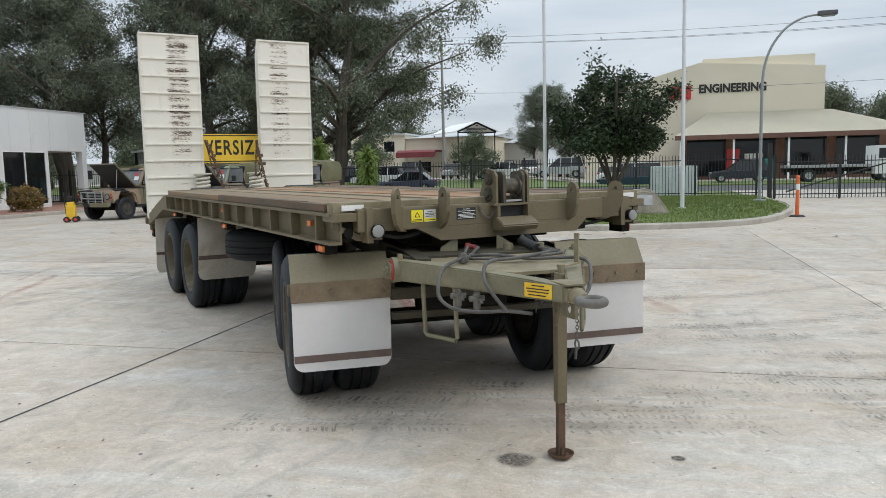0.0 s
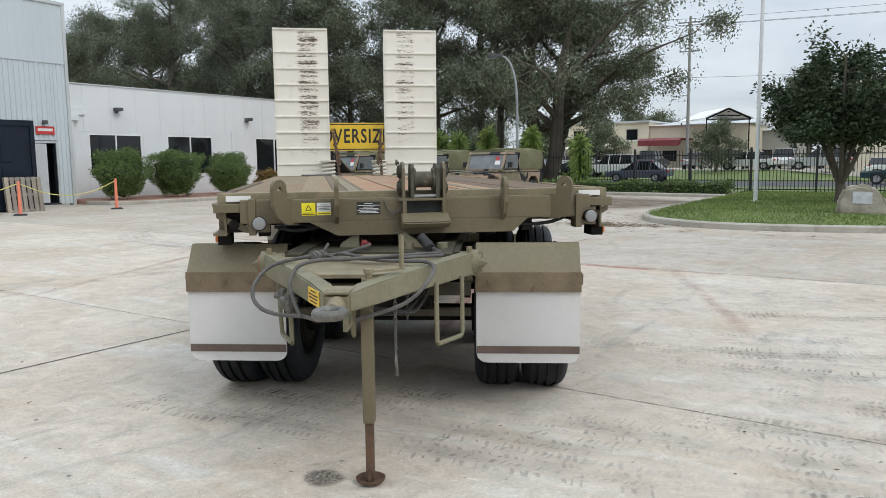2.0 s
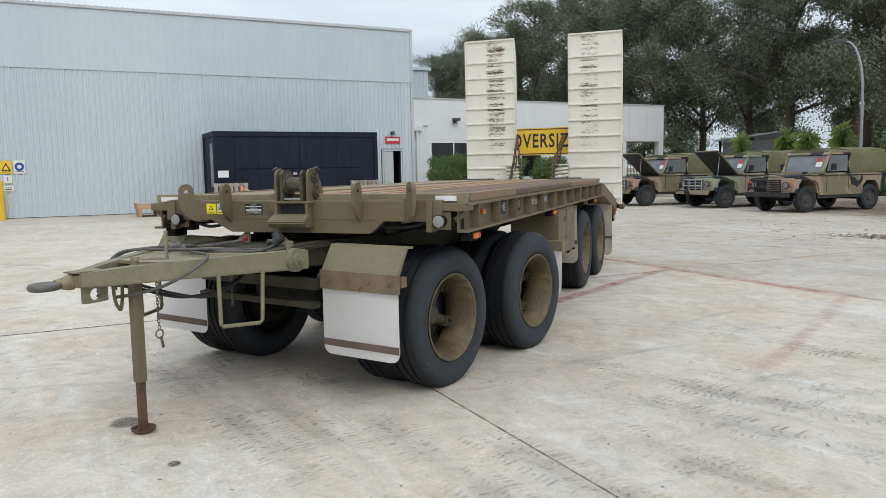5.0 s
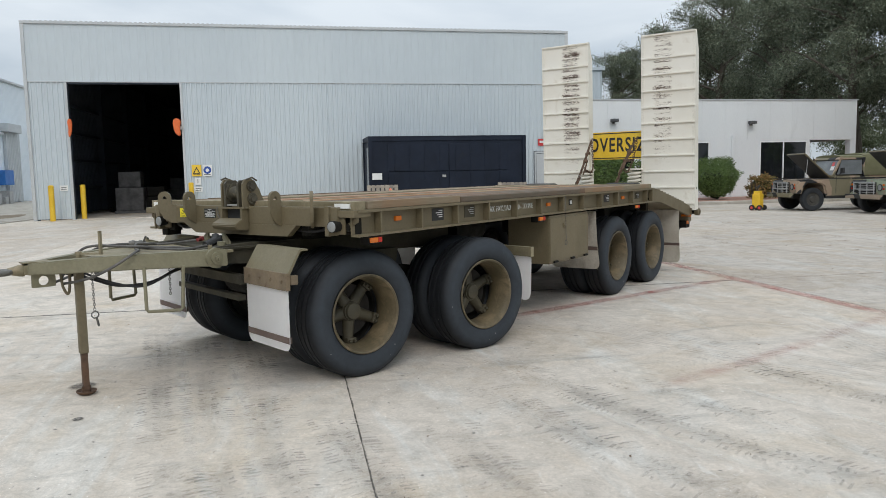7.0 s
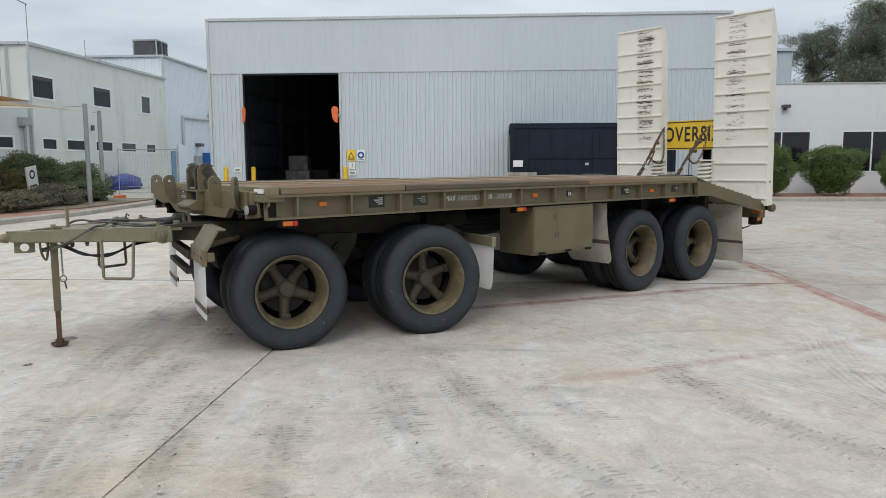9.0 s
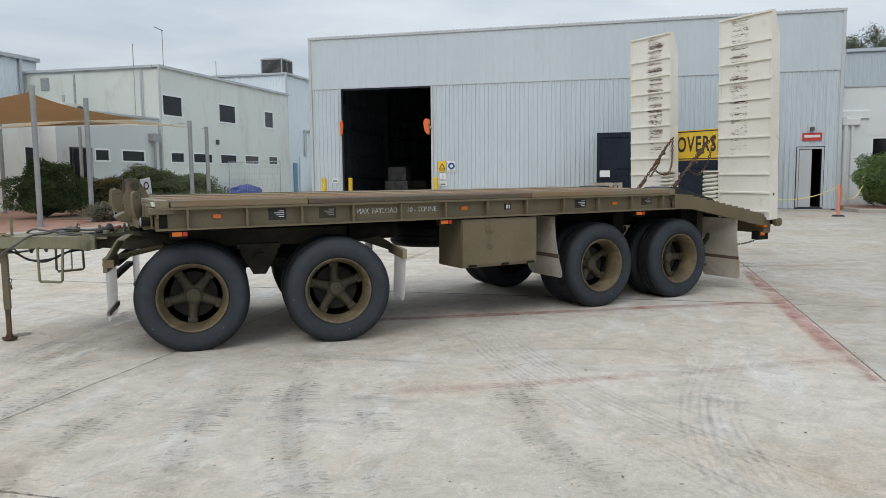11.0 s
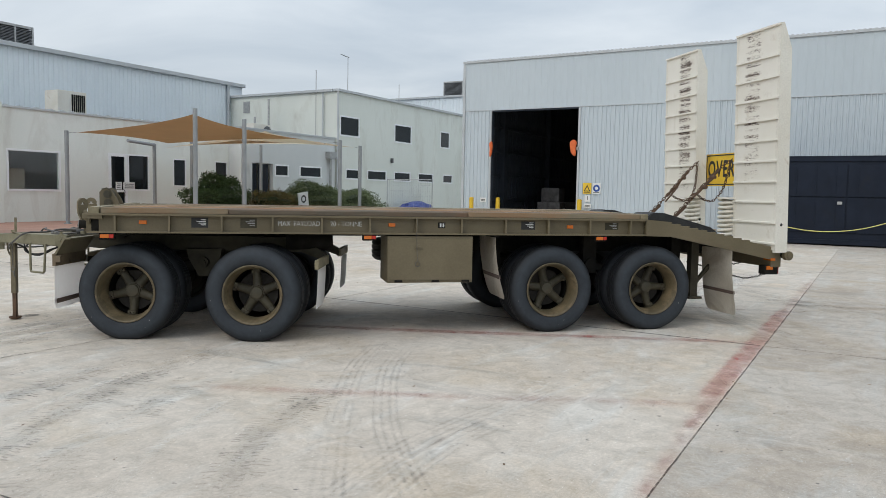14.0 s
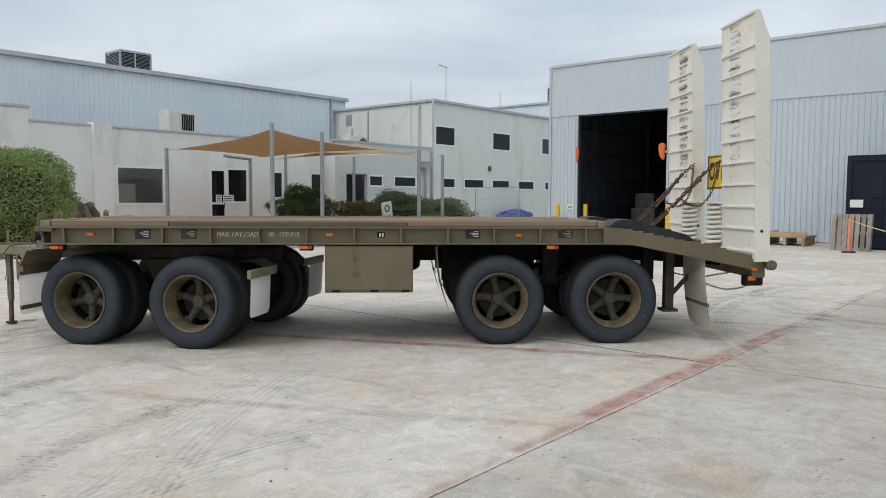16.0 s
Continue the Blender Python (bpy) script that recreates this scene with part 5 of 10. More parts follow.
b = bm_new(); prism(b, [(80.6, 2.75), (85.6, 3.4), (85.6, 3.25), (80.6, 2.6)], "x", -38.2, -29.0); part("verandah_roof", b, ROOFCREAM, t, "pale verandah roof")
for x in (-37.9, -35.0, -32.0, -29.3):
    b = bm_new(); box(b, x, x + 0.14, 80.8, 80.94, 0.0, 2.62); part("verandah_post", b, FRAMEWHITE, t)
far_shed(-80, -52, 88, 18, 3.4, 4.4, FARGREY, "pale grey building across the street")


# ---- the trailer: x forward from the deck's front edge, y from 0 at its left side to -2.45, z up ----
TR = pose(0.054, 5.753, 0.0, 0, 0, -46.5)
trailer = thing("plant_trailer", "olive drab four-axle plant trailer with raised white loading ramps", "trailer", TR)
W = 2.45
DOLLY = pose(-1.2, -1.2, 0.0, 0, 0, -13.5)


def tp(name, bm, material, label="", smooth=False, m=None, parent=None):
    return part(name, bm, material, parent or trailer, label, smooth, m)


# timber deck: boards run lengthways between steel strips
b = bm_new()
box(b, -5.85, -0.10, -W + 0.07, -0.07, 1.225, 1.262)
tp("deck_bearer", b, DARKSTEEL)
rng = random.Random(4)
edges = np.linspace(-W + 0.085, -0.085, 12)
board_b = bm_new()
box(board_b, -5.70, 0.0, 0.002, float(edges[1] - edges[0]) - 0.002, 0.0, 0.062, 0.004)
board_me = mesh_from(board_b, "deck_board", DECKWOOD)
grey_me = board_me.copy()
grey_me.materials.clear(); grey_me.materials.append(DECKGREY)
tan_me = board_me.copy()
tan_me.materials.clear(); tan_me.materials.append(DECKTAN)
for i, y in enumerate(edges[:-1]):
    tp("deck_board", tan_me if i < 4 else grey_me if i > 7 else board_me, None, m=pose(-0.13 + rng.uniform(-0.01, 0.01), y, 1.264 + rng.uniform(-0.004, 0.004), rng.uniform(-0.5, 0.5)))
b = bm_new()
box(b, -0.13, -0.03, -W + 0.03, -0.03, 1.268, 1.334, 0.006)
box(b, -5.93, -5.84, -W + 0.03, -0.03, 1.255, 1.332, 0.006)
for y in (-1.62, -0.83):
    box(b, -5.84, -0.14, y - 0.035, y + 0.035, 1.27, 1.333)
tp("deck_edging", b, OLIVE_WORN, "worn olive steel edging of the deck")
# outer planks, in short lengths that have shifted and split
for y in (-W + 0.053, -0.053):
    x = -5.83
    while x < -0.2:
        L = min(rng.uniform(1.6, 3.0), -0.14 - x)
        b = bm_new(); box(b, x + 0.006, x + L - 0.006, y - 0.032, y + 0.032, 1.2755, 1.322 + rng.uniform(-0.006, 0.010), 0.006)
        tp("edge_plank", b, DECKTAN if rng.random() < 0.35 else DECKGREY, m=pose(0, rng.uniform(-0.006, 0.006), 0))
        x += L
# side channels with their ribs
for side, y, s in (("left", 0.0, 1), ("right", -W, -1)):
    b = bm_new()
    yi = y - s * 0.065
    box(b, -5.90, -0.02, *sorted((yi, y)), 1.255, 1.274)
    box(b, -5.90, -0.02, *sorted((yi, y)), 1.085, 1.102)
    box(b, -5.90, -0.02, *sorted((yi, yi - s * 0.012)), 1.085, 1.274)
    beam = tp("side_beam", b, OLIVE, "olive channel along the deck side")
    rb_ = bm_new(); box(rb_, -0.009, 0.009, *sorted((-s * 0.064, -s * 0.004)), 1.102, 1.255)
    rib_me = mesh_from(rb_, "rib", OLIVE)
    for k in range(12):
        part("rib", rib_me, None, beam, m=pose(-0.272 - 0.4945 * k, y, 0))
    b = bm_new()
    prism(b, [(-5.90, 1.274), (-5.90, 1.085), (-6.22, 1.078), (-7.62, 0.80), (-7.66, 0.84), (-7.66, 0.945)] + [q for k in range(9, -1, -1) for q in ((-6.10 - 0.115 * (k + 1), 1.2465 - 0.02223 * (k + 1)), (-6.10 - 0.115 * (k + 1), 1.2465 - 0.02223 * k))] + [(-6.02, 1.262)], "y", *sorted((y, y - s * 0.05)))
    tp("tail_plate", b, OLIVE, "sloping olive tail plate")
    # marker lights and plates
    for u, z in ((0.52, 1.19), (2.98, 1.185), (4.99, 1.18)):
        b = bm_new(); box(b, -u - 0.035, -u + 0.035, *sorted((yi, yi + s * 0.02)), z - 0.018, z + 0.018, 0.004)
        tp("side_reflector", b, AMBER)
    for u in (0.20, 2.74, 5.35):
        b = bm_new(); box(b, -u - 0.07, -u + 0.07, *sorted((y - s * 0.09, y - s * 0.01)), 1.02, 1.085, 0.006)
        lb = tp("marker_lamp", b, DARKSTEEL)
        b = bm_new(); box(b, -u - 0.02, -u + 0.06, *sorted((y - s * 0.012, y + s * 0.006)), 1.036, 1.072, 0.006)
        part("amber_lens", b, AMBER, lb)
        b = bm_new(); box(b, -u - 0.062, -u - 0.024, *sorted((y - s * 0.012, y + s * 0.006)), 1.036, 1.072, 0.006)
        part("red_lens", b, REDLENS, lb)
    # corner light reflector
    b = bm_new(); box(b, -0.028, -0.014, *sorted((y - s * 0.22, y - s * 0.08)), 1.285, 1.318)
    tp("white_reflector", b, WHITESTICK)

wy = -0.065
for u, mat_, hh in ((1.05, INK, 0.05), (1.52, UNDEROLIVE, 0.05), (4.50, INK, 0.045), (5.5, UNDEROLIVE, 0.04)):
    b = bm_new(); box(b, -u - 0.08, -u + 0.08, wy, wy + 0.004, 1.19 - hh, 1.19 + hh)
    pl = tp("data_plate", b, mat_, "small printed data plate")
    for k in range(4):
        b = bm_new(); box(b, -u - 0.06, -u - 0.06 + 0.05 + 0.02 * (k % 3), wy + 0.004, wy + 0.006, 1.165 + 0.017 * k, 1.172 + 0.017 * k)
        part("print_bar", b, WHITESTICK if mat_ is INK else GALV, pl)
lettered("stencil", "MAX. PAYLOAD", 0.072, WHITEINK, trailer, pose(-2.02, wy + 0.002, 1.187, 90, 0, 180), 0.83)
lettered("stencil", "20 - TONNE", 0.072, WHITEINK, trailer, pose(-2.50, wy + 0.002, 1.187, 90, 0, 180), 0.85)
b = bm_new(); box(b, -3.56, -3.48, wy, wy + 0.004, 1.155, 1.215); tp("number_plate", b, DARKSTEEL)
for k in range(2):
    b = bm_new(); box(b, -3.548 + k * 0.03, -3.530 + k * 0.03, wy + 0.004, wy + 0.006, 1.165, 1.205); tp("number_bar", b, WHITESTICK)

# front cross beam with the lower plate, catch plates and lamps
b = bm_new()
box(b, -0.10, 0.03, -W + 0.16, -0.16, 1.155, 1.295, 0.012)
prism(b, [(-1.90, 1.16), (-0.56, 1.16), (-0.66, 1.075), (-1.73, 1.075)], "x", -0.02, 0.034)
for y in (-2.22, -0.24):
    box(b, -0.05, 0.05, y - 0.02, y + 0.02, 1.09, 1.30, 0.004)
tp("front_beam", b, OLIVE, "olive cross beam at the deck front")
for y, s in ((-2.33, -1), (-0.12, 1)):
    b = bm_new()
    box(b, -0.16, 0.018, y - 0.11, y + 0.11, 1.222, 1.272, 0.005)
    box(b, -0.13, -0.02, *sorted((y - s * 0.09, y - s * 0.075)), 1.10, 1.222)
    prism(b, [(y + s * 0.10, 1.222), (y + s * 0.10, 1.19), (y - s * 0.06, 1.10), (y - s * 0.09, 1.10), (y - s * 0.09, 1.13)], "x", -0.045, -0.03)
    out = tp("corner_outrigger", b, OLIVE, "olive corner outrigger plate")
    b = bm_new(); box(b, -0.12, -0.05, y - 0.05, y + 0.06, 1.10, 1.215, 0.012); cyl(b, (-0.05, y, 1.15), (-0.02, y, 1.15), 0.03, seg=12)
    part("corner_valve", b, DARKSTEEL, out, "dark valve under the corner plate")
horn_out = [(-0.06, 1.30), (-0.06, 1.14), (0.04, 1.15), (0.10, 1.19), (0.135, 1.26), (0.139, 1.345), (0.098, 1.349), (0.085, 1.346), (0.072, 1.349), (0.031, 1.345), (0.028, 1.30)]
# the outer two stand at an angle, splayed towards the corners
for y, turn in ((-2.064, -45), (-1.734, 0), (-0.726, 0), (-0.345, 45)):
    b = bm_new(); prism(b, horn_out, "y", -0.012, 0.012)
    hr = bm_new()
    for k in range(20):
        a0, a1 = [radians(-22 + 224 * j / 20) for j in (k, k + 1)]
        prism(hr, [(0.085 + r * math.cos(a), 1.360 + r * math.sin(a)) for r, a in ((0.013, a0), (0.052, a0), (0.052, a1), (0.013, a1))], "y", -0.012, 0.012)
    tmp = mesh_from(hr, "ring", OLIVE); b.from_mesh(tmp); bpy.data.meshes.remove(tmp)
    bmesh.ops.remove_doubles(b, verts=b.verts[:], dist=0.0005)
    bmesh.ops.transform(b, matrix=Matrix.Translation((0.085, y, 0)) @ Matrix.Rotation(radians(turn), 4, "Z") @ Matrix.Translation((-0.085, 0, 0)), verts=b.verts[:])
    tp("catch_plate", b, OLIVE, "upright rounded catch plate with a hole")
# winch: side plates, drum, an open box under it and a sloped guard
WIN0, WIN1 = -1.345, -1.085
WINCHSTEEL = surf("grimy_winch_paint", (0.048, 0.042, 0.028), (0.085, 0.073, 0.048), 6, 0.6, bump=0.2, stain=(0.14, 0.12, 0.08), stain_scale=9)
cheek = [(-0.15, 1.288), (0.075, 1.288), (0.075, 1.465), (0.05, 1.50), (0.0, 1.508), (-0.045, 1.49), (-0.09, 1.42)]
b = bm_new()
for y in (WIN0 + 0.008, WIN1 - 0.008):
    prism(b, cheek, "y", y - 0.008, y + 0.008)
box(b, -0.15, 0.085, WIN0 - 0.02, WIN1 + 0.02, 1.276, 1.290, 0.003)
winch = tp("winch_bracket", b, OLIVE, "olive chain winch bracket on the front beam")
inner = [(-0.07, 1.29), (0.085, 1.29), (0.085, 1.47), (0.06, 1.495), (-0.02, 1.495), (-0.06, 1.46)]
for y in (WIN0 + 0.060, WIN1 - 0.050):
    b = bm_new(); prism(b, inner, "y", y - 0.010, y + 0.010)
    part("drum_plate", b, WINCHSTEEL, winch)
b = bm_new()
cyl(b, (0.015, WIN0 + 0.07, 1.40), (0.015, WIN1 - 0.06, 1.40), 0.048, seg=24)
for y in (WIN0 + 0.078, WIN1 - 0.068):
    cyl(b, (0.015, y - 0.006, 1.40), (0.015, y + 0.006, 1.40), 0.070, seg=24)
part("winch_drum", b, WINCHSTEEL, winch, "grimy winch drum", smooth=True)
for side, y in ((-1, WIN0), (1, WIN1)):
    for x, z, r in ((-0.005, 1.448, 0.046), (-0.012, 1.352, 0.050)):
        b = bm_new()
        cyl(b, (x, y, z), (x, y + side * 0.014, z), r * 0.9, seg=20); cyl(b, (x, y + side * 0.014, z), (x, y + side * 0.024, z), r * 0.5, seg=14)
        for k in range(6):
            a = k * math.pi / 3
            cyl(b, (x + r * 0.7 * math.cos(a), y + side * 0.012, z + r * 0.7 * math.sin(a)), (x + r * 0.7 * math.cos(a), y + side * 0.020, z + r * 0.7 * math.sin(a)), 0.006, seg=6)
        part("gear", b, WINCHSTEEL, winch, "grimy winch end cap with bolts")
    b = bm_new(); tube(b, [(0.05, y + side * 0.02, 1.50), (0.0, y + side * 0.026, 1.515), (-0.05, y + side * 0.02, 1.49)], 0.007, 6); part("pawl", b, WINCHSTEEL, winch, smooth=True)
b = bm_new(); box(b, 0.06, 0.075, WIN0 + 0.07, WIN1 - 0.06, 1.300, 1.312); part("tie_bar", b, GALV, winch, "bare steel tie bar")
b = bm_new()
box(b, 0.03, 0.09, WIN0, WIN0 + 0.022, 1.195, 1.276); box(b, 0.03, 0.09, WIN1 - 0.022, WIN1, 1.195, 1.276); box(b, 0.03, 0.10, WIN0, WIN1, 1.185, 1.197)
part("winch_box", b, OLIVE, winch, "open box under the winch")
# Black sheet on the beam stands in for the shade inside the open box.
b = bm_new(); box(b, 0.0302, 0.034, WIN0 + 0.022, WIN1 - 0.022, 1.197, 1.275); part("box_back", b, BLACK, winch)
b = bm_new()
prism(b, [(0.035, 1.20), (0.085, 1.205), (0.165, 1.165), (0.17, 1.150), (0.145, 1.118), (0.035, 1.108)], "y", WIN0 - 0.012, WIN1 + 0.012)
bmesh.ops.bevel(b, geom=b.edges[:], offset=0.006, segments=2, affect="EDGES")
part("winch_guard", b, OLIVE, winch, "sloped guard under the winch")
for y in (-2.21, -0.20):
    b = bm_new(); box(b, -0.012, 0.004, y - 0.028, y + 0.088, 1.103, 1.217, 0.004); tp("lamp_plate", b, OLIVE)
    b = bm_new(); cyl(b, (0.0, y + 0.03, 1.16), (0.075, y + 0.03, 1.16), 0.036, 0.042, 18)
    cyl(b, (-0.04, y + 0.03, 1.16), (0.0, y + 0.03, 1.16), 0.03, 0.045, 18)
    lamp = tp("front_lamp", b, DARKSTEEL, smooth=True)
    b = bm_new(); lathe(b, [(0.001, 0.086), (0.02, 0.085), (0.034, 0.081), (0.039, 0.074)], 18, "x")
    bmesh.ops.translate(b, vec=(0, y + 0.03, 1.16), verts=b.verts[:])
    part("lens", b, CLEAR, lamp, "clear round lens", True)
for y in (-2.16, -0.55):
    b = bm_new(); box(b, -0.12, -0.04, y - 0.035, y + 0.035, 1.075, 1.15, 0.008)
    tp("hose_bracket", b, DARKSTEEL)
b = bm_new(); tube(b, smooth_path([(-0.06, -2.1, 1.13), (-0.05, -1.98, 1.105), (-0.05, -1.86, 1.12), (-0.06, -1.75, 1.15)]), 0.012); tp("air_line", b, BLACK, smooth=True)
b = bm_new(); tube(b, smooth_path([(-0.06, -0.7, 1.13), (-0.05, -0.55, 1.11), (-0.05, -0.4, 1.12), (-0.06, -0.3, 1.15)]), 0.012); tp("air_line", b, BLACK, smooth=True)
LABELYELLOW = plain("label_yellow", (0.85, 0.72, 0.02), 0.45)
for y0, mat_, w_ in ((-1.897, LABELYELLOW, 0.088), (-1.808, WHITESTICK, 0.088), (-1.545, INK, 0.148)):
    b = bm_new(); box(b, 0.031, 0.033, y0 - w_ / 2 + 0.004, y0 + w_ / 2 - 0.004, 1.198, 1.272)
    st = tp("sticker", b, mat_, {LABELYELLOW: "yellow warning sticker with a triangle", WHITESTICK: "white and yellow printed sticker", INK: "black printed sticker"}[mat_])
    if mat_ is LABELYELLOW:
        b = bm_new()
        prism(b, [(y0 - 0.020, 1.228), (y0 + 0.020, 1.228), (y0, 1.262)], "x", 0.033, 0.0342)
        part("warning_triangle", b, INK, st)
        b = bm_new()
        prism(b, [(y0 - 0.012, 1.232), (y0 + 0.012, 1.232), (y0, 1.253)], "x", 0.0342, 0.0350)
        part("triangle_face", b, LABELYELLOW, st)
        bars = ((0.036, 1.204), (0.030, 1.212))
    elif mat_ is WHITESTICK:
        b = bm_new(); box(b, 0.033, 0.0338, y0 - 0.043, y0 + 0.043, 1.200, 1.219); part("yellow_foot", b, LABELYELLOW, st)
        bars = ((0.036, 1.207), (0.034, 1.229), (0.028, 1.238), (0.036, 1.247), (0.020, 1.258))
    else:
        bars = ((0.062, 1.206), (0.050, 1.214), (0.066, 1.222), (0.058, 1.230), (0.030, 1.240), (0.064, 1.250), (0.024, 1.262))
    for hw, z in bars:
        b = bm_new(); box(b, 0.0340, 0.0348, y0 - hw, y0 + hw, z, z + 0.0032)
        part("print_bar", b, WHITESTICK if mat_ is INK else INK, st)


def chain(pts, size, n_per=1.0):
    """A chain of links along a path."""
    path = smooth_path(pts, 12)
    bm = bm_new()
    step = size * 1.35
    acc, k = 0.0, 0
    for a, c in zip(path, path[1:]):
        seg = (c - a).length
        while acc <= seg:
            p = a + (c - a) * (acc / max(seg, 1e-6))
            d = (c - a).normalized()
            q = d.to_track_quat("X", "Z").to_matrix()
            tw = Matrix.Rotation(radians(90 * (k % 2) + 20), 3, "X")
            ring = []
            for j in range(10):
                t = 2 * math.pi * j / 10
                lx, ly = size * 0.95 * math.cos(t), size * 0.55 * math.sin(t)
                ring.append(p + q @ (tw @ Vector((lx, ly, 0))))
            tube(bm, ring, size * 0.2, 5, closed=True)
            k += 1
            acc += step
        acc -= seg
    return bm


tp("winch_chain", chain([(0.036, -1.450, 1.275), (0.045, -1.425, 1.222), (0.055, -1.39, 1.203), (0.06, -1.350, 1.235)], 0.011), CHAINSTEEL, "thin sagging chain")

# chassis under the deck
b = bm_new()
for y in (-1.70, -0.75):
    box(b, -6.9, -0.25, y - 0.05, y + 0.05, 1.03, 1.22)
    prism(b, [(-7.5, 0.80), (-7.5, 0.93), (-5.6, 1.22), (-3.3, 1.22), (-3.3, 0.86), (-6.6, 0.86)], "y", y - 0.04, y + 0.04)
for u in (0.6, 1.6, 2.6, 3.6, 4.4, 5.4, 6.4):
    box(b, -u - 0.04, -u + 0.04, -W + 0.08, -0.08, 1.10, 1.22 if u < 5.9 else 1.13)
tp("chassis", b, DARKSTEEL, "chassis rails under the deck, coloured near black for shade")
b = bm_new(); prism(b, [(-5.9, 1.262), (-7.60, 0.935), (-7.60, 0.90), (-5.9, 1.22)], "y", -W + 0.05, -0.05)
tp("tail_deck", b, OLIVE_WORN, "sloping steel tail plate between the sides")
b = bm_new()
box(b, -7.70, -7.56, -W + 0.02, -0.02, 0.72, 0.88, 0.01)
tp("rear_beam", b, OLIVE)
b = bm_new(); cyl(b, (-7.72, -W - 0.02, 0.865), (-7.72, 0.09, 0.865), 0.035)
tp("hinge_pin", b, DARKSTEEL, smooth=True)
for y, s in ((0.06, 1), (-W - 0.0, -1)):
    b = bm_new(); cyl(b, (-7.72, y - 0.03, 0.865), (-7.72, y + 0.035, 0.865), 0.055); cyl(b, (-7.72, y + 0.03, 0.865), (-7.72, y + 0.05, 0.865), 0.03, seg=6)
    tp("hinge_cap", b, OLIVE, smooth=True)
for y in (-0.10, -W + 0.10):
    b = bm_new(); box(b, -7.68, -7.50, y - 0.06, y + 0.06, 0.63, 0.74, 0.008)
    cl = tp("tail_lamp", b, DARKSTEEL)
    b = bm_new(); box(b, -7.60, -7.52, *sorted((y + 0.058, y + 0.072)) if y > -1 else sorted((y - 0.058, y - 0.072)), 0.69, 0.735)
    part("amber_lens", b, AMBER, cl)
    b = bm_new(); box(b, -7.695, -7.675, y - 0.05, y + 0.05, 0.64, 0.73)
    part("red_lens", b, REDLENS, cl)
    b = bm_new(); box(b, -7.60, -7.54, y - 0.03, y + 0.105 if y > -1 else y + 0.03, 0.80, 0.83); part("reflector", b, AMBER, cl)

# ramps
for yc, face in ((-0.338, RAMPLIGHT), (-2.04, RAMPWORN)):
    m = pose(-7.54, yc, 0.90, 0, 1.6, 0)
    b = bm_new()
    w2 = 0.415
    prism(b, [(0.0, 0.03), (0.0, 2.665), (-0.03, 2.665), (-0.03, 0.03)], "y", -w2 + 0.01, w2 - 0.01)
    ramp = tp("ramp", b, face, "white ramp face scraped down to rusty steel", m=m)
    for y in (-w2, w2 - 0.045):
        b = bm_new()
        prism(b, [(0.004, 0.0), (0.004, 2.67), (-0.045, 2.67), (-0.15, 2.38), (-0.16, 0.0)], "y", y, y + 0.045)
        s = part("ramp_side", b, CREAMSTEEL, ramp, "cream painted ramp side")
    # Black rod through the ramp stands in for the shade inside a pin hole.
    b = bm_new(); cyl(b, (-0.07, -w2 - 0.002, 0.33), (-0.07, w2 + 0.002, 0.33), 0.018, seg=10)
    part("pin_hole", b, BLACK, ramp)
    cb_ = bm_new(); box(cb_, -0.002, 0.022, -w2 + 0.005, w2 - 0.005, -0.012, 0.012, 0.004)
    cm = mesh_from(cb_, "cleat", face)
    for k in range(10):
        part("cleat", cm, None, ramp, m=pose(0, 0, 0.105 + 0.245 * k))
    part("cleat", cm, None, ramp, m=pose(0, 0, 2.655))
    b = bm_new()
    for z in (0.4, 1.1, 1.8, 2.4):
        box(b, -0.12, -0.031, -w2 + 0.045, w2 - 0.045, z, z + 0.05)
    part("stiffener", b, CREAMSTEEL, ramp)
# oversize sign
b = bm_new(); box(b, -7.80, -7.785, -1.81, -0.61, 1.70, 2.145)
sg = tp("oversize_sign", b, SIGNYELLOW, "yellow warning sign with black border lettered OVERSIZE")
b = bm_new()
for y0, y1, z0, z1 in ((-1.795, -0.625, 2.115, 2.13), (-1.795, -0.625, 1.715, 1.73), (-1.795, -1.78, 1.73, 2.115), (-0.64, -0.625, 1.73, 2.115)):
    box(b, -7.785, -7.782, y0, y1, z0, z1)
part("border", b, INK, sg)
lettered("letters", "OVERSIZE", 0.315, INK, sg, pose(-7.784, -1.21, 1.925, 90, 0, 90), 0.70, 0.006, 1.16)
# springs, chains and the rubber pad by the ramps
for y in (-0.86, -1.66):
    b = bm_new()
    pts = []
    for k in range(8 * 12 + 1):
        t = k / 12
        pts.append((-7.50 + 0.09 * math.cos(2 * math.pi * t), y + 0.09 * math.sin(2 * math.pi * t), 1.06 + 0.058 * t))
    tube(b, pts, 0.020, 8)
    cyl(b, (-7.50, y, 1.525), (-7.50, y, 1.545), 0.13, seg=20)
    tp("ramp_spring", b, CREAMSTEEL, "cream coil spring", smooth=True)
    b = bm_new(); box(b, -7.62, -7.40, y - 0.10, y + 0.10, 0.96, 1.05, 0.01)
    tp("spring_seat", b, OLIVE)
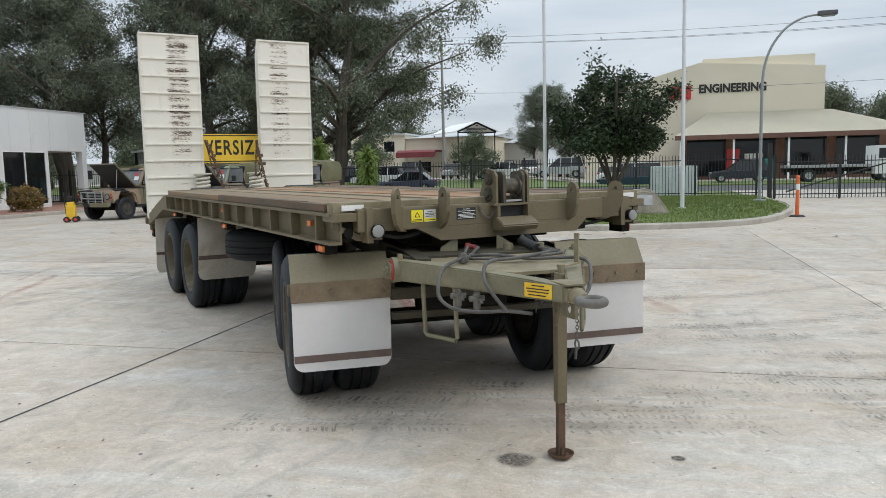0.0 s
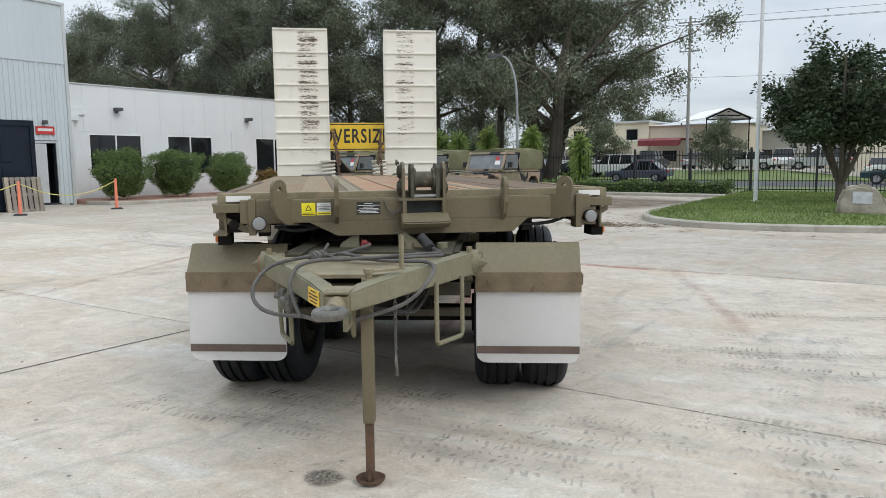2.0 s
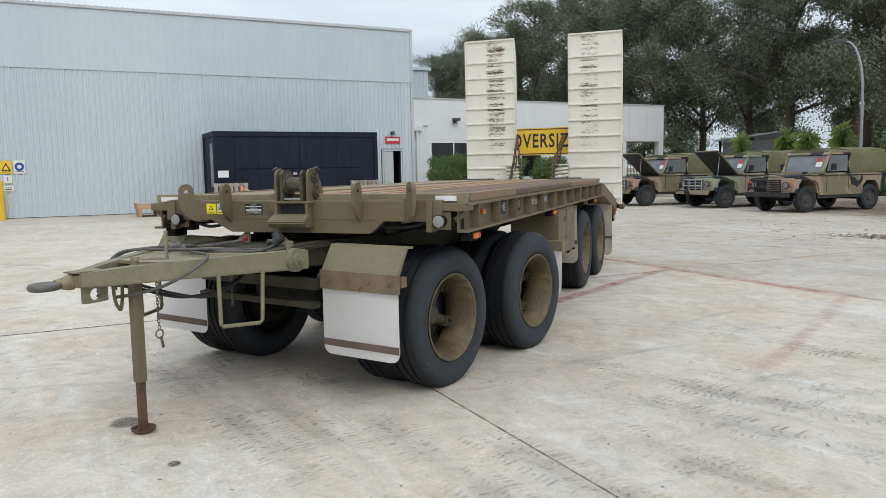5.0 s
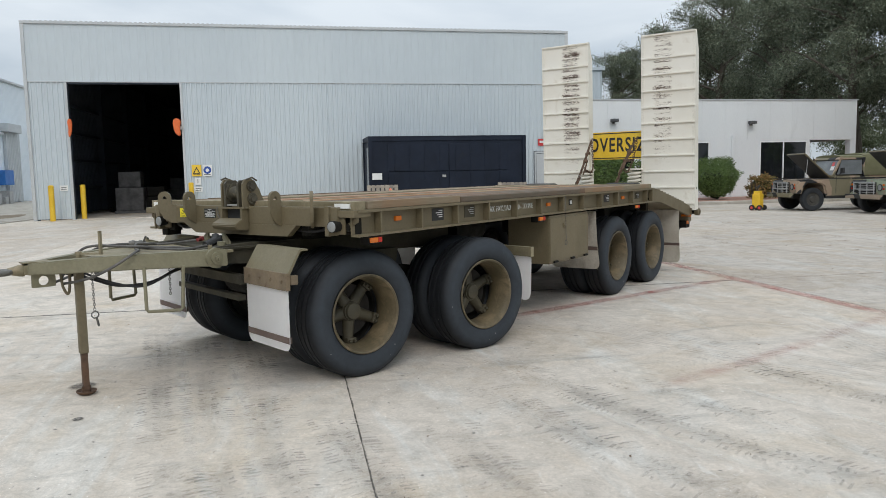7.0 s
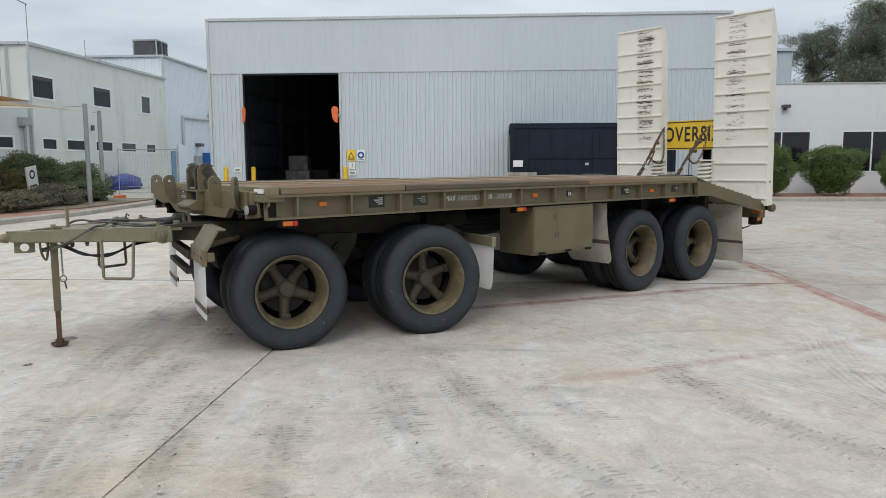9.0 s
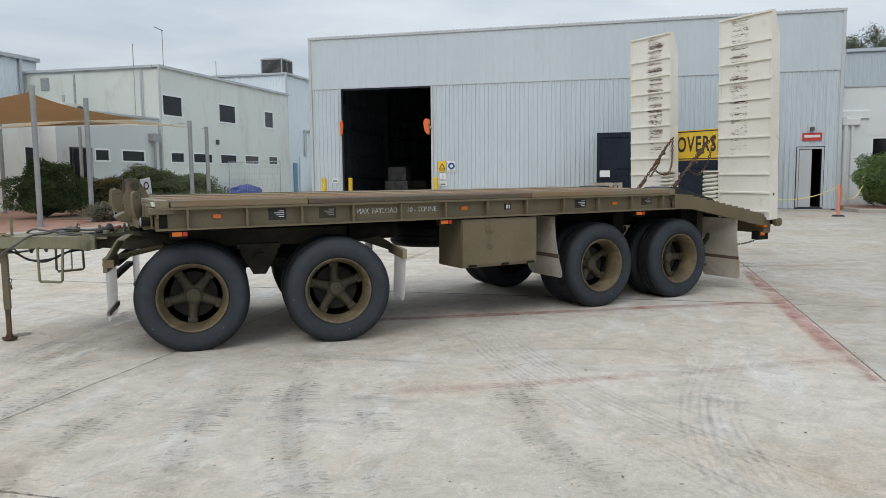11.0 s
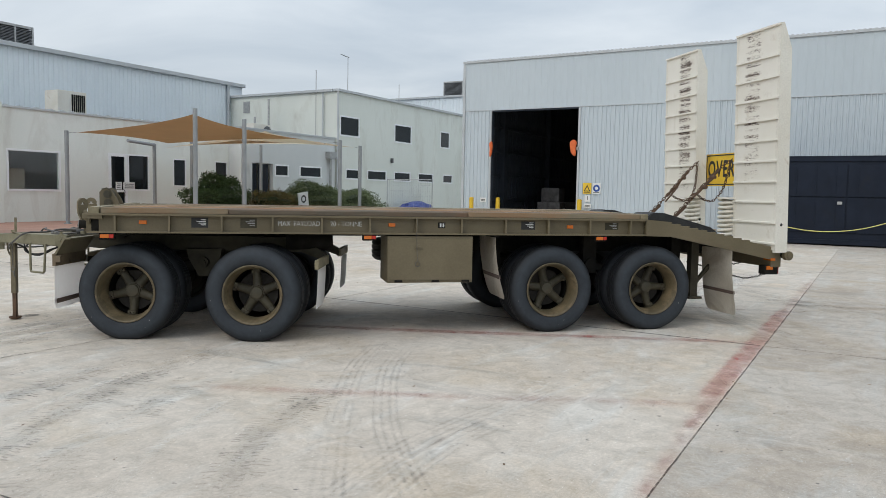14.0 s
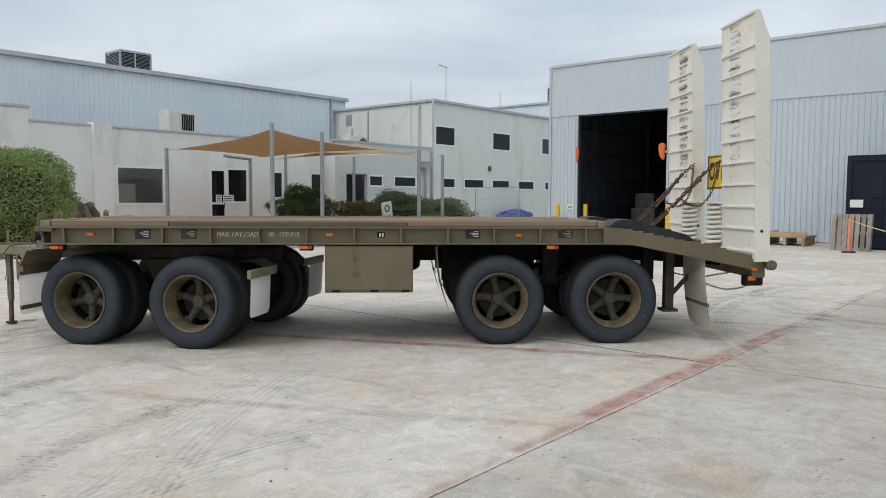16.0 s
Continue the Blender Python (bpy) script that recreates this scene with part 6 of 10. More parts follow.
for y, s in ((-0.82, 1), (-1.58, -1)):
    tp("ramp_chain", chain([(-7.50, y, 2.02), (-7.30, y - 0.03 * s, 1.85), (-7.02, y - 0.05 * s, 1.55), (-6.76, y - 0.06 * s, 1.30), (-6.62, y - 0.06 * s, 1.16)], 0.032), RUST, "rusty load chain")
    tp("ramp_chain", chain([(-7.50, y, 1.98), (-7.44, y - 0.05 * s, 1.66), (-7.32, y - 0.08 * s, 1.50), (-7.16, y - 0.07 * s, 1.52), (-7.05, y - 0.05 * s, 1.60)], 0.026), RUST, "rusty slack chain")
    b = bm_new(); tube(b, [(-7.36, y - 0.02 * s, 1.90), (-7.30, y - 0.03 * s, 1.84), (-7.14, y - 0.04 * s, 1.66), (-7.02, y - 0.045 * s, 1.545)], 0.017, 8); tube(b, [(-7.28, y, 1.80), (-7.12, y - 0.08 * s, 1.62), (-6.98, y - 0.09 * s, 1.47)], 0.012, 7)
    cyl(b, (-7.27, y + 0.02, 1.80), (-7.27, y - 0.07 * s, 1.80), 0.024, seg=10); cyl(b, (-7.15, y + 0.02, 1.67), (-7.15, y - 0.08 * s, 1.67), 0.026, seg=10)
    tp("load_binder", b, RUST, "rusty lever load binder", smooth=True); b = bm_new(); tube(b, [(-6.92, y - 0.06 * s, 1.42), (-6.80, y - 0.06 * s, 1.31), (-6.72, y - 0.05 * s, 1.25)], 0.020, 8)
    tp("binder_hook", b, RUST, "rusty load hook", smooth=True)
for y in (-0.55, -1.85):
    b = bm_new()
    prism(b, [(-6.05, 1.262), (-6.15, 1.34), (-6.30, 1.345), (-6.95, 1.175), (-7.05, 1.10), (-6.6, 1.13)], "y", y - 0.22, y + 0.22)
    bmesh.ops.bevel(b, geom=b.edges[:], offset=0.012, segments=2, affect="EDGES")
    solid("rubber_pad", b, BLACK, "black rubber pad lying on the trailer's sloping tail", "rubber pad", TR, smooth=True)
tp("safety_chain", chain([(-7.62, -0.10, 0.66), (-7.48, -0.18, 0.59), (-7.34, -0.26, 0.57), (-7.18, -0.36, 0.62)], 0.018), DARKSTEEL, "thin hanging safety chain")
tp("safety_chain", chain([(-7.55, -0.6, 0.72), (-7.2, -0.7, 0.66), (-6.9, -0.75, 0.72)], 0.018), DARKSTEEL)
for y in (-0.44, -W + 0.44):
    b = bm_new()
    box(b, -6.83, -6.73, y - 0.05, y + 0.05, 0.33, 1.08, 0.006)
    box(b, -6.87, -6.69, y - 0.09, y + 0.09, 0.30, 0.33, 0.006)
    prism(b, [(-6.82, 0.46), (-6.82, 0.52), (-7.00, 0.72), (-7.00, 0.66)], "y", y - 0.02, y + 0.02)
    tp("stabiliser_leg", b, UNDEROLIVE, "stabiliser leg in olive darkened for shade, with a flat foot")

# tool box
b = bm_new(); box(b, -3.86, -2.93, -0.50, -0.02, 0.572, 1.07, 0.012)
tb = tp("tool_box", b, OLIVE, "olive steel tool box under the deck")
b = bm_new(); box(b, -3.855, -2.935, -0.022, -0.008, 0.60, 1.045, 0.006)
lid = part("tool_box_door", b, OLIVE, tb)
b = bm_new(); box(b, -3.285, -3.235, -0.008, 0.008, 0.945, 0.965, 0.004); box(b, -3.30, -3.22, -0.009, 0.001, 0.935, 0.985)
part("latch", b, OLIVE, lid)
for u in (3.05, 3.45, 3.78):
    b = bm_new(); cyl(b, (-u - 0.04, -0.004, 0.592), (-u + 0.04, -0.004, 0.592), 0.012, seg=8)
    part("hinge", b, DARKSTEEL, lid)
tp("box_chain", chain([(-3.24, 0.012, 1.26), (-3.235, 0.016, 1.10), (-3.24, 0.018, 0.92), (-3.25, 0.016, 0.80)], 0.006), CHAINSTEEL, "thin pin chain")
b = bm_new(); tube(b, [(-3.25 + 0.026 * math.cos(a), 0.014, 0.775 + 0.026 * math.sin(a)) for a in np.linspace(0, 2 * math.pi, 17)[:-1]], 0.004, 6, closed=True); tp("chain_ring", b, CHAINSTEEL, "wire ring at the end of the pin chain", smooth=True)


# wheels
# Olive darkened to put the shade on the recessed spokes into the colour.
HUBPAINT = surf("shade_toned_olive_hub_paint", (0.044, 0.039, 0.024), (0.078, 0.066, 0.040), 5.0, 0.65, bump=0.1, stain=(0.07, 0.05, 0.03), stain_scale=7)


def tyre_mesh():
    bm = bm_new()
    R, h = 0.485, 0.135
    half = [(0.296, h - 0.022), (0.306, h - 0.008), (0.322, h + 0.002), (0.345, h + 0.009), (0.370, h + 0.012), (0.395, h + 0.011), (0.418, h + 0.007), (0.438, h + 0.000), (0.455, h - 0.010), (0.469, h - 0.022), (R - 0.007, h - 0.035), (R, h - 0.050)]
    tread = []
    for y in (0.062, 0.0, -0.062):
        tread += [(R + 0.002, y + 0.010), (R - 0.012, y + 0.007), (R - 0.012, y - 0.007), (R + 0.002, y - 0.010)]
    prof = half + tread + [(r, -y) for r, y in half[::-1]]
    lathe(bm, prof, 84)
    return mesh_from(bm, "tyre", TRUCKRUBBER, True)


def rim_mesh():
    bm = bm_new()
    prof = [(0.298, 0.125), (0.304, 0.132), (0.297, 0.136), (0.285, 0.130), (0.277, 0.112), (0.268, 0.10), (0.262, 0.03), (0.250, 0.0), (0.250, -0.05), (0.262, -0.10), (0.285, -0.128), (0.298, -0.125)]
    lathe(bm, prof, 48)
    return mesh_from(bm, "wheel", RIM, True)


def hub_mesh():
    bm = bm_new()
    cyl(bm, (0, -0.16, 0), (0, -0.04, 0), 0.085, seg=20)
    cyl(bm, (0, -0.04, 0), (0, -0.022, 0), 0.078, 0.074, 20)
    cyl(bm, (0, -0.022, 0), (0, -0.006, 0), 0.068, 0.060, 24)
    cyl(bm, (0, -0.006, 0), (0, 0.002, 0), 0.060, 0.038, 24)
    for k in range(5):
        a = 2 * math.pi * k / 5 + 0.3
        rot = Matrix.Rotation(-a, 4, "Y")
        cyl(bm, rot @ Vector((0.05, -0.085, 0)), rot @ Vector((0.15, -0.085, 0)), 0.054, 0.046, 14)
        cyl(bm, rot @ Vector((0.15, -0.085, 0)), rot @ Vector((0.25, -0.080, 0)), 0.046, 0.042, 14)
        box(bm, 0.208, 0.258, -0.070, -0.022, -0.041, 0.041, 0.008, rot)
        for o in (-0.02, 0.02):
            cyl(bm, rot @ Vector((0.232, -0.024, o)), rot @ Vector((0.232, -0.002, o)), 0.013, seg=6)
    return mesh_from(bm, "hub", HUBPAINT, True)


def drum_mesh():
    bm = bm_new(); cyl(bm, (0, -0.44, 0), (0, -0.12, 0), 0.205, seg=28)
    # Near-black: the shade behind the spokes is put into the drum's colour.
    return mesh_from(bm, "brake_drum", surf("shade_dark_drum", (0.010, 0.008, 0.006), (0.020, 0.016, 0.011), 6, 0.85, bump=0.2), True)


# Added black disc that stands in for the shade inside the inner wheels.
bb_ = bm_new(); cyl(bb_, (0, -0.12, 0), (0, -0.06, 0), 0.255, seg=28); cyl(bb_, (0, -0.17, 0), (0, -0.12, 0), 0.13, seg=20)
SHADEDISC = mesh_from(bb_, "backing_plate", DARKSTEEL, True)
TYRE, RIMM, HUBM, DRUM = tyre_mesh(), rim_mesh(), hub_mesh(), drum_mesh()
# Inner rims: a copy of the rim with the shade there put into its colour.
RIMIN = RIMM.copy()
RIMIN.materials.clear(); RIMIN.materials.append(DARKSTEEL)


def dual(parent_m, x, y_face, z, s, spin):
    """A pair of wheels at one axle end; s is +1 on the left."""
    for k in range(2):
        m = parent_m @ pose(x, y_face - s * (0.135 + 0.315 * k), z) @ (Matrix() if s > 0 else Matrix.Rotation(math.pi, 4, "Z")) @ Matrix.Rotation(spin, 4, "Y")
        w = tp("wheel", RIMM if k == 0 else RIMIN, None, "dusty olive steel wheel rim" if k == 0 else "inner wheel rim coloured near black for shade", m=m)
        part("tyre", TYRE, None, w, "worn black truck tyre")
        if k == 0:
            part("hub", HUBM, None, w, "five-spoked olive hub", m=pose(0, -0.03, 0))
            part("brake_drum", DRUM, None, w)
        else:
            part("backing_plate", SHADEDISC, None, w)


ZW = 0.478
for x, sp in ((-4.797, 0.2), (-6.034, 0.9)):
    dual(Matrix(), x, -0.03, ZW, 1, sp)
    dual(Matrix(), x, -W + 0.03, ZW, -1, sp + 0.4)
    b = bm_new(); cyl(b, (x, -W + 0.5, ZW), (x, -0.5, ZW), 0.06)
    tp("axle", b, DARKSTEEL, smooth=True)
for X, sp in ((0.625, 0.55), (-0.645, 0.05)):
    dual(DOLLY, X, 1.165, 0.476, 1, sp)
    dual(DOLLY, X, -1.165, 0.476, -1, sp + 0.7)
    b = bm_new(); cyl(b, (X, -0.6, 0.476), (X, 0.6, 0.476), 0.06)
    tp("axle", b, DARKSTEEL, smooth=True, m=DOLLY)
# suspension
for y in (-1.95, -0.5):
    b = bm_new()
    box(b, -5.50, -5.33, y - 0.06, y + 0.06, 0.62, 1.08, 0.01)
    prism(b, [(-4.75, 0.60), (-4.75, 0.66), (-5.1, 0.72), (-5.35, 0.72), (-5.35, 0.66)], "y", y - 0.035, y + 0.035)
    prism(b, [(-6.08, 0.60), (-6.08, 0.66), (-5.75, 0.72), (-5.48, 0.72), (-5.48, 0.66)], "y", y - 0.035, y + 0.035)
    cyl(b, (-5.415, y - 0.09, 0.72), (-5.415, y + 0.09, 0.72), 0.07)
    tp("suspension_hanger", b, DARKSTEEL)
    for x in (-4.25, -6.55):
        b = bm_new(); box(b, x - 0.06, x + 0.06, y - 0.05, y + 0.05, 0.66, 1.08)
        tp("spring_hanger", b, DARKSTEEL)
# spare wheel lying flat under the deck
sp = tp("spare_wheel", RIMM, None, "spare wheel slung under the deck", m=pose(-3.5, -1.78, 0.80, 90, 0, 0))
part("tyre", TYRE, None, sp, "worn black truck tyre")
b = bm_new(); box(b, -3.54, -3.46, -1.82, -1.74, 0.7, 1.12); tp("spare_carrier", b, DARKSTEEL)

# mudflaps of the rear axles: thick rubber sheets, curled at the foot


def flap(x, y0, y1, z0, z1, curl, mat_, stripe, label, m=None, t=0.012, fwd=0.0):
    bm = bm_new()
    n = 8
    rows = []
    for f in (0.0, 0.2, 0.4, 0.6, 0.75, 0.86, 0.90, 0.94, 0.97, 0.99, 1.0):
        z = z1 + (z0 - z1) * f
        xx = x + curl * f * f + fwd * f
        g_ = max(0.0, (f - 0.86) / 0.14)
        inset = 0.065 * (1 - math.sqrt(max(0.0, 1 - g_ * g_)))
        rows.append([bm.verts.new((xx, y0 + inset + (y1 - y0 - 2 * inset) * k / 6, z)) for k in range(7)])
    for r, s in zip(rows, rows[1:]):
        for k in range(6):
            bm.faces.new((r[k], r[k + 1], s[k + 1], s[k]))
    bmesh.ops.solidify(bm, geom=bm.faces[:], thickness=t)
    f_ = tp("mudflap", bm, mat_, label, True, m)
    if stripe:
        bm = bm_new()
        zs0, zs1 = stripe
        for side in (1, -1):
            pts = []
            for i in range(3):
                z = zs0 + (zs1 - zs0) * i / 2
                f = (z - z1) / (z0 - z1)
                pts.append((x + curl * f * f + fwd * f + (0.004 if side > 0 else -t - 0.004), z))
            vs = [(bm.verts.new((px, y0 + 0.002, pz)), bm.verts.new((px, y1 - 0.002, pz))) for px, pz in pts]
            for a, c in zip(vs, vs[1:]):
                bm.faces.new((a[0], a[1], c[1], c[0]))
        bmesh.ops.recalc_face_normals(bm, faces=bm.faces[:])
        part("flap_strip", bm, STRIPBROWN, f_, "brown holding strip")
    return f_


STRIPBROWN = surf("brown_strip", (0.11, 0.075, 0.062), (0.15, 0.105, 0.088), 4, 0.7, bump=0.1)
for y0, y1 in ((-0.66, -0.03), (-W + 0.03, -W + 0.66)):
    flap(-4.12, y0, y1, 0.37, 1.07, -0.13, CREAMFLAP, (0.60, 0.645), "dusty cream mudflap before the rear wheels")
    dy = 0.03 if y0 > -1 else -0.03
    flap(-7.02, y0 + dy, y1 + dy, 0.14, 0.93, -0.10, CREAMFLAP, (0.40, 0.44), "dusty cream mudflap behind the rear wheels")
    b = bm_new(); box(b, -4.16, -4.10, y0, y1, 1.06, 1.10); tp("flap_rail", b, DARKSTEEL)

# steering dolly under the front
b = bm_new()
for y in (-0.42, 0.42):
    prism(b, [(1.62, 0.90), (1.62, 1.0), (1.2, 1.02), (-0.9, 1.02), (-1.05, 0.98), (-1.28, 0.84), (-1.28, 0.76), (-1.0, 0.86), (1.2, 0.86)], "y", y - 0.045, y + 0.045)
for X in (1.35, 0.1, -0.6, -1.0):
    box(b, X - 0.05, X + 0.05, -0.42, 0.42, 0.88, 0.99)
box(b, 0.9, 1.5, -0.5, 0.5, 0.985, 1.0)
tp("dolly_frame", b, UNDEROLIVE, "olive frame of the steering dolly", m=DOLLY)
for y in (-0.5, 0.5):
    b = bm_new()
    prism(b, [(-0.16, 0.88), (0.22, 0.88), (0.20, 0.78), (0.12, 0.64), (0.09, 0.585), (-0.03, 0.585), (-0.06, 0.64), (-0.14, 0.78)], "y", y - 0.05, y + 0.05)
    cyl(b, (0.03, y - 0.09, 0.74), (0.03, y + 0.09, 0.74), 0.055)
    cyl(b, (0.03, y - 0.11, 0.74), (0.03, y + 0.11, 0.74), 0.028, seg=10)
    tp("trunnion", b, UNDEROLIVE, "olive trunnion bracket darkened for shade", m=DOLLY)
for y in (-0.5, 0.5):
    for s in (1, -1):
        b = bm_new()
        prism(b, [(0.03 + s * 0.62, 0.58), (0.03 + s * 0.62, 0.65), (0.03 + s * 0.3, 0.72), (0.03 + s * 0.05, 0.75), (0.03 + s * 0.05, 0.66)], "y", y - 0.035, y + 0.035)
        tp("leaf_spring", b, DARKSTEEL, m=DOLLY)
b = bm_new(); cyl(b, (0, 0, 1.02), (0, 0, 1.09), 0.55, seg=40); cyl(b, (0, 0, 1.06), (0, 0, 1.11), 0.50, seg=40)
tp("turntable", b, DARKSTEEL, "dark turntable ring", m=DOLLY)
b = bm_new(); cyl(b, (0, 0, 1.08), (0, 0, 1.20), 0.48, seg=40); tp("turntable_plate", b, DARKSTEEL, m=DOLLY)
# guards and flaps
for s in (1, -1):
    y0, y1 = (0.59, 1.205) if s > 0 else (-1.168, -0.565)
    b = bm_new()
    prism(b, [(1.14, 1.014), (1.205, 1.014), (1.305, 0.856), (1.300, 0.846), (1.285, 0.846), (1.195, 1.002), (1.14, 1.002)], "y", y0, y1)
    gd = tp("mudguard", b, PALEOLIVE, "folded olive mudguard plate", m=DOLLY)
    b = bm_new(); box(b, 1.288, 1.322, y0 - 0.004, y1 + 0.004, 0.735, 0.856, 0.004); box(b, 1.235, 1.287, *((1.185, 1.222) if s > 0 else (-1.186, -1.150)), 0.775, 0.840, 0.003)
    for k in range(4):
        cyl(b, (1.320, y0 + 0.08 + k * 0.16, 0.80), (1.332, y0 + 0.08 + k * 0.16, 0.80), 0.012, seg=8)
    part("mounting_board", b, RUSTBAR, gd, "weathered brown mounting board")
    flap(1.303, y0, y1, 0.305, 0.742, 0.0, WHITE, (0.362, 0.408), "white rubber mudflap with a brown strip", DOLLY)
    b = bm_new(); tube(b, [(1.28, s * 0.55, 0.80), (0.9, s * 0.47, 0.88)], 0.025, 8); tp("guard_stay", b, OLIVE, m=DOLLY)
    y0, y1 = sorted((s * 0.60, s * 1.10))
    b = bm_new(); box(b, -1.30, -1.26, *sorted((s * 0.45, s * 1.12)), 0.74, 0.83, 0.004)
    tp("rear_flap_bar", b, OLIVE_WORN, m=DOLLY)
    flap(-1.29, y0, y1, 0.33, 0.77, 0.02, WHITE, None, "white rear mudflap of the dolly", DOLLY)
# drawbar: A-frame, hinge pins, tow eye, jack leg
BAR = DOLLY @ Matrix.Translation((1.56, 0, 0)) @ Matrix.Rotation(radians(2.35), 4, "Z") @ Matrix.Translation((-1.56, 0, 0))
DRAWPAINT = surf("sun_faded_olive_paint", (0.165, 0.150, 0.092), (0.225, 0.205, 0.132), 3.0, 0.62, bump=0.12, fine=45, stain=(0.30, 0.235, 0.15), stain_at=(0.60, 0.82), stain_scale=5.0)
WORNSTEEL = surf("worn_bare_steel", (0.12, 0.112, 0.098), (0.20, 0.19, 0.172), 8, 0.5, metal=0.4, bump=0.1)


def bar_side(bm, s):
    """One leg of the A-frame: a box section that narrows and droops to the nose."""
    rings = []
    for x, yo, yi, z0, z1 in ((1.49, 0.640, 0.545, 0.880, 1.002), (1.66, 0.560, 0.462, 0.882, 1.000), (2.16, 0.302, 0.205, 0.884, 0.990), (2.46, 0.147, 0.052, 0.880, 0.975), (2.650, 0.055, 0.004, 0.884, 0.962)):
        rings.append([bm.verts.new((x, s * y, z)) for y, z in ((yo, z0), (yo, z1), (yi, z1), (yi, z0))])
    for a, c in zip(rings, rings[1:]):
        for k in range(4):
            bm.faces.new((a[k], a[(k + 1) % 4], c[(k + 1) % 4], c[k]))
    bm.faces.new(rings[0]); bm.faces.new(rings[-1][::-1])


db_ = bm_new()
for s in (1, -1):
    bar_side(db_, s)
bmesh.ops.recalc_face_normals(db_, faces=db_.faces[:])
bmesh.ops.bevel(db_, geom=[e for e in db_.edges if e.is_manifold and e.calc_face_angle(0) > 0.6], offset=0.007, segments=2, affect="EDGES")
drawbar = tp("drawbar", db_, DRAWPAINT, "sun-faded olive A-frame drawbar", m=BAR)
b = bm_new()
prism(b, [(1.40, -0.555), (1.50, -0.545), (2.27, -0.150), (2.27, 0.150), (1.50, 0.545), (1.40, 0.555)], "z", 0.968, 0.986)
part("top_plate", b, OLIVE_WORN, drawbar, "worn tan-olive cover plate")
b = bm_new()
box(b, 2.50, 2.672, -0.048, 0.048, 0.888, 0.954, 0.008)
prism(b, [(2.50, -0.062), (2.675, -0.050), (2.675, 0.050), (2.50, 0.062)], "z", 0.964, 0.972)
part("nose_plate", b, OLIVE_WORN, drawbar, "worn nose plate behind the tow eye")
for s in (1, -1):
    b = bm_new()
    cyl(b, (1.56, s * 0.560, 0.942), (1.56, s * 0.606, 0.942), 0.074, seg=24)
    cyl(b, (1.56, s * 0.606, 0.942), (1.56, s * 0.626, 0.942), 0.046, seg=18)
    cyl(b, (1.56, s * 0.626, 0.942), (1.56, s * 0.644, 0.942), 0.024, seg=6)
    cyl(b, (1.56, s * 0.644, 0.942), (1.56, s * 0.660, 0.942), 0.012, seg=8)
    part("hinge_pin", b, DRAWPAINT, drawbar, smooth=True)
    b = bm_new(); cyl(b, (1.585, s * 0.56, 0.99), (1.585, s * 0.56, 1.035), 0.016, seg=8); part("grease_nipple", b, OLIVE_WORN, drawbar)
b = bm_new(); cyl(b, (1.56, -0.607, 0.942), (1.56, -0.613, 0.942), 0.060, seg=18); part("grease_mark", b, REDPLAIN, drawbar, "red washer")
b = bm_new()
ring = [(2.812 + 0.064 * math.cos(t), 0.054 * math.sin(t), 0.913) for t in np.linspace(0, 2 * math.pi, 33)[:-1]]
tube(b, ring, 0.021, 12, closed=True)
part("tow_eye", b, WORNSTEEL, drawbar, "worn steel tow eye", True)
b = bm_new(); lathe(b, [(0.001, 2.660), (0.042, 2.661), (0.040, 2.69), (0.031, 2.720), (0.024, 2.755), (0.001, 2.760)], 18, "x"); bmesh.ops.translate(b, vec=(0, 0, 0.917), verts=b.verts[:])
part("eye_shank", b, OLIVE_WORN, drawbar, "tapered shank of the tow eye", True)


def plate_hole(bm, x0, x1, z0, z1, cx, cz, r, y0, y1, seg=24):
    """An upright plate with a round hole through it."""
    rings = []
    for y in (y0, y1):
        inn, out = [], []
        for k in range(seg):
            a = 2 * math.pi * k / seg
            c, d = math.cos(a), math.sin(a)
            inn.append(bm.verts.new((cx + r * c, y, cz + r * d)))
            t = min(((x1 if c > 0 else x0) - cx) / c if abs(c) > 1e-6 else 9, ((z1 if d > 0 else z0) - cz) / d if abs(d) > 1e-6 else 9)
            out.append(bm.verts.new((cx + t * c, y, cz + t * d)))
        rings += [inn, out]
    ia, oa, ib, ob_ = rings
    for k in range(seg):
        j = (k + 1) % seg
        for q in ((ia[k], ia[j], oa[j], oa[k]), (ib[k], ob_[k], ob_[j], ib[j]), (ia[k], ib[k], ib[j], ia[j]), (oa[k], oa[j], ob_[j], ob_[k])):
            bm.faces.new(q)
    bmesh.ops.recalc_face_normals(bm, faces=bm.faces[:])


b = bm_new(); plate_hole(b, 2.475, 2.625, 0.792, 0.890, 2.55, 0.838, 0.033, 0.018, 0.036)
part("pin_lug", b, DRAWPAINT, drawbar, "lug plate with a pin hole")
b = bm_new(); tube(b, smooth_path([(2.44, 0.03, 0.885), (2.43, 0.03, 0.78), (2.40, 0.03, 0.725), (2.385, 0.03, 0.79), (2.38, 0.03, 0.885)], 5), 0.010, 7); part("lug_loop", b, OLIVE, drawbar, smooth=True)
b = bm_new(); box(b, 2.307, 2.363, 0.088, 0.142, 0.30, 0.90, 0.006); leg = tp("jack_leg", b, OLIVE, "olive jack leg", m=DOLLY)
b = bm_new(); lathe(b, [(0.0, 0.008), (0.052, 0.008), (0.066, 0.020), (0.070, 0.030), (0.064, 0.030), (0.050, 0.016), (0.0, 0.016)], 24, "z"); bmesh.ops.translate(b, vec=(2.335, 0.115, 0.0), verts=b.verts[:]); box(b, 2.315, 2.355, 0.097, 0.133, 0.016, 0.30); box(b, 2.305, 2.365, 0.108, 0.122, 0.016, 0.062, 0.003)
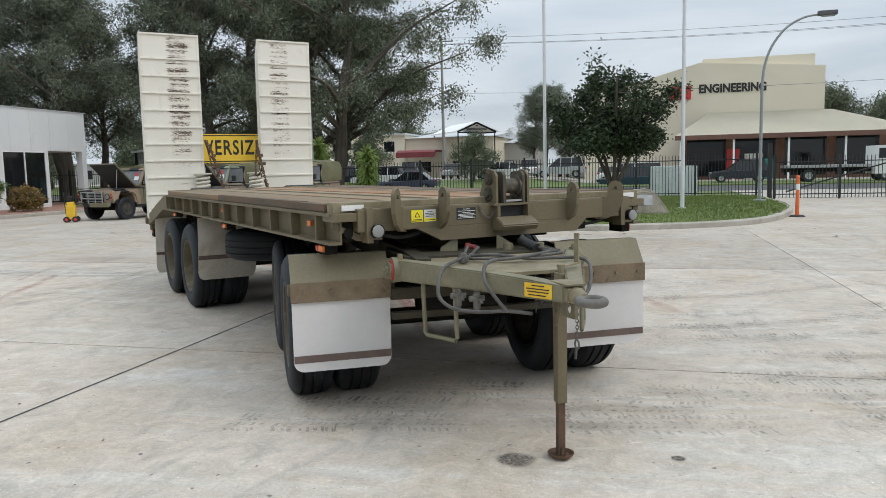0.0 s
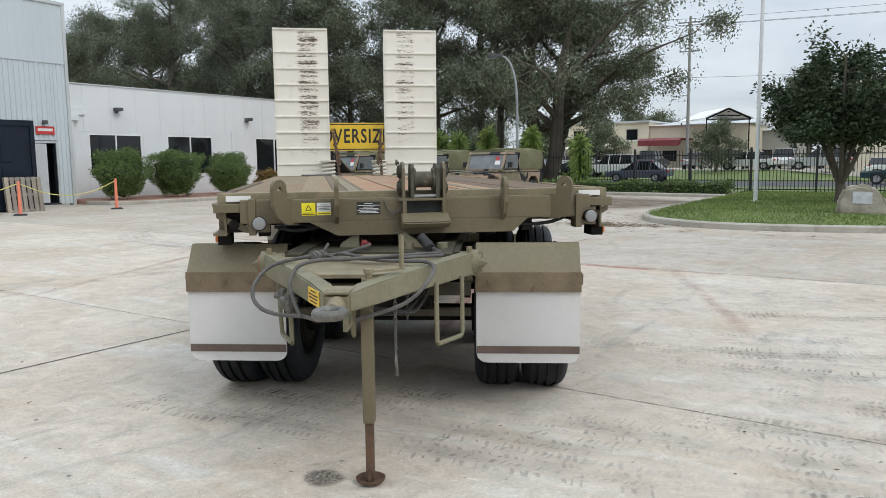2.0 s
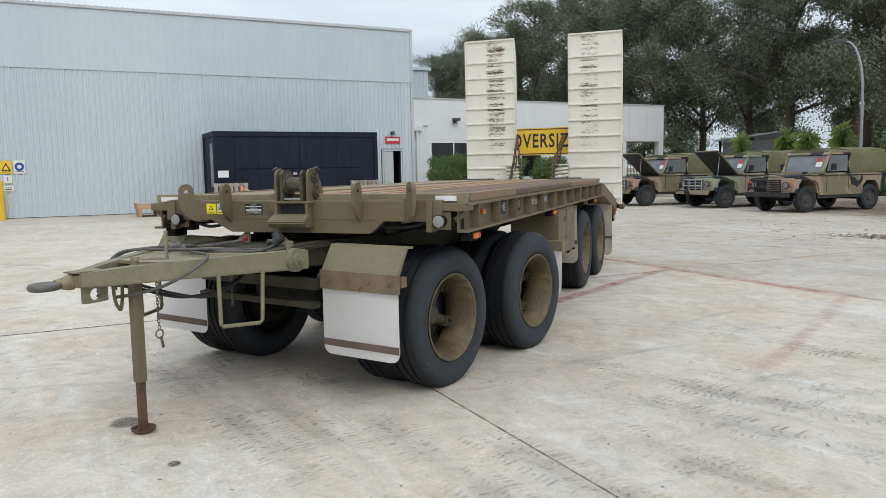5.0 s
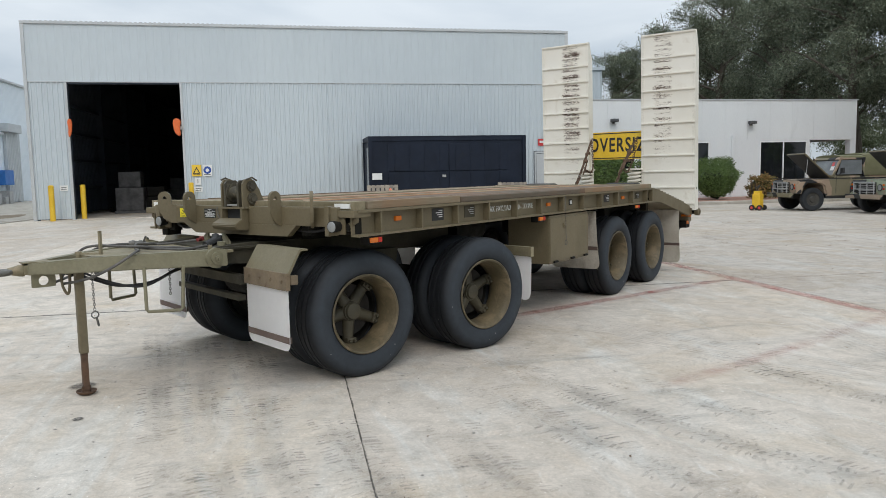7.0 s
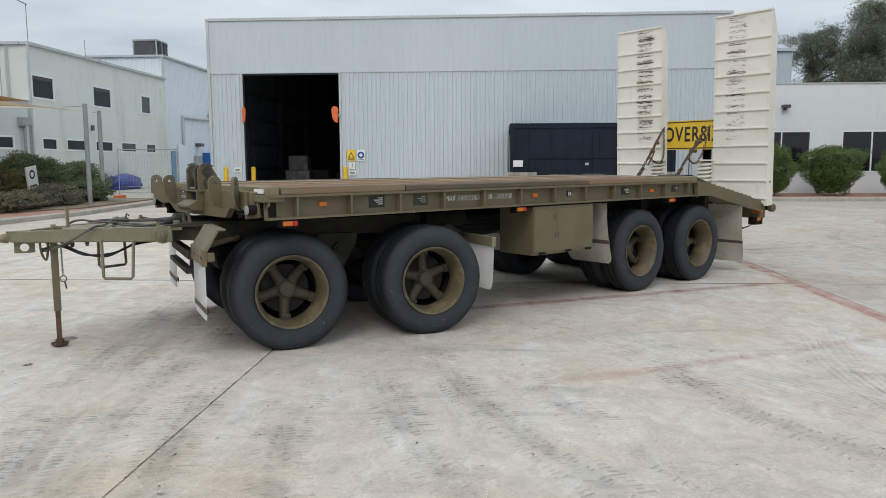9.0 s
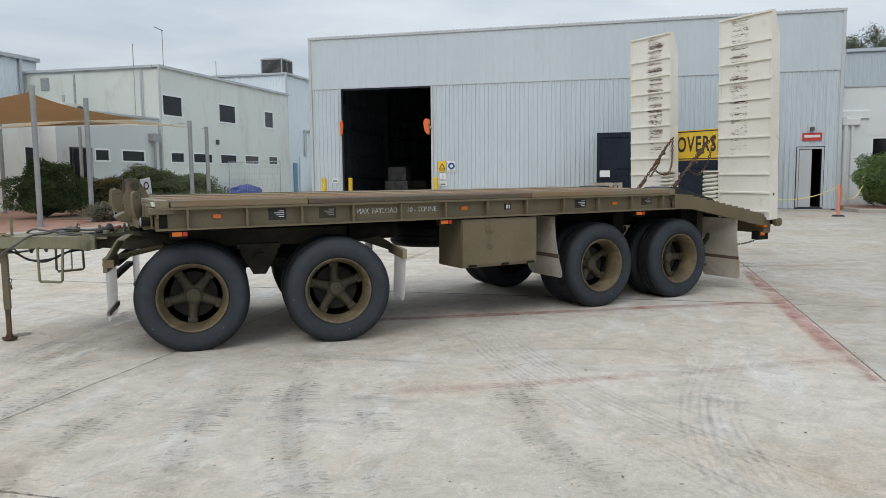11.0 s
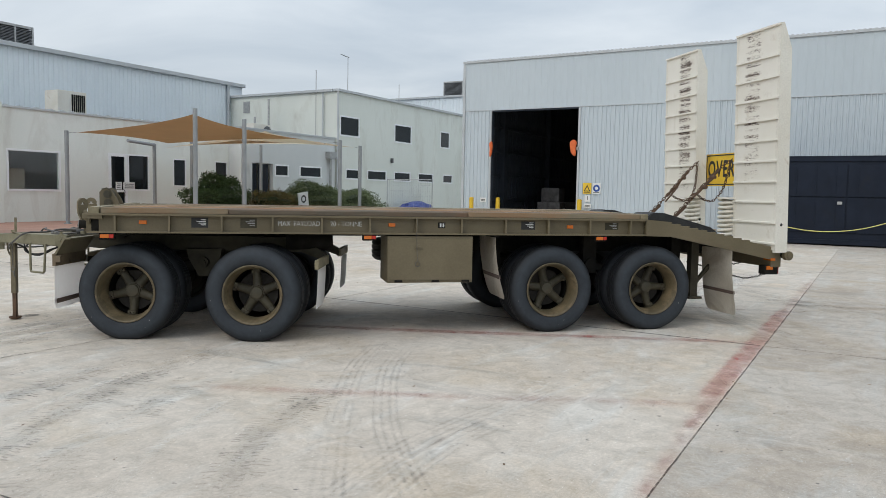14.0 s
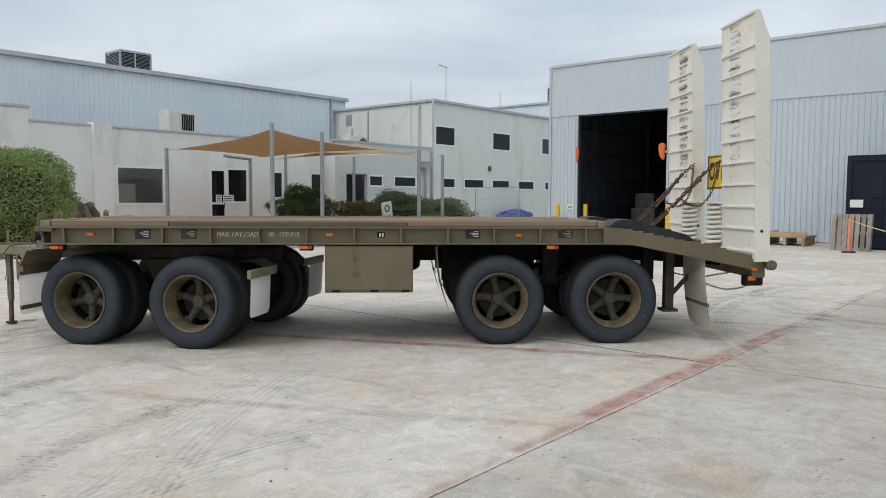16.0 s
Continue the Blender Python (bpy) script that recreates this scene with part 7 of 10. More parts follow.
part("jack_foot", b, RUST, leg, "rusty jack foot")
b = bm_new()
cyl(b, (2.330, 0.125, 0.90), (2.330, 0.125, 0.978), 0.034, seg=14); cyl(b, (2.330, 0.125, 0.978), (2.330, 0.125, 1.005), 0.018, seg=10)
cyl(b, (2.330, 0.125, 1.002), (2.330, 0.125, 1.022), 0.024, seg=6)
box(b, -0.015, 0.185, -0.013, 0.013, 1.003, 1.013, 0, Matrix.Translation((2.330, 0.125, 0)) @ Matrix.Rotation(radians(128), 4, "Z"))
box(b, -0.013, 0.013, -0.007, 0.007, 1.005, 1.168, 0.002, Matrix.Translation((2.222, 0.264, 0)) @ Matrix.Rotation(radians(38), 4, "Z"))
part("jack_crank", b, OLIVE_WORN, leg, "crank handle of the jack")
LAB = Matrix.Translation((2.445, -0.1575, 0)) @ Matrix.Rotation(radians(27.3), 4, "Z")
b = bm_new(); box(b, 0.0, 0.165, -0.006, -0.003, 0.892, 0.962, 0, LAB)
nt = part("warning_label", b, SIGNYELLOW, drawbar, "yellow printed warning label")
for z, w0, w1 in ((0.948, 0.045, 0.120), (0.932, 0.012, 0.150), (0.918, 0.018, 0.146), (0.902, 0.025, 0.130)):
    b = bm_new(); box(b, w0, w1, -0.0075, -0.0062, z, z + 0.0055, 0, LAB)
    part("print_bar", b, INK, nt)
# step rods and hose loops
for pts in ([(1.985, 0.408, 0.90), (1.983, 0.409, 0.60), (1.975, 0.413, 0.585), (1.785, 0.520, 0.585), (1.770, 0.528, 0.600), (1.752, 0.527, 0.90)], [(1.990, -0.345, 0.90), (1.992, -0.336, 0.60), (1.980, -0.340, 0.585), (1.775, -0.448, 0.585), (1.760, -0.456, 0.600), (1.768, -0.466, 0.90)]):
    b = bm_new(); tube(b, pts, 0.0125, 8)
    tp("step_bracket", b, DRAWPAINT, "bent rod step under the drawbar", m=DOLLY, smooth=True)
HOSES = (([(1.42, -0.02, 1.03), (1.60, -0.12, 1.010), (1.76, -0.20, 1.012), (1.888, -0.290, 1.018), (2.03, -0.415, 0.995), (2.125, -0.470, 0.93), (2.165, -0.475, 0.86), (2.215, -0.415, 0.81), (2.30, -0.303, 0.800), (2.36, -0.18, 0.806), (2.44, -0.08, 0.80)], HOSE, 0.0115),
         ([(1.46, 0.34, 1.02), (1.62, 0.40, 1.008), (1.72, 0.33, 1.016), (1.892, 0.159, 1.024), (2.05, -0.03, 1.030), (2.105, -0.160, 1.032), (2.190, -0.240, 1.012), (2.262, -0.262, 0.945), (2.325, -0.228, 0.869), (2.375, -0.185, 0.805)], HOSE, 0.0115),
         ([(1.68, -0.16, 1.010), (1.86, -0.06, 1.030), (1.93, 0.10, 1.010), (1.96, 0.25, 1.008), (2.02, 0.365, 1.010), (2.085, 0.405, 0.982), (2.19, 0.362, 0.912), (2.29, 0.285, 0.855), (2.362, 0.160, 0.818), (2.42, 0.06, 0.80)], HOSE, 0.0115),
         ([(1.55, 0.36, 1.004), (1.70, 0.42, 1.006), (1.80, 0.30, 1.010), (1.88, 0.08, 1.008), (1.83, -0.12, 1.008), (1.74, -0.19, 1.006)], HOSE, 0.0105),
         ([(1.5, 0.0, 0.86), (1.72, 0.30, 0.85), (1.90, 0.28, 0.775), (2.10, 0.20, 0.765), (2.25, 0.05, 0.82), (2.40, 0.02, 0.87)], BLACK, 0.012),
         ([(1.5, 0.1, 0.85), (1.75, 0.33, 0.84), (1.95, 0.30, 0.755), (2.14, 0.22, 0.79), (2.28, 0.0, 0.86)], BLACK, 0.010))
for pts, mt, r in HOSES:
    b = bm_new(); tube(b, smooth_path(pts, 9), r * 0.86, 8); tp("air_hose", b, mt, "looped grey air hose", m=DOLLY, smooth=True)
# cable tie and cast couplings on the hoses
b = bm_new()
cyl(b, (1.74, -0.215, 1.012), (1.86, -0.255, 1.018), 0.024, seg=12); cyl(b, (1.765, -0.225, 1.012), (1.79, -0.232, 1.013), 0.032, seg=10); cyl(b, (1.82, -0.240, 1.016), (1.84, -0.248, 1.017), 0.031, seg=10)
tube(b, [(1.76, -0.215, 1.03), (1.75, -0.19, 1.075), (1.73, -0.20, 1.055)], 0.008, 6)
tp("hose_union", b, CHAINSTEEL, "cast metal hose union", m=DOLLY, smooth=True)
b = bm_new(); tube(b, smooth_path([(1.50, 0.34, 1.015), (1.43, 0.315, 1.035), (1.36, 0.285, 1.05)], 6), 0.030, 10); cyl(b, (1.40, 0.30, 1.045), (1.385, 0.27, 1.075), 0.030, seg=12)
tp("hose_coupling", b, BLACK, "black rubber coupling", m=DOLLY, smooth=True)
b = bm_new(); cyl(b, (1.345, -0.070, 1.032), (1.40, -0.03, 1.03), 0.015, seg=12); cyl(b, (1.352, -0.066, 1.02), (1.352, -0.066, 1.052), 0.022, 0.017, seg=12)
tp("brake_coupling", b, surf("dusty_red_coupling", (0.22, 0.035, 0.035), (0.30, 0.06, 0.055), 6, 0.6, bump=0.05), "small red air coupling", m=DOLLY, smooth=True)
for Y, s in ((-0.11, -1), (0.155, 1)):
    b = bm_new(); prism(b, [(Y, 0.99), (Y, 1.085), (Y + s * 0.018, 1.085), (Y + s * 0.11, 1.025), (Y + s * 0.12, 0.99)], "x", 1.262, 1.278); tp("stop_lug", b, DRAWPAINT, m=DOLLY)
for Y, X in ((0.20, 1.36), (0.40, 1.40)):
    b = bm_new(); cyl(b, (X, Y, 0.985), (X, Y, 1.04), 0.030, seg=16); tp("pipe_stub", b, DRAWPAINT, m=DOLLY, smooth=True)
for Y, X in ((-0.352, 2.08), (-0.288, 2.20)):
    b = bm_new(); cyl(b, (X, Y, 0.80), (X, Y, 0.875), 0.020, seg=10); cyl(b, (X, Y - 0.04, 0.852), (X, Y + 0.04, 0.852), 0.016, seg=8); box(b, X - 0.022, X + 0.022, Y - 0.010, Y + 0.010, 0.86, 0.885)
    tube(b, [(X, Y, 0.84), (X + 0.045, Y + 0.01, 0.85), (X + 0.055, Y + 0.01, 0.835)], 0.008, 6); cyl(b, (X, Y, 0.785), (X, Y, 0.80), 0.013, seg=8)
    tp("air_tap", b, CHAINSTEEL, "small metal air tap", m=DOLLY, smooth=True)
tp("pin_chain", chain([(2.28, 0.238, 0.885), (2.281, 0.238, 0.78), (2.28, 0.238, 0.68), (2.278, 0.238, 0.61)], 0.013), CHAINSTEEL, "short hanging pin chain", m=DOLLY)
b = bm_new(); tube(b, [(2.278 + 0.024 * math.cos(a), 0.238, 0.583 + 0.024 * math.sin(a)) for a in np.linspace(0, 2 * math.pi, 17)[:-1]], 0.005, 6, closed=True); tube(b, [(2.270, 0.238, 0.565), (2.258, 0.238, 0.500)], 0.008, 6)
tp("locking_pin", b, CHAINSTEEL, "pin and ring at the end of the chain", m=DOLLY, smooth=True)
tp("pin_chain", chain([(1.74, 0.23, 0.88), (1.74, 0.231, 0.78), (1.74, 0.23, 0.66)], 0.013), CHAINSTEEL, m=DOLLY)
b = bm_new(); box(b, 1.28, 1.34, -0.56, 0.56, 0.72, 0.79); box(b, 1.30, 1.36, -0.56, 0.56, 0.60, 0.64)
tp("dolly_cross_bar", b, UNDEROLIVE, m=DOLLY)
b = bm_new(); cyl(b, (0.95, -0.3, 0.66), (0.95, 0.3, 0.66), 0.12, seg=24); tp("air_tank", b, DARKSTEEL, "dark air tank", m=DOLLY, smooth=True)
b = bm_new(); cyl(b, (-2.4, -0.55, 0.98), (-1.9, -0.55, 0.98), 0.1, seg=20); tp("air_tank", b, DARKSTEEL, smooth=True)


# ---- plants ----
def leaf_mesh(name, centres, spread, n, size, aspect, droop, material, rng, up=0.0, clump=0.0):
    """Many small leaves scattered about centres, as one mesh."""
    c = np.asarray(centres)
    if clump:
        # some sprays are thick with leaves and others nearly bare
        wt = rng.gamma(clump, 1.0, len(c))
        idx = rng.choice(len(c), n, p=wt / wt.sum())
    else:
        idx = rng.integers(0, len(c), n)
    pos = c[idx] + rng.normal(0, 1, (n, 3)) * np.asarray(spread)
    if clump:
        pos[:, 2] -= np.abs(rng.normal(0, 1, n)) * spread[2] * 0.8
    d = rng.normal(0, 1, (n, 3))
    d[:, 2] = d[:, 2] * 0.6 - droop + up
    d /= np.linalg.norm(d, axis=1)[:, None]
    s = np.cross(d, rng.normal(0, 1, (n, 3)))
    s /= np.linalg.norm(s, axis=1)[:, None]
    L = size * rng.uniform(0.6, 1.4, (n, 1))
    w = L * aspect
    v = np.stack([pos, pos + d * L * 0.5 + s * w * 0.5, pos + d * L, pos + d * L * 0.5 - s * w * 0.5], 1).reshape(-1, 3)
    me = bpy.data.meshes.new(name)
    me.vertices.add(len(v)); me.vertices.foreach_set("co", v.ravel())
    me.loops.add(n * 4); me.loops.foreach_set("vertex_index", np.arange(n * 4, dtype=np.int32))
    me.polygons.add(n); me.polygons.foreach_set("loop_start", np.arange(0, n * 4, 4, dtype=np.int32))
    me.update(calc_edges=True)
    me.materials.append(material)
    return me


def make_tree(seed, h, spread, trunk_r, bare, leaves, material, size=0.34, aspect=0.16, droop=0.9, lean=0.0, blob=0.55, clump=0.0, nl=22, stems=1):
    """A tree: tapered trunk, limbs, branchlets, and a crown of hanging leaf sprays."""
    rnd = random.Random(seed)
    rng = np.random.default_rng(seed)
    bm = bm_new()
    paths = []
    for k in range(stems):
        # several stems part just above the ground and lean away from one another
        out = 0.10 if stems > 1 else 0.0
        ax, ay = lean + out * math.cos(2.1 * k + 2.6), out * math.sin(2.1 * k + 2.6)
        pts, x, y = [], 0.0, 0.0
        for i in range(9):
            pts.append((x, y, h * 0.9 * (1 - 0.1 * k) * i / 8))
            x += (rnd.uniform(-0.16, 0.16) + ax * (2.2 if i < 3 else 0.7)) * h / 8; y += (rnd.uniform(-0.16, 0.16) + ay * (2.2 if i < 3 else 0.7)) * h / 8
        paths.append(smooth_path(pts, 3))
        tube(bm, paths[-1], trunk_r * (1 - 0.12 * k), 9, taper=trunk_r * 0.15)
    tips = []
    for i in range(nl):
        f = bare + (1 - bare) * (i + rnd.random()) / nl
        path = paths[i % stems]
        base = path[min(len(path) - 1, int(f * (len(path) - 1)))]
        a = i * 2.4 + rnd.uniform(-0.5, 0.5)
        reach = spread * (1.0 - 0.65 * max(0.0, (f - 0.35)) / 0.65) * rnd.uniform(0.6, 1.15)
        rise = reach * rnd.uniform(0.25, 0.8)
        e = base + Vector((math.cos(a) * reach, math.sin(a) * reach, rise))
        mid = base.lerp(e, 0.5) + Vector((rnd.uniform(-0.3, 0.3), rnd.uniform(-0.3, 0.3), rise * 0.18))
        limb = smooth_path([base, mid, e], 4)
        tube(bm, limb, trunk_r * 0.42 * (1.15 - 0.75 * f), 6, taper=0.012)
        for k in range(7):
            q = limb[min(len(limb) - 1, 2 + k)]
            ee = q + Vector((rnd.uniform(-1, 1), rnd.uniform(-1, 1), rnd.uniform(-0.25, 0.75))) * spread * 0.30
            tube(bm, [q, q.lerp(ee, 0.5) + Vector((0, 0, 0.1)), ee], 0.028, 4, taper=0.008)
            # a spray is thick, thin or bare, and hangs from its outer half
            full = rnd.gammavariate(1.3, 1.0)
            if full < 0.22:
                continue
            for j in range(max(1, int(full * 6))):
                t = rnd.uniform(0.45, 1.08)
                c = q.lerp(ee, t)
                tips.append((c.x + rnd.gauss(0, 0.24), c.y + rnd.gauss(0, 0.24), c.z - abs(rnd.gauss(0, 0.42))))
        tips.append(tuple(limb[-1]))
    me_t = mesh_from(bm, "trunk", BARK, True)
    me_c = leaf_mesh("crown", tips, (blob, blob, blob * 0.75), leaves, size, aspect, droop, material, rng, clump=clump)
    return me_t, me_c


GUM = dict(material=LEAFGUM, size=0.135, aspect=0.40, blob=0.26, clump=1.2)
GUMS = [make_tree(11, 14.5, 4.6, 0.30, 0.30, 54000, **GUM), make_tree(23, 13.0, 4.2, 0.26, 0.28, 48000, **GUM),
        make_tree(37, 16.0, 5.0, 0.36, 0.32, 58000, **GUM), make_tree(41, 12.0, 3.8, 0.24, 0.27, 45000, **GUM),
        make_tree(59, 15.0, 5.9, 0.44, 0.24, 210000, nl=42, stems=3, **GUM)]


def place_tree(kind, x, y, rot, s=1.0, z=0.06, label="tall dark drooping gum tree in a grove", group="trees behind the office"):
    t = thing("gum_tree", label, "tree", pose(x, y, z, 0, 0, rot) @ Matrix.Scale(s, 4), group)
    me_t, me_c = GUMS[kind]
    part("trunk", me_t, None, t)
    part("crown", me_c, None, t)
    return t


rnd = random.Random(5)
place_tree(4, -15.2, 36.0, 40, 1.0, label="tall spreading gum tree with drooping limbs")
for i, (x, y, s) in enumerate(((-19.5, 37.5, 1.0), (-23.5, 36.8, 1.05), (-27.5, 39.0, 1.1), (-31.5, 37.0, 1.0), (-35.5, 39.5, 1.1), (-39.5, 37.5, 1.0), (-44, 40, 1.1),
                               (-49, 38, 1.05), (-54, 41, 1.15), (-60, 39, 1.1), (-66, 42, 1.1), (-49.0, 30.5, 0.72), (-68.0, 29.2, 1.08), (-22.5, 42.6, 1.1), (-34.0, 43.0, 1.15), (-47, 43.1, 1.2), (-58, 43, 1.2))):
    place_tree((i * 3 + 1) % 4, x + rnd.uniform(-0.6, 0.6), y + rnd.uniform(-0.6, 0.6), i * 67, s)
far_tr = make_tree(77, 13, 5.5, 0.3, 0.25, 11000, LEAFFAR, size=0.5, aspect=0.3, blob=0.6, clump=0.7)
for x, y, s in ((-3.9, 92, 0.55), (27, 116, 0.95), (33, 112, 0.85), (38, 119, 0.95), (45, 115, 0.95), (52, 120, 1.0), (-37, 120, 0.72), (-42, 124, 0.80), (-32.5, 122, 0.62), (-47, 120, 0.8), (-13.2, 62, 0.36), (-24.2, 66, 0.40), (-33, 61, 0.45), (-38, 64, 0.5), (-43.5, 61, 0.48), (-49, 65, 0.55), (-29, 64, 0.42), (-56, 62, 0.55), (-64, 64, 0.6), (-72, 60, 0.6)):
    t = thing("far_tree", "hazy green tree across the street", "tree", pose(x, y, 0, 0, 0, x * 31) @ Matrix.Scale(s, 4), "trees across the street")
    part("trunk", far_tr[0], None, t); part("crown", far_tr[1], None, t)
cp = thing("carport", "small grey-roofed carport under the trees", "carport", pose(-26.7, 39.6, 0.06))
b = bm_new(); prism(b, [(-2.2, 2.95), (2.2, 3.25), (2.2, 3.15), (-2.2, 2.85)], "y", -1.2, 1.6); part("roof", b, TRIM, cp, "grey steel roof")
for x, y in ((-2.0, -1.0), (2.0, -1.0), (-2.0, 1.4), (2.0, 1.4)):
    b = bm_new(); box(b, x - 0.05, x + 0.05, y - 0.05, y + 0.05, 0, 2.88); part("post", b, DARKSTEEL, cp)
b = bm_new(); box(b, -1.94, 1.94, -0.86, -0.78, 0.0, 2.80); part("front_wall", b, surf("weathered_grey_sheet", (0.20, 0.205, 0.20), (0.28, 0.285, 0.28), 0.8, 0.7, bump=0.05), cp, "weathered grey sheet wall")
# small round-headed tree on the island
def forked_tree(seed, wide, high, low, leaves, material):
    """A low-forking small tree: leaning stems, a dense lumpy head and a few upright shoots."""
    rnd = random.Random(seed)
    rng = np.random.default_rng(seed)
    bm = bm_new()
    tube(bm, smooth_path([(0, 0, -0.05), (0.03, 0.0, 0.3), (0.0, 0.02, 0.62)], 4), 0.17, 9, taper=0.13)
    tips = []
    mid = (low + high) / 2
    for i in range(6):
        a = i * 1.047 + rnd.uniform(-0.3, 0.3)
        r = wide * (0.62 if i % 3 else 0.30)
        e = Vector((math.cos(a) * r, math.sin(a) * r * 0.9, mid + rnd.uniform(-0.2, 0.55)))
        stem = smooth_path([(0, 0, 0.5), (e.x * 0.42, e.y * 0.42, 0.5 + (e.z - 0.5) * 0.42), e], 5)
        tube(bm, stem, 0.075, 7, taper=0.03)
        for k in range(11):
            q = stem[min(len(stem) - 1, 4 + k * (len(stem) - 4) // 11)]
            th, ph = rnd.uniform(0, 6.283), rnd.uniform(-0.6, 1.35)
            L = rnd.uniform(0.5, 1.0) * wide * 0.46
            c = q + Vector((math.cos(th) * math.cos(ph), math.sin(th) * math.cos(ph), math.sin(ph) * 0.8)) * L
            c.z = max(c.z, low + rnd.uniform(0.0, 0.35))
            tube(bm, [q, q.lerp(c, 0.5) + Vector((0, 0, 0.06)), c], 0.022, 4, taper=0.006)
            for f in ((0.55, 0.8, 1.0, 1.1) if q.z > low else (0.9, 1.0, 1.1)):
                tips.append(tuple(q.lerp(c, f)))
    body = np.array(tips)
    crown = leaf_mesh("crown", body, (0.20, 0.20, 0.15), leaves, 0.115, 0.52, 0.25, material, rng, clump=0.9)
    shoots = []
    for k in range(16):
        b0 = Vector(tips[rnd.randrange(len(tips))])
        if b0.z < mid + 0.2:
            continue
        e = b0 + Vector((rnd.uniform(-0.2, 0.2), rnd.uniform(-0.2, 0.2), rnd.uniform(0.45, 0.8)))
        tube(bm, [b0, b0.lerp(e, 0.5), e], 0.012, 4, taper=0.004)
        shoots += [tuple(b0.lerp(e, f)) for f in (0.2, 0.4, 0.6, 0.8, 1.0)]
    sh = leaf_mesh("shoot_leaves", shoots, (0.05, 0.05, 0.05), len(shoots) * 12, 0.11, 0.45, -0.2, material, rng)
    return mesh_from(bm, "trunk", BARK, True), crown, sh


for kind, x, y, rot, s in ((2, -9.3, 80, 20, 0.70), (1, -10.6, 83, 140, 0.80), (3, -7.2, 84, 250, 0.8)):
    place_tree(kind, x, y, rot, s, 0.0, "tall gum tree across the street", "trees across the street")
isl = forked_tree(93, 2.75, 4.75, 2.1, 36000, LEAFDARK)
t = thing("island_tree", "small dark glossy-leaved tree on the grass island", "tree", pose(-0.68, 25.2, 0.18, 0, 0, 25))
part("trunk", isl[0], None, t); part("crown", isl[1], None, t); tagged(part("shoot_leaves", isl[2], None, t), kind="stuff")


def bush(name, x, y, z, rx, ry, rz, n, material, label, size=0.09, aspect=0.5, group="", lump=0.22, category="bush", flare=0.0):
    """A shrub: a solid dark core under a skin of small leaves, with a lumpy outline."""
    rng = np.random.default_rng(int(abs(x * 131 + y * 17)) + n)
    d = rng.normal(0, 1, (n, 3)); d /= np.linalg.norm(d, axis=1)[:, None]
    d[:, 2] = np.where(d[:, 2] < -0.75, -d[:, 2], d[:, 2])
    k = 1 + lump * (np.sin(d[:, 0] * 5 + x) * np.cos(d[:, 1] * 6 + y) + 0.6 * np.sin(d[:, 2] * 9 + x + y))
    r = (0.80 + 0.2 * rng.random(n)) * k
    pts = np.stack([d[:, 0] * r * rx, d[:, 1] * r * ry, rz * 0.46 + d[:, 2] * r * rz * 0.56], 1)
    pts[:, 2] = np.maximum(pts[:, 2], 0.02)
    pts[:, :2] *= (1 + flare * (pts[:, 2:] / rz - 0.62))
    t = thing(name, label, category, pose(x, y, z), group)
    bm = bm_new()
    bmesh.ops.create_icosphere(bm, subdivisions=3, radius=1.0)
    for v in bm.verts:
        c = v.co.copy()
        kk = 0.70 * (1 + lump * (math.sin(c.x * 5 + x) * math.cos(c.y * 6 + y) + 0.6 * math.sin(c.z * 9 + x + y)))
        zz = max(0.0, rz * 0.45 + c.z * rz * 0.58 * kk)
        fl = 1 + flare * (zz / rz - 0.62)
        v.co = Vector((c.x * rx * kk * fl, c.y * ry * kk * fl, zz))
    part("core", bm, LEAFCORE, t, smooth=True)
    me = leaf_mesh("foliage", pts, (0.03, 0.03, 0.03), n, size, aspect, 0.0, material, rng, 0.35)
    part("foliage", me, None, t)
    return t


# Near-black green on solid cores puts the shade between leaves into colour.
LEAFCORE = surf("shade_dark_core", (0.018, 0.028, 0.010), (0.030, 0.045, 0.016), 8, 0.9, bump=0.5, fine=30)
for x, y, s in ((-25.2, 18.6, 1.0), (-25.2, 21.1, 1.06), (-25.1, 23.85, 0.94)):
    bush("bush", x, y, 0.16, 1.08 * s, 1.12 * s, 1.85 * s, 17000, LEAFBUSH, "clipped round green bush before the office", 0.085, 0.30, "bushes before the office", 0.13, flare=0.75)
bush("rusty_bush", -24.9, 26.1, 0.16, 0.62, 0.66, 1.0, 3500, LEAFRUST, "small rust-tinged shrub by the office door", 0.09, 0.5)
bush("bush", -5.55, -10.4, 0.13, 1.9, 1.95, 2.95, 52000, LEAFBRIGHT, "large rounded bright green bush", 0.07, 0.42, lump=0.12)
for x, y, rx, ry, rz, mt, lb, num in ((-16.3, -10.0, 1.40, 1.15, 1.80, LEAFDARKGREEN, "dense dark green shrub in the garden bed", 16000), (-19.1, -9.8, 1.35, 1.0, 1.35, LEAFFLOWER, "straggly shrub with orange flowers", 9000),
                                      (-22.0, -10.2, 2.1, 1.3, 1.60, LEAFSAGE, "low spreading grey-green hedge shrub", 20000), (-25.3, -10.4, 2.1, 1.3, 1.45, LEAFSAGE, "low spreading grey-green hedge shrub", 18000),
                                      (-15.6, -6.6, 1.5, 0.7, 0.55, LEAFDRY, "low dry grey shrub by the kerb", 5000), (-18.2, -6.9, 1.4, 0.7, 0.65, LEAFDRY, "low dry grey shrub by the kerb", 5000),
                                      (-21.0, -7.2, 1.2, 0.7, 0.8, LEAFSAGE, "low dry grey-green shrub by the kerb", 5000)):
    bush("shrub", x, y, 0.16, rx, ry, rz, num, mt, lb, 0.075, 0.42, "shrubs in the garden bed", 0.2)
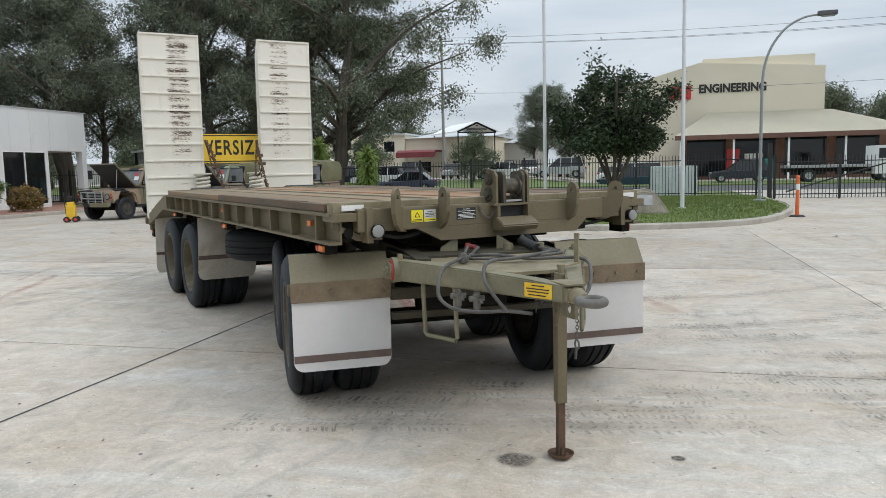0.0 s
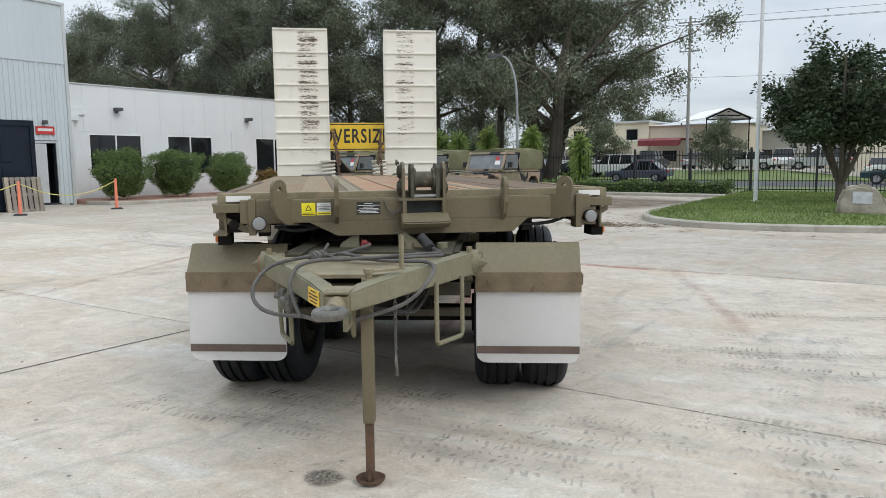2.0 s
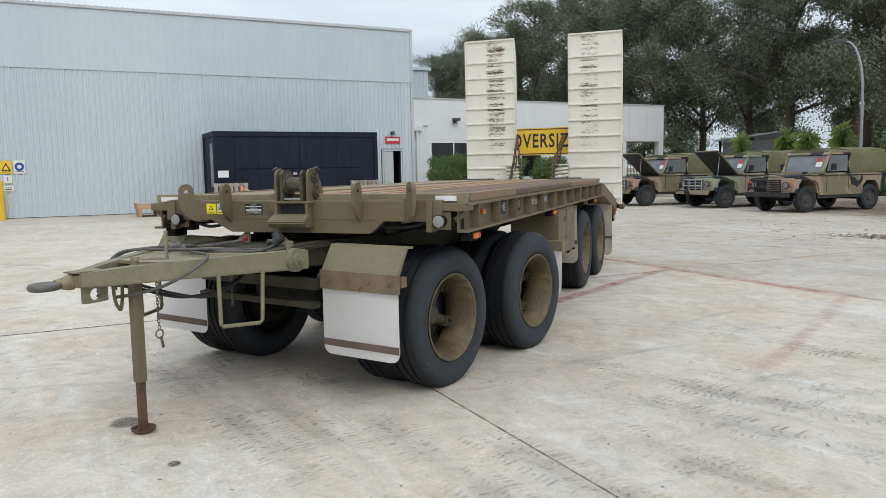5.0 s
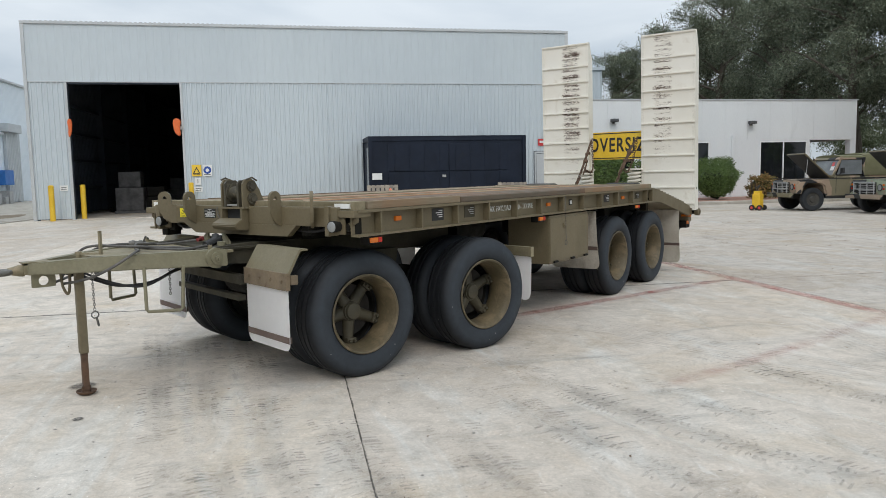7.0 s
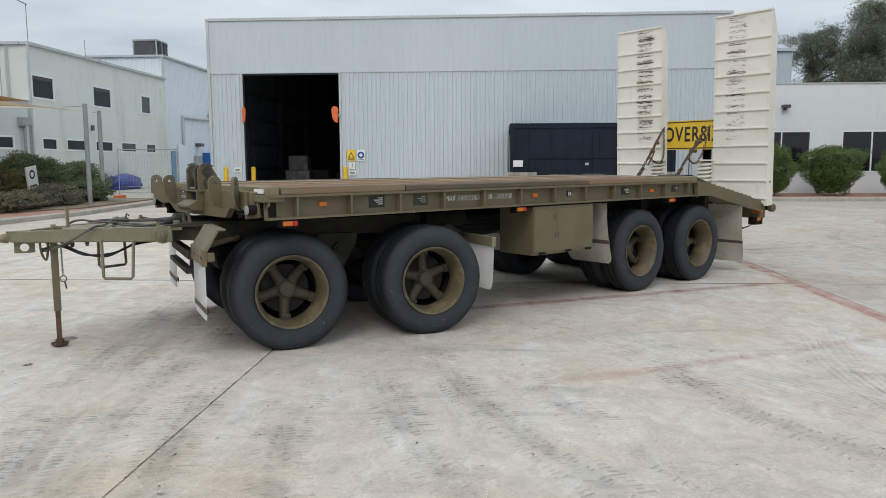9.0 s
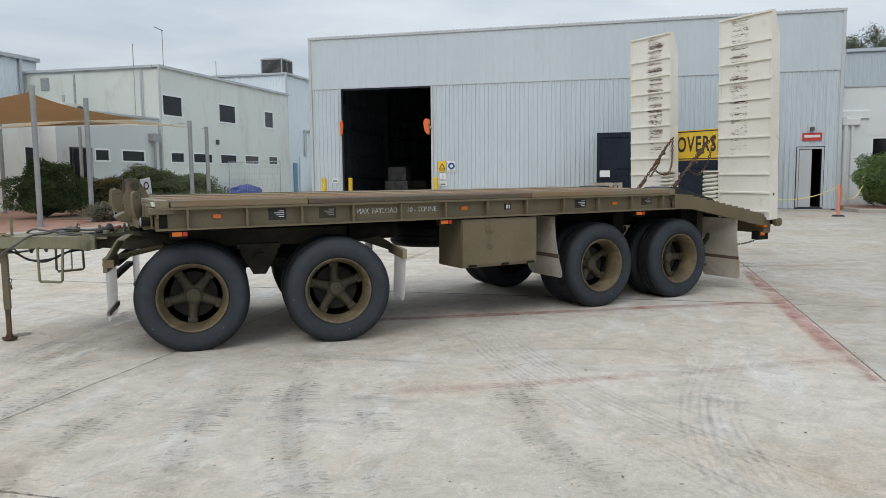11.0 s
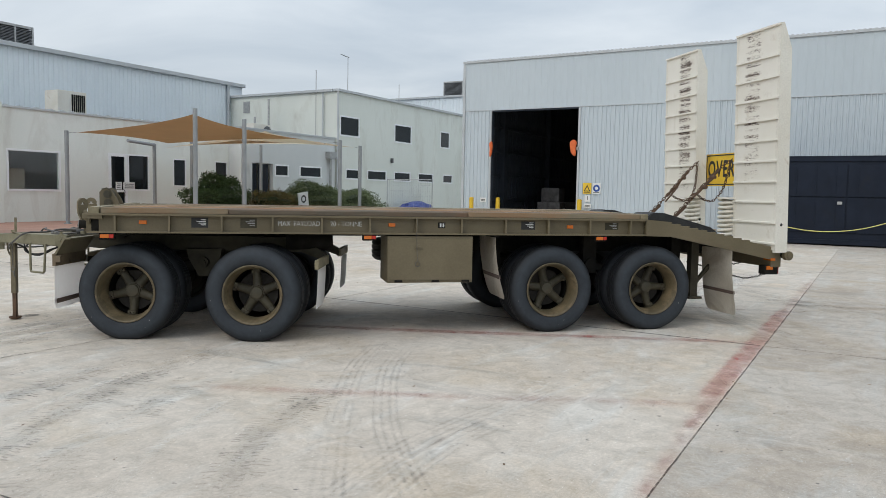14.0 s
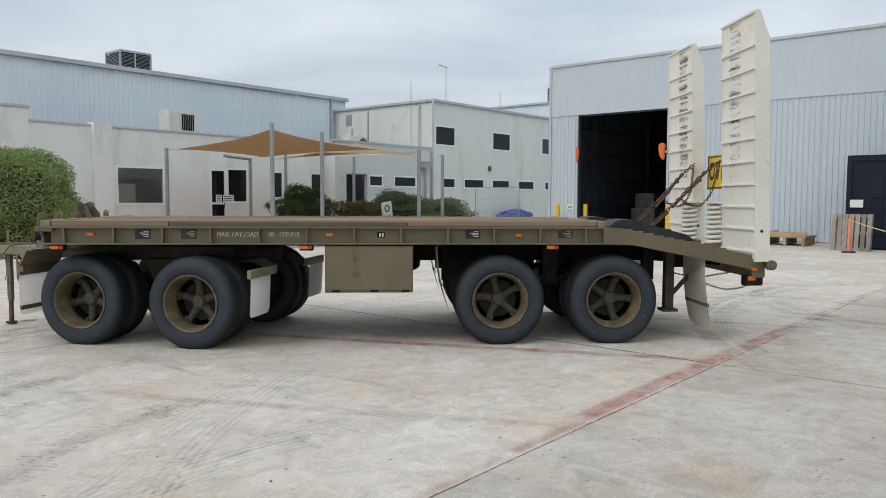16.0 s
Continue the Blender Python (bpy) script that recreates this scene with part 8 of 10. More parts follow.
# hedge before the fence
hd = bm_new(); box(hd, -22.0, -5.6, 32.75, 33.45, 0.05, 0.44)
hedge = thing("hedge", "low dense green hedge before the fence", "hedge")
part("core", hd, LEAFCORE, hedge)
rng = np.random.default_rng(8)
n = 24000
hp = np.stack([rng.uniform(-22.2, -5.4, n), rng.uniform(32.6, 33.55, n), rng.uniform(0.08, 0.56, n)], 1)
hp[:, 2] += 0.06 * np.sin(hp[:, 0] * 3.1)
part("foliage", leaf_mesh("foliage", hp, (0.02, 0.02, 0.02), n, 0.10, 0.45, 0, LEAFHEDGE, rng, 0.3), None, hedge)


def yucca(x, y, z, h, heads, seed):
    rng = np.random.default_rng(seed)
    t = thing("yucca", "spiky green yucca on a bare stem", "yucca", pose(x, y, z), "yuccas along the fence")
    bm = bm_new()
    tops = []
    for k in range(heads):
        hh = h * (1 - 0.28 * k)
        a = seed + k * 2.1
        top = Vector((0.22 * math.cos(a) * (k > 0), 0.22 * math.sin(a) * (k > 0), hh))
        tube(bm, smooth_path([(0, 0, 0), (top.x * 0.7, top.y * 0.7, hh * 0.5), top], 4), 0.09, 8, taper=0.06)
        tops.append(top)
    part("stem", bm, BARK, t, smooth=True)
    bm = bm_new()
    for top in tops:
        for k in range(380):
            a = rng.uniform(0, 2 * math.pi)
            el = rng.uniform(-0.75, 1.45)
            L = rng.uniform(0.42, 0.74)
            d = Vector((math.cos(a) * math.cos(el), math.sin(a) * math.cos(el), math.sin(el)))
            s = d.cross(Vector((0, 0, 1)))
            if s.length < 0.05:
                s = Vector((1, 0, 0))
            s = s.normalized() * 0.03
            p = top + Vector((0, 0, rng.uniform(-0.90, 0.15)))
            q = p + d * L * 0.6
            e = p + d * L + Vector((0, 0, -0.20))
            v = [bm.verts.new(c) for c in (p - s * 0.6, p + s * 0.6, q + s, e, q - s)]
            bm.faces.new(v)
    part("leaves", bm, LEAFYUCCA, t)
    return t


for i, (x, y, h, hd_) in enumerate(((-23.3, 34.3, 2.6, 1), (-20.5, 34.1, 2.6, 1), (-19.35, 34.2, 2.55, 1), (-17.5, 34.0, 2.75, 1), (-15.0, 34.0, 2.7, 2), (-12.9, 33.9, 0.5, 1), (-12.5, 34.0, 2.25, 2))):
    yucca(x, y, 0.06, h, hd_, 60 + i)

# grass blades on the island
rng = np.random.default_rng(3)
ISL_POLY = np.array(ISL + [(-5.1, 34.0), (4.9, 34.0)])


def inside(px, py):
    ok = np.zeros(len(px), bool)
    j = len(ISL_POLY) - 1
    for i in range(len(ISL_POLY)):
        xi, yi = ISL_POLY[i]; xj, yj = ISL_POLY[j]
        hit = ((yi > py) != (yj > py)) & (px < (xj - xi) * (py - yi) / (yj - yi + 1e-9) + xi)
        ok ^= hit
        j = i
    return ok


gx, gy = rng.uniform(-5.2, 5.0, 90000), rng.uniform(17.8, 34.0, 90000)
keep = inside(gx, gy)
gx, gy = gx[keep], gy[keep]
gz = 0.105 + np.array([mound(x, y) for x, y in zip(gx, gy)])
gme = leaf_mesh("grass", np.stack([gx, gy, gz], 1), (0.01, 0.01, 0.0), len(gx), 0.065, 0.16, 0.0, LEAFGRASS, rng, 1.6)
tagged(new("grass", gme), "short green grass on the island", "grass", "", "stuff")
# dry leaf litter along the kerbs
n = 2600
lx = np.concatenate([rng.normal(-4.5, 0.7, n // 4), rng.normal(-6.0, 2.2, n // 6), rng.uniform(-14, 4, 120), rng.uniform(-20, -6, n // 4)])
ly = np.concatenate([rng.normal(17.9, 0.35, n // 4), rng.normal(19.5, 2.2, n // 6), rng.normal(17.4, 1.6, 120), rng.uniform(27.5, 31.8, n // 4)])
lme = leaf_mesh("leaf_litter", np.stack([lx, ly, np.full(len(lx), 0.012)], 1), (0.02, 0.02, 0.0), len(lx), 0.16, 0.22, 0.0, LEAFLITTER, rng)
lv = np.empty(len(lme.vertices) * 3); lme.vertices.foreach_get("co", lv); lv = lv.reshape(-1, 3); lv[:, 2] = 0.006 + np.abs(lv[:, 2] - 0.012) * 0.12; lme.vertices.foreach_set("co", lv.ravel())
tagged(new("leaf_litter", lme), "dry brown leaves and bark strips swept against the kerb", "leaf litter", "", "stuff")
# small stones and crumbs on the slabs
n = 700
sx_, sy_ = rng.uniform(-9, 8, n), rng.uniform(-2, 18, n)
sme = leaf_mesh("crumbs", np.stack([sx_, sy_, np.full(n, 0.004)], 1), (0.01, 0.01, 0.0), n, 0.022, 0.7, 0.0, LEAFLITTER, rng)
sv = np.empty(len(sme.vertices) * 3); sme.vertices.foreach_get("co", sv); sv = sv.reshape(-1, 3); sv[:, 2] = 0.004 + np.abs(sv[:, 2] - 0.004) * 0.3; sme.vertices.foreach_set("co", sv.ravel())
tagged(new("crumbs", sme), "small dark stones and twigs scattered on the concrete", "debris", "", "stuff")


# ---- fence, gate, poles ----
def fence(name, x0, x1, y, z, h, label, step=0.135):
    f = thing(name, label, "fence", pose(0, 0, 0))
    b = bm_new()
    box(b, x0, x1, y - 0.02, y + 0.02, z + 0.18, z + 0.22); box(b, x0, x1, y - 0.02, y + 0.02, z + h - 0.26, z + h - 0.22)
    part("rail", b, FENCEBLACK, f)
    pb = bm_new()
    prism(pb, [(-0.012, 0.04), (0.012, 0.04), (0.012, h - 0.06), (0.0, h), (-0.012, h - 0.06)], "y", -0.034, -0.0205)
    pm = mesh_from(pb, "picket", FENCEBLACK)
    qb = bm_new(); box(qb, -0.04, 0.04, -0.04, 0.04, 0.0, h + 0.06)
    qm = mesh_from(qb, "post", FENCEBLACK)
    x = x0 + 0.06
    while x < x1:
        part("picket", pm, None, f, m=pose(x, y, z)); x += step
    x = x0
    while x <= x1 + 0.01:
        part("post", qm, None, f, m=pose(x, y, z)); x += 2.45
    return f


fence("fence", -22.0, 5.2, 33.75, 0.06, 1.85, "black steel picket fence behind the hedge")
gate = fence("gate", 5.55, 17.5, 33.2, 0.0, 1.75, "black sliding yard gate with a diagonal brace")
b = bm_new(); box(b, 5.30, 5.46, 33.1, 33.3, 0.0, 2.3, 0.01)
solid("gate_post", b, FENCEBLACK, "stout black gate post", "post")
b = bm_new(); tube(b, [(6.0, 33.15, 0.3), (10.0, 33.15, 1.5)], 0.03, 6); tube(b, [(10.0, 33.15, 1.5), (14.0, 33.15, 0.3)], 0.03, 6)
part("brace", b, FENCEBLACK, gate)
fence("fence", -42.0, -24.2, 34.3, 0.06, 1.85, "black steel picket fence beyond the porch")
b = bm_new(); box(b, 0.70, 2.72, 35.5, 36.2, 0.0, 1.45, 0.03)
solid("service_cabinet", b, surf("pale_green_cabinet", (0.52, 0.57, 0.56), (0.60, 0.65, 0.64), 2, 0.6), "pale green service cabinet by the fence", "cabinet")


def pole(name, x, y, z, h, r, material, label, category, taper=0.7):
    b = bm_new(); cyl(b, (x, y, z), (x, y, z + h), r, r * taper, 14)
    cyl(b, (x, y, z), (x, y, z + 0.06), r * 2.0, r * 1.9, 14)
    return solid(name, b, material, label, category, smooth=True)


pole("flag_pole", 1.35, 23.0, 0.2, 11.0, 0.06, POLEWHITE, "tall bare white flag pole on the island", "flag pole")
pole("flag_pole", -2.9, 25.0, 0.2, 11.0, 0.06, POLEWHITE, "tall bare white flag pole by the fence", "flag pole")


def street_lamp(x, y, z, h, reach, ang, label):
    t = thing("street_lamp", label, "street lamp", pose(x, y, z, 0, 0, ang))
    b = bm_new()
    pts = [(0, 0, 0), (0, 0, h * 0.45), (0.02, 0, h * 0.68), (reach * 0.12, 0, h * 0.82), (reach * 0.38, 0, h * 0.93), (reach * 0.7, 0, h * 0.985), (reach, 0, h)]
    tube(b, smooth_path(pts, 5), 0.058, 10, taper=0.032)
    cyl(b, (0, 0, 0), (0, 0, 0.08), 0.2, seg=12)
    part("pole", b, POLEGREY, t, smooth=True)
    b = bm_new(); box(b, reach - 0.05, reach + 0.55, -0.13, 0.13, h - 0.05, h + 0.10, 0.04)
    hd = part("lamp_head", b, LAMPBODY, t)
    b = bm_new(); box(b, reach + 0.08, reach + 0.48, -0.10, 0.10, h - 0.085, h - 0.05, 0.01)
    part("diffuser", b, CLEAR, hd)
    return t


street_lamp(4.25, 28.2, 0.15, 6.3, 1.75, 0, "curved grey street lamp by the gate")
street_lamp(-12.75, 28.3, 0.0, 5.75, 0.75, 180, "curved grey street lamp behind the vehicles")


def utility_pole(x, y, h, ang):
    t = thing("utility_pole", "old timber utility pole with crossarms", "utility pole", pose(x, y, 0, 0, 0, ang), "utility poles along the street")
    b = bm_new(); cyl(b, (0, 0, 0), (0, 0, h), 0.17, 0.11, 12); part("pole", b, POLEWOOD, t, smooth=True)
    for z, w in ((h - 0.6, 1.1), (h - 3.2, 0.9)):
        b = bm_new(); box(b, -w, w, -0.06, 0.06, z, z + 0.1)
        arm = part("crossarm", b, POLEWOOD, t)
        for k in (-0.9, -0.4, 0.4, 0.9):
            b = bm_new(); cyl(b, (w * k, 0, z + 0.1), (w * k, 0, z + 0.25), 0.04, seg=8); part("insulator", b, POLEGREY, arm)
    return t


utility_pole(-18.35, 72.0, 14.5, 8)
utility_pole(34.0, 75.0, 14.5, 8)
utility_pole(-70.0, 69.0, 14.5, 8)
for dy, z0 in ((-0.9, 14.3), (-0.4, 13.75), (0.5, 13.7), (0.9, 9.0)):
    b = bm_new()
    pts = []
    for (xa, ya), (xb, yb) in (((-70.0, 69.0), (-19.0, 72.0)), ((-19.0, 72.0), (34.0, 75.0)), ((34.0, 75.0), (90.0, 78.5))):
        for k in range(14):
            f = k / 14
            pts.append((xa + (xb - xa) * f + dy, ya + (yb - ya) * f + dy * 0.3, z0 - 1.1 * 4 * f * (1 - f) * 0.5))
    tube(b, pts, 0.016, 5)
    solid("power_line", b, LAMPBODY, "black overhead power line", "cable", group="overhead power lines")


# ---- vehicles ----
def road_wheel(parent, x, y, z, r, w, s, bar=None):
    bm = bm_new()
    lathe(bm, [(r * 0.58, w * 0.42), (r * 0.72, w * 0.5), (r * 0.93, w * 0.45), (r, w * 0.3), (r, 0.0), (r, -w * 0.3), (r * 0.93, -w * 0.45), (r * 0.58, -w * 0.45)], 24)
    bmesh.ops.transform(bm, matrix=pose(x, y, z) @ Matrix.Diagonal((1, s, 1, 1)), verts=bm.verts[:])
    bmesh.ops.recalc_face_normals(bm, faces=bm.faces[:])
    wh = part("wheel", bm, RUBBER, parent, smooth=True)
    bm = bm_new()
    lathe(bm, [(r * 0.60, w * 0.44), (r * 0.55, w * 0.30), (r * 0.30, w * 0.24), (r * 0.22, w * 0.40), (0.001, w * 0.40)], 20)
    bmesh.ops.transform(bm, matrix=pose(x, y, z) @ Matrix.Diagonal((1, s, 1, 1)), verts=bm.verts[:])
    bmesh.ops.recalc_face_normals(bm, faces=bm.faces[:])
    part("rim", bm, bar or GALV, wh, smooth=True)


def four_by_four(m, paint, open_bonnet, label, canvas=CANVAS):
    """A long-wheelbase military four-by-four with a canvas back: x forward, y to its left."""
    t = thing("military_vehicle", label, "off-road vehicle", m, "military vehicles parked by the office")
    hw = 0.86
    body = bm_new()
    # tub with arches, doors, nose
    side = [(-1.95, 0.62), (-1.95, 1.20), (0.62, 1.20), (0.66, 1.12), (1.98, 1.06), (2.02, 0.92), (2.02, 0.62), (1.82, 0.60), (1.74, 0.86), (1.60, 0.96), (1.20, 0.96), (1.06, 0.86), (0.98, 0.52), (-0.92, 0.52), (-1.00, 0.82), (-1.14, 0.94), (-1.50, 0.94), (-1.64, 0.82), (-1.72, 0.60)]
    prism(body, side, "y", -hw, hw)
    bmesh.ops.bevel(body, geom=[e for e in body.edges if abs(abs(e.verts[0].co.y) - hw) < 1e-4 and abs(e.verts[0].co.y - e.verts[1].co.y) < 1e-4 and min(v.co.z for v in e.verts) > 1.0], offset=0.05, segments=3, affect="EDGES")
    part("body", body, paint, t)
    for s in (-1, 1):
        b = bm_new()
        prism(b, [(0.94, 0.94), (1.10, 1.02), (1.86, 1.02), (2.03, 0.86), (2.03, 0.62), (1.86, 0.62), (1.80, 0.88), (1.62, 0.98), (1.18, 0.98), (1.02, 0.88), (0.96, 0.66), (0.90, 0.66)], "y", *sorted((s * hw, s * (hw + 0.05))))
        part("wing_flare", b, paint, t)
    # bonnet, closed or propped open
    b = bm_new(); box(b, 0.0, 1.28, -0.62, 0.62, 0.0, 0.05, 0.02)
    part("bonnet", b, paint if not open_bonnet else OLIVE, t, "bonnet propped open" if open_bonnet else "closed bonnet with a black patch", m=pose(0.68, 0, 1.115, 0, -42 if open_bonnet else 2.4, 0))
    if open_bonnet:
        # Thin black sheet over the bonnet's underside.
        b = bm_new(); box(b, 0.03, 1.26, -0.59, 0.59, -0.016, -0.002); part("bonnet_lining", b, BLACK, t, "dark underside of the bonnet", m=pose(0.68, 0, 1.115, 0, -42, 0))
        b = bm_new(); box(b, 0.75, 1.90, -0.55, 0.55, 1.0, 1.075); part("engine_bay", b, BLACK, t)
        b = bm_new(); tube(b, [(1.5, 0.5, 1.05), (1.45, 0.52, 1.78)], 0.012, 6); part("bonnet_stay", b, GALV, t)
    # windscreen and cab
    b = bm_new()
    for s in (-1, 1):
        prism(b, [(0.64, 1.20), (0.70, 1.20), (0.44, 1.80), (0.38, 1.80)], "y", *sorted((s * 0.80, s * 0.72)))
        prism(b, [(-0.42, 1.20), (-0.34, 1.20), (-0.34, 1.80), (-0.42, 1.80)], "y", *sorted((s * 0.84, s * 0.78)))
        box(b, -0.42, 0.42, *sorted((s * 0.84, s * 0.76)), 1.76, 1.82)
    prism(b, [(0.46, 1.74), (0.50, 1.76), (0.42, 1.86), (0.36, 1.86)], "y", -0.80, 0.80)
    box(b, 0.60, 0.70, -0.80, 0.80, 1.17, 1.23)
    part("cab_frame", b, paint, t)
    b = bm_new(); prism(b, [(0.645, 1.22), (0.655, 1.22), (0.435, 1.76), (0.425, 1.76)], "y", -0.72, 0.72)
    gl = part("windscreen", b, DUSTSKYGLASS, t, "dusty windscreen paled by painted sky reflection, with paper notices")
    b = bm_new(); box(b, 0, 0.004, 0.40, 0.56, 0.36, 0.50); part("notice", b, REDPLAIN, gl, "red paper notice", m=pose(0.66, 0, 1.20, 0, -22, 0))
    b = bm_new(); box(b, 0, 0.004, 0.40, 0.62, 0.20, 0.35); part("notice", b, WHITESTICK, gl, "white paper notice", m=pose(0.66, 0, 1.20, 0, -22, 0))
    for s in (-1, 1):
        b = bm_new(); prism(b, [(-0.32, 1.24), (0.56, 1.24), (0.40, 1.74), (-0.32, 1.74)], "y", *sorted((s * 0.80, s * 0.81)))
        part("door_window", b, DUSTSKYGLASS, t)
        b = bm_new(); box(b, 0.42, 0.50, *sorted((s * 0.90, s * 1.06)), 1.28, 1.48, 0.02); tube(b, [(0.52, s * 0.84, 1.22), (0.48, s * 0.96, 1.30)], 0.012, 6)
        part("mirror", b, BLACK, t)
        b = bm_new(); box(b, -0.33, -0.315, *sorted((s * hw, s * (hw + 0.006))), 0.62, 1.18); box(b, 0.60, 0.615, *sorted((s * hw, s * (hw + 0.006))), 0.62, 1.18)
        box(b, -1.95, 2.0, *sorted((s * hw, s * (hw + 0.012))), 1.10, 1.13)
        part("door_seam", b, BLACK, t)
        b = bm_new(); box(b, -0.9, 0.95, *sorted((s * 0.72, s * 0.84)), 0.42, 0.52); part("sill", b, BLACK, t)
    # canvas back
    b = bm_new()
    prism(b, [(-0.84, 1.20), (-0.86, 1.72), (-0.76, 1.92), (-0.45, 1.98), (0.45, 1.98), (0.76, 1.92), (0.86, 1.72), (0.84, 1.20)], "x", -2.0, -0.40)
    bmesh.ops.subdivide_edges(b, edges=[e for e in b.edges if abs(e.verts[0].co.x - e.verts[1].co.x) > 1], cuts=6)
    for v in b.verts:
        if v.co.z > 1.3:
            v.co.z += 0.018 * math.sin(v.co.x * 6.5) - 0.01
            v.co.y *= 1 + 0.012 * math.sin(v.co.x * 6.5 + 1)
    part("canvas_canopy", b, canvas, t, "faded olive canvas canopy", True)
    b = bm_new(); prism(b, [(-0.80, 1.80), (-0.74, 1.88), (-0.4, 1.92), (0.4, 1.92), (0.74, 1.88), (0.80, 1.80)], "x", -0.42, 0.44)
    part("cab_roof", b, canvas, t)
    # front
    b = bm_new(); box(b, 2.02, 2.045, -0.42, 0.42, 0.64, 1.0)
    gr = part("grille", b, BLACK, t, "black slatted grille")
    for k in range(6):
        b = bm_new(); box(b, 2.045, 2.06, -0.41, 0.41, 0.67 + k * 0.055, 0.69 + k * 0.055); part("slat", b, GALV if open_bonnet else paint, gr)
    b = bm_new(); box(b, 2.08, 2.24, -0.82, 0.82, 0.48, 0.62, 0.015); part("bumper", b, BLACK if not open_bonnet else paint, t)
    b = bm_new()
    for y in (-0.5, -0.17, 0.17, 0.5):
        tube(b, [(2.16, y, 0.60), (2.16, y, 1.0)], 0.018, 6)
    for z in (0.78, 1.0):
        tube(b, [(2.16, -0.52, z), (2.16, 0.52, z)], 0.018, 6)
    part("brush_guard", b, BLACK if not open_bonnet else GALV, t)
    for s in (-1, 1):
        b = bm_new(); cyl(b, (2.02, s * 0.62, 0.84), (2.05, s * 0.62, 0.84), 0.09, seg=20)
        hl = part("headlight", b, CLEAR, t, "round headlight", True)
        b = bm_new(); lathe(b, [(0.092, 0.02), (0.108, 0.02), (0.108, 0.045), (0.092, 0.045)], 20, "x"); bmesh.ops.translate(b, vec=(2.01, s * 0.62, 0.84), verts=b.verts[:]); part("bezel", b, BLACK, hl)
        b = bm_new(); cyl(b, (2.02, s * 0.78, 0.92), (2.045, s * 0.78, 0.92), 0.035, seg=12); part("indicator", b, AMBER, t)
        b = bm_new(); cyl(b, (2.02, s * 0.78, 0.80), (2.045, s * 0.78, 0.80), 0.03, seg=12); part("side_light", b, REDLENS, t)
        for x in (1.40, -1.32):
            road_wheel(t, x, s * 0.76, 0.40, 0.40, 0.23, s, DARKRIM)
    b = bm_new(); box(b, -1.9, 1.9, -0.45, 0.45, 0.42, 0.6); part("underbody", b, DARKSTEEL, t)
    for ax in (1.4, -1.32):
        b = bm_new(); cyl(b, (ax, -0.7, 0.39), (ax, 0.7, 0.39), 0.06); part("axle", b, DARKSTEEL, t)
    return t


four_by_four(pose(-11.95, 25.05, 0.0, 0, 0, -94.0), CAMO, False, "brown and black camouflaged canvas-top military four-by-four, bonnet closed")
four_by_four(pose(-15.2, 25.3, 0.0, 0, 0, -97.0), CAMOGREEN, True, "green camouflaged canvas-top military four-by-four with its bonnet propped open")
four_by_four(pose(-18.2, 24.5, 0.0, 0, 0, -99.0), CAMO, True, "dusty olive military four-by-four with its bonnet raised")


def car(m, colour, label, suv=False):
    """An everyday parked car: lower body, glasshouse, windows, wheels."""
    t = thing("parked_car", label, "car", m, "cars parked across the street")
    paint = plain("car_paint", colour, 0.25)
    h1, h2 = (0.95, 1.65) if suv else (0.85, 1.42)
    b = bm_new()
    prism(b, [(-2.15, 0.42), (-2.2, 0.75), (-2.05, h1 + 0.03), (0.85, h1), (1.9, h1 - 0.12), (2.2, 0.72), (2.18, 0.38), (1.75, 0.34), (1.62, 0.60), (1.10, 0.60), (0.97, 0.30), (-0.97, 0.30), (-1.10, 0.60), (-1.62, 0.60), (-1.75, 0.36)], "y", -0.86, 0.86)
    bmesh.ops.bevel(b, geom=[e for e in b.edges if abs(e.verts[0].co.y - e.verts[1].co.y) < 1e-4 and min(v.co.z for v in e.verts) > 0.7], offset=0.07, segments=3, affect="EDGES")
    part("body", b, paint, t, smooth=True)
    b = bm_new()
    lo = [(-2.0 if suv else -1.75, -0.80), (0.95, -0.80), (0.95, 0.80), (-2.0 if suv else -1.75, 0.80)]
    hi = [(-1.75 if suv else -1.05, -0.62), (0.15, -0.62), (0.15, 0.62), (-1.75 if suv else -1.05, 0.62)]
    va, vb_ = [b.verts.new((*p, h1 - 0.02)) for p in lo], [b.verts.new((*p, h2)) for p in hi]
    for i in range(4):
        b.faces.new((va[i], va[(i + 1) % 4], vb_[(i + 1) % 4], vb_[i]))
    b.faces.new(vb_); b.faces.new(va[::-1])
    bmesh.ops.recalc_face_normals(b, faces=b.faces[:])
    part("glasshouse", b, DARKGLASS, t, "dark car windows")
    b = bm_new(); box(b, (-1.78 if suv else -1.08), 0.18, -0.635, 0.635, h2 - 0.01, h2 + 0.05, 0.02)
    for x in (0.0, -0.9):
        for s in (-1, 1):
            tube(b, [(x - 0.05, s * 0.81, h1), (x - 0.1, s * 0.64, h2)], 0.03, 6)
    part("roof", b, paint, t)
    for s in (-1, 1):
        b = bm_new(); box(b, 2.05, 2.17, *sorted((s * 0.50, s * 0.80)), 0.66, 0.78, 0.02); part("headlight", b, CLEAR, t)
        b = bm_new(); box(b, -2.19, -2.08, *sorted((s * 0.52, s * 0.82)), 0.70, 0.85, 0.02); part("tail_light", b, REDLENS, t)
        for x in (1.36, -1.36):
            road_wheel(t, x, s * 0.76, 0.33, 0.33, 0.21, s)
    return t


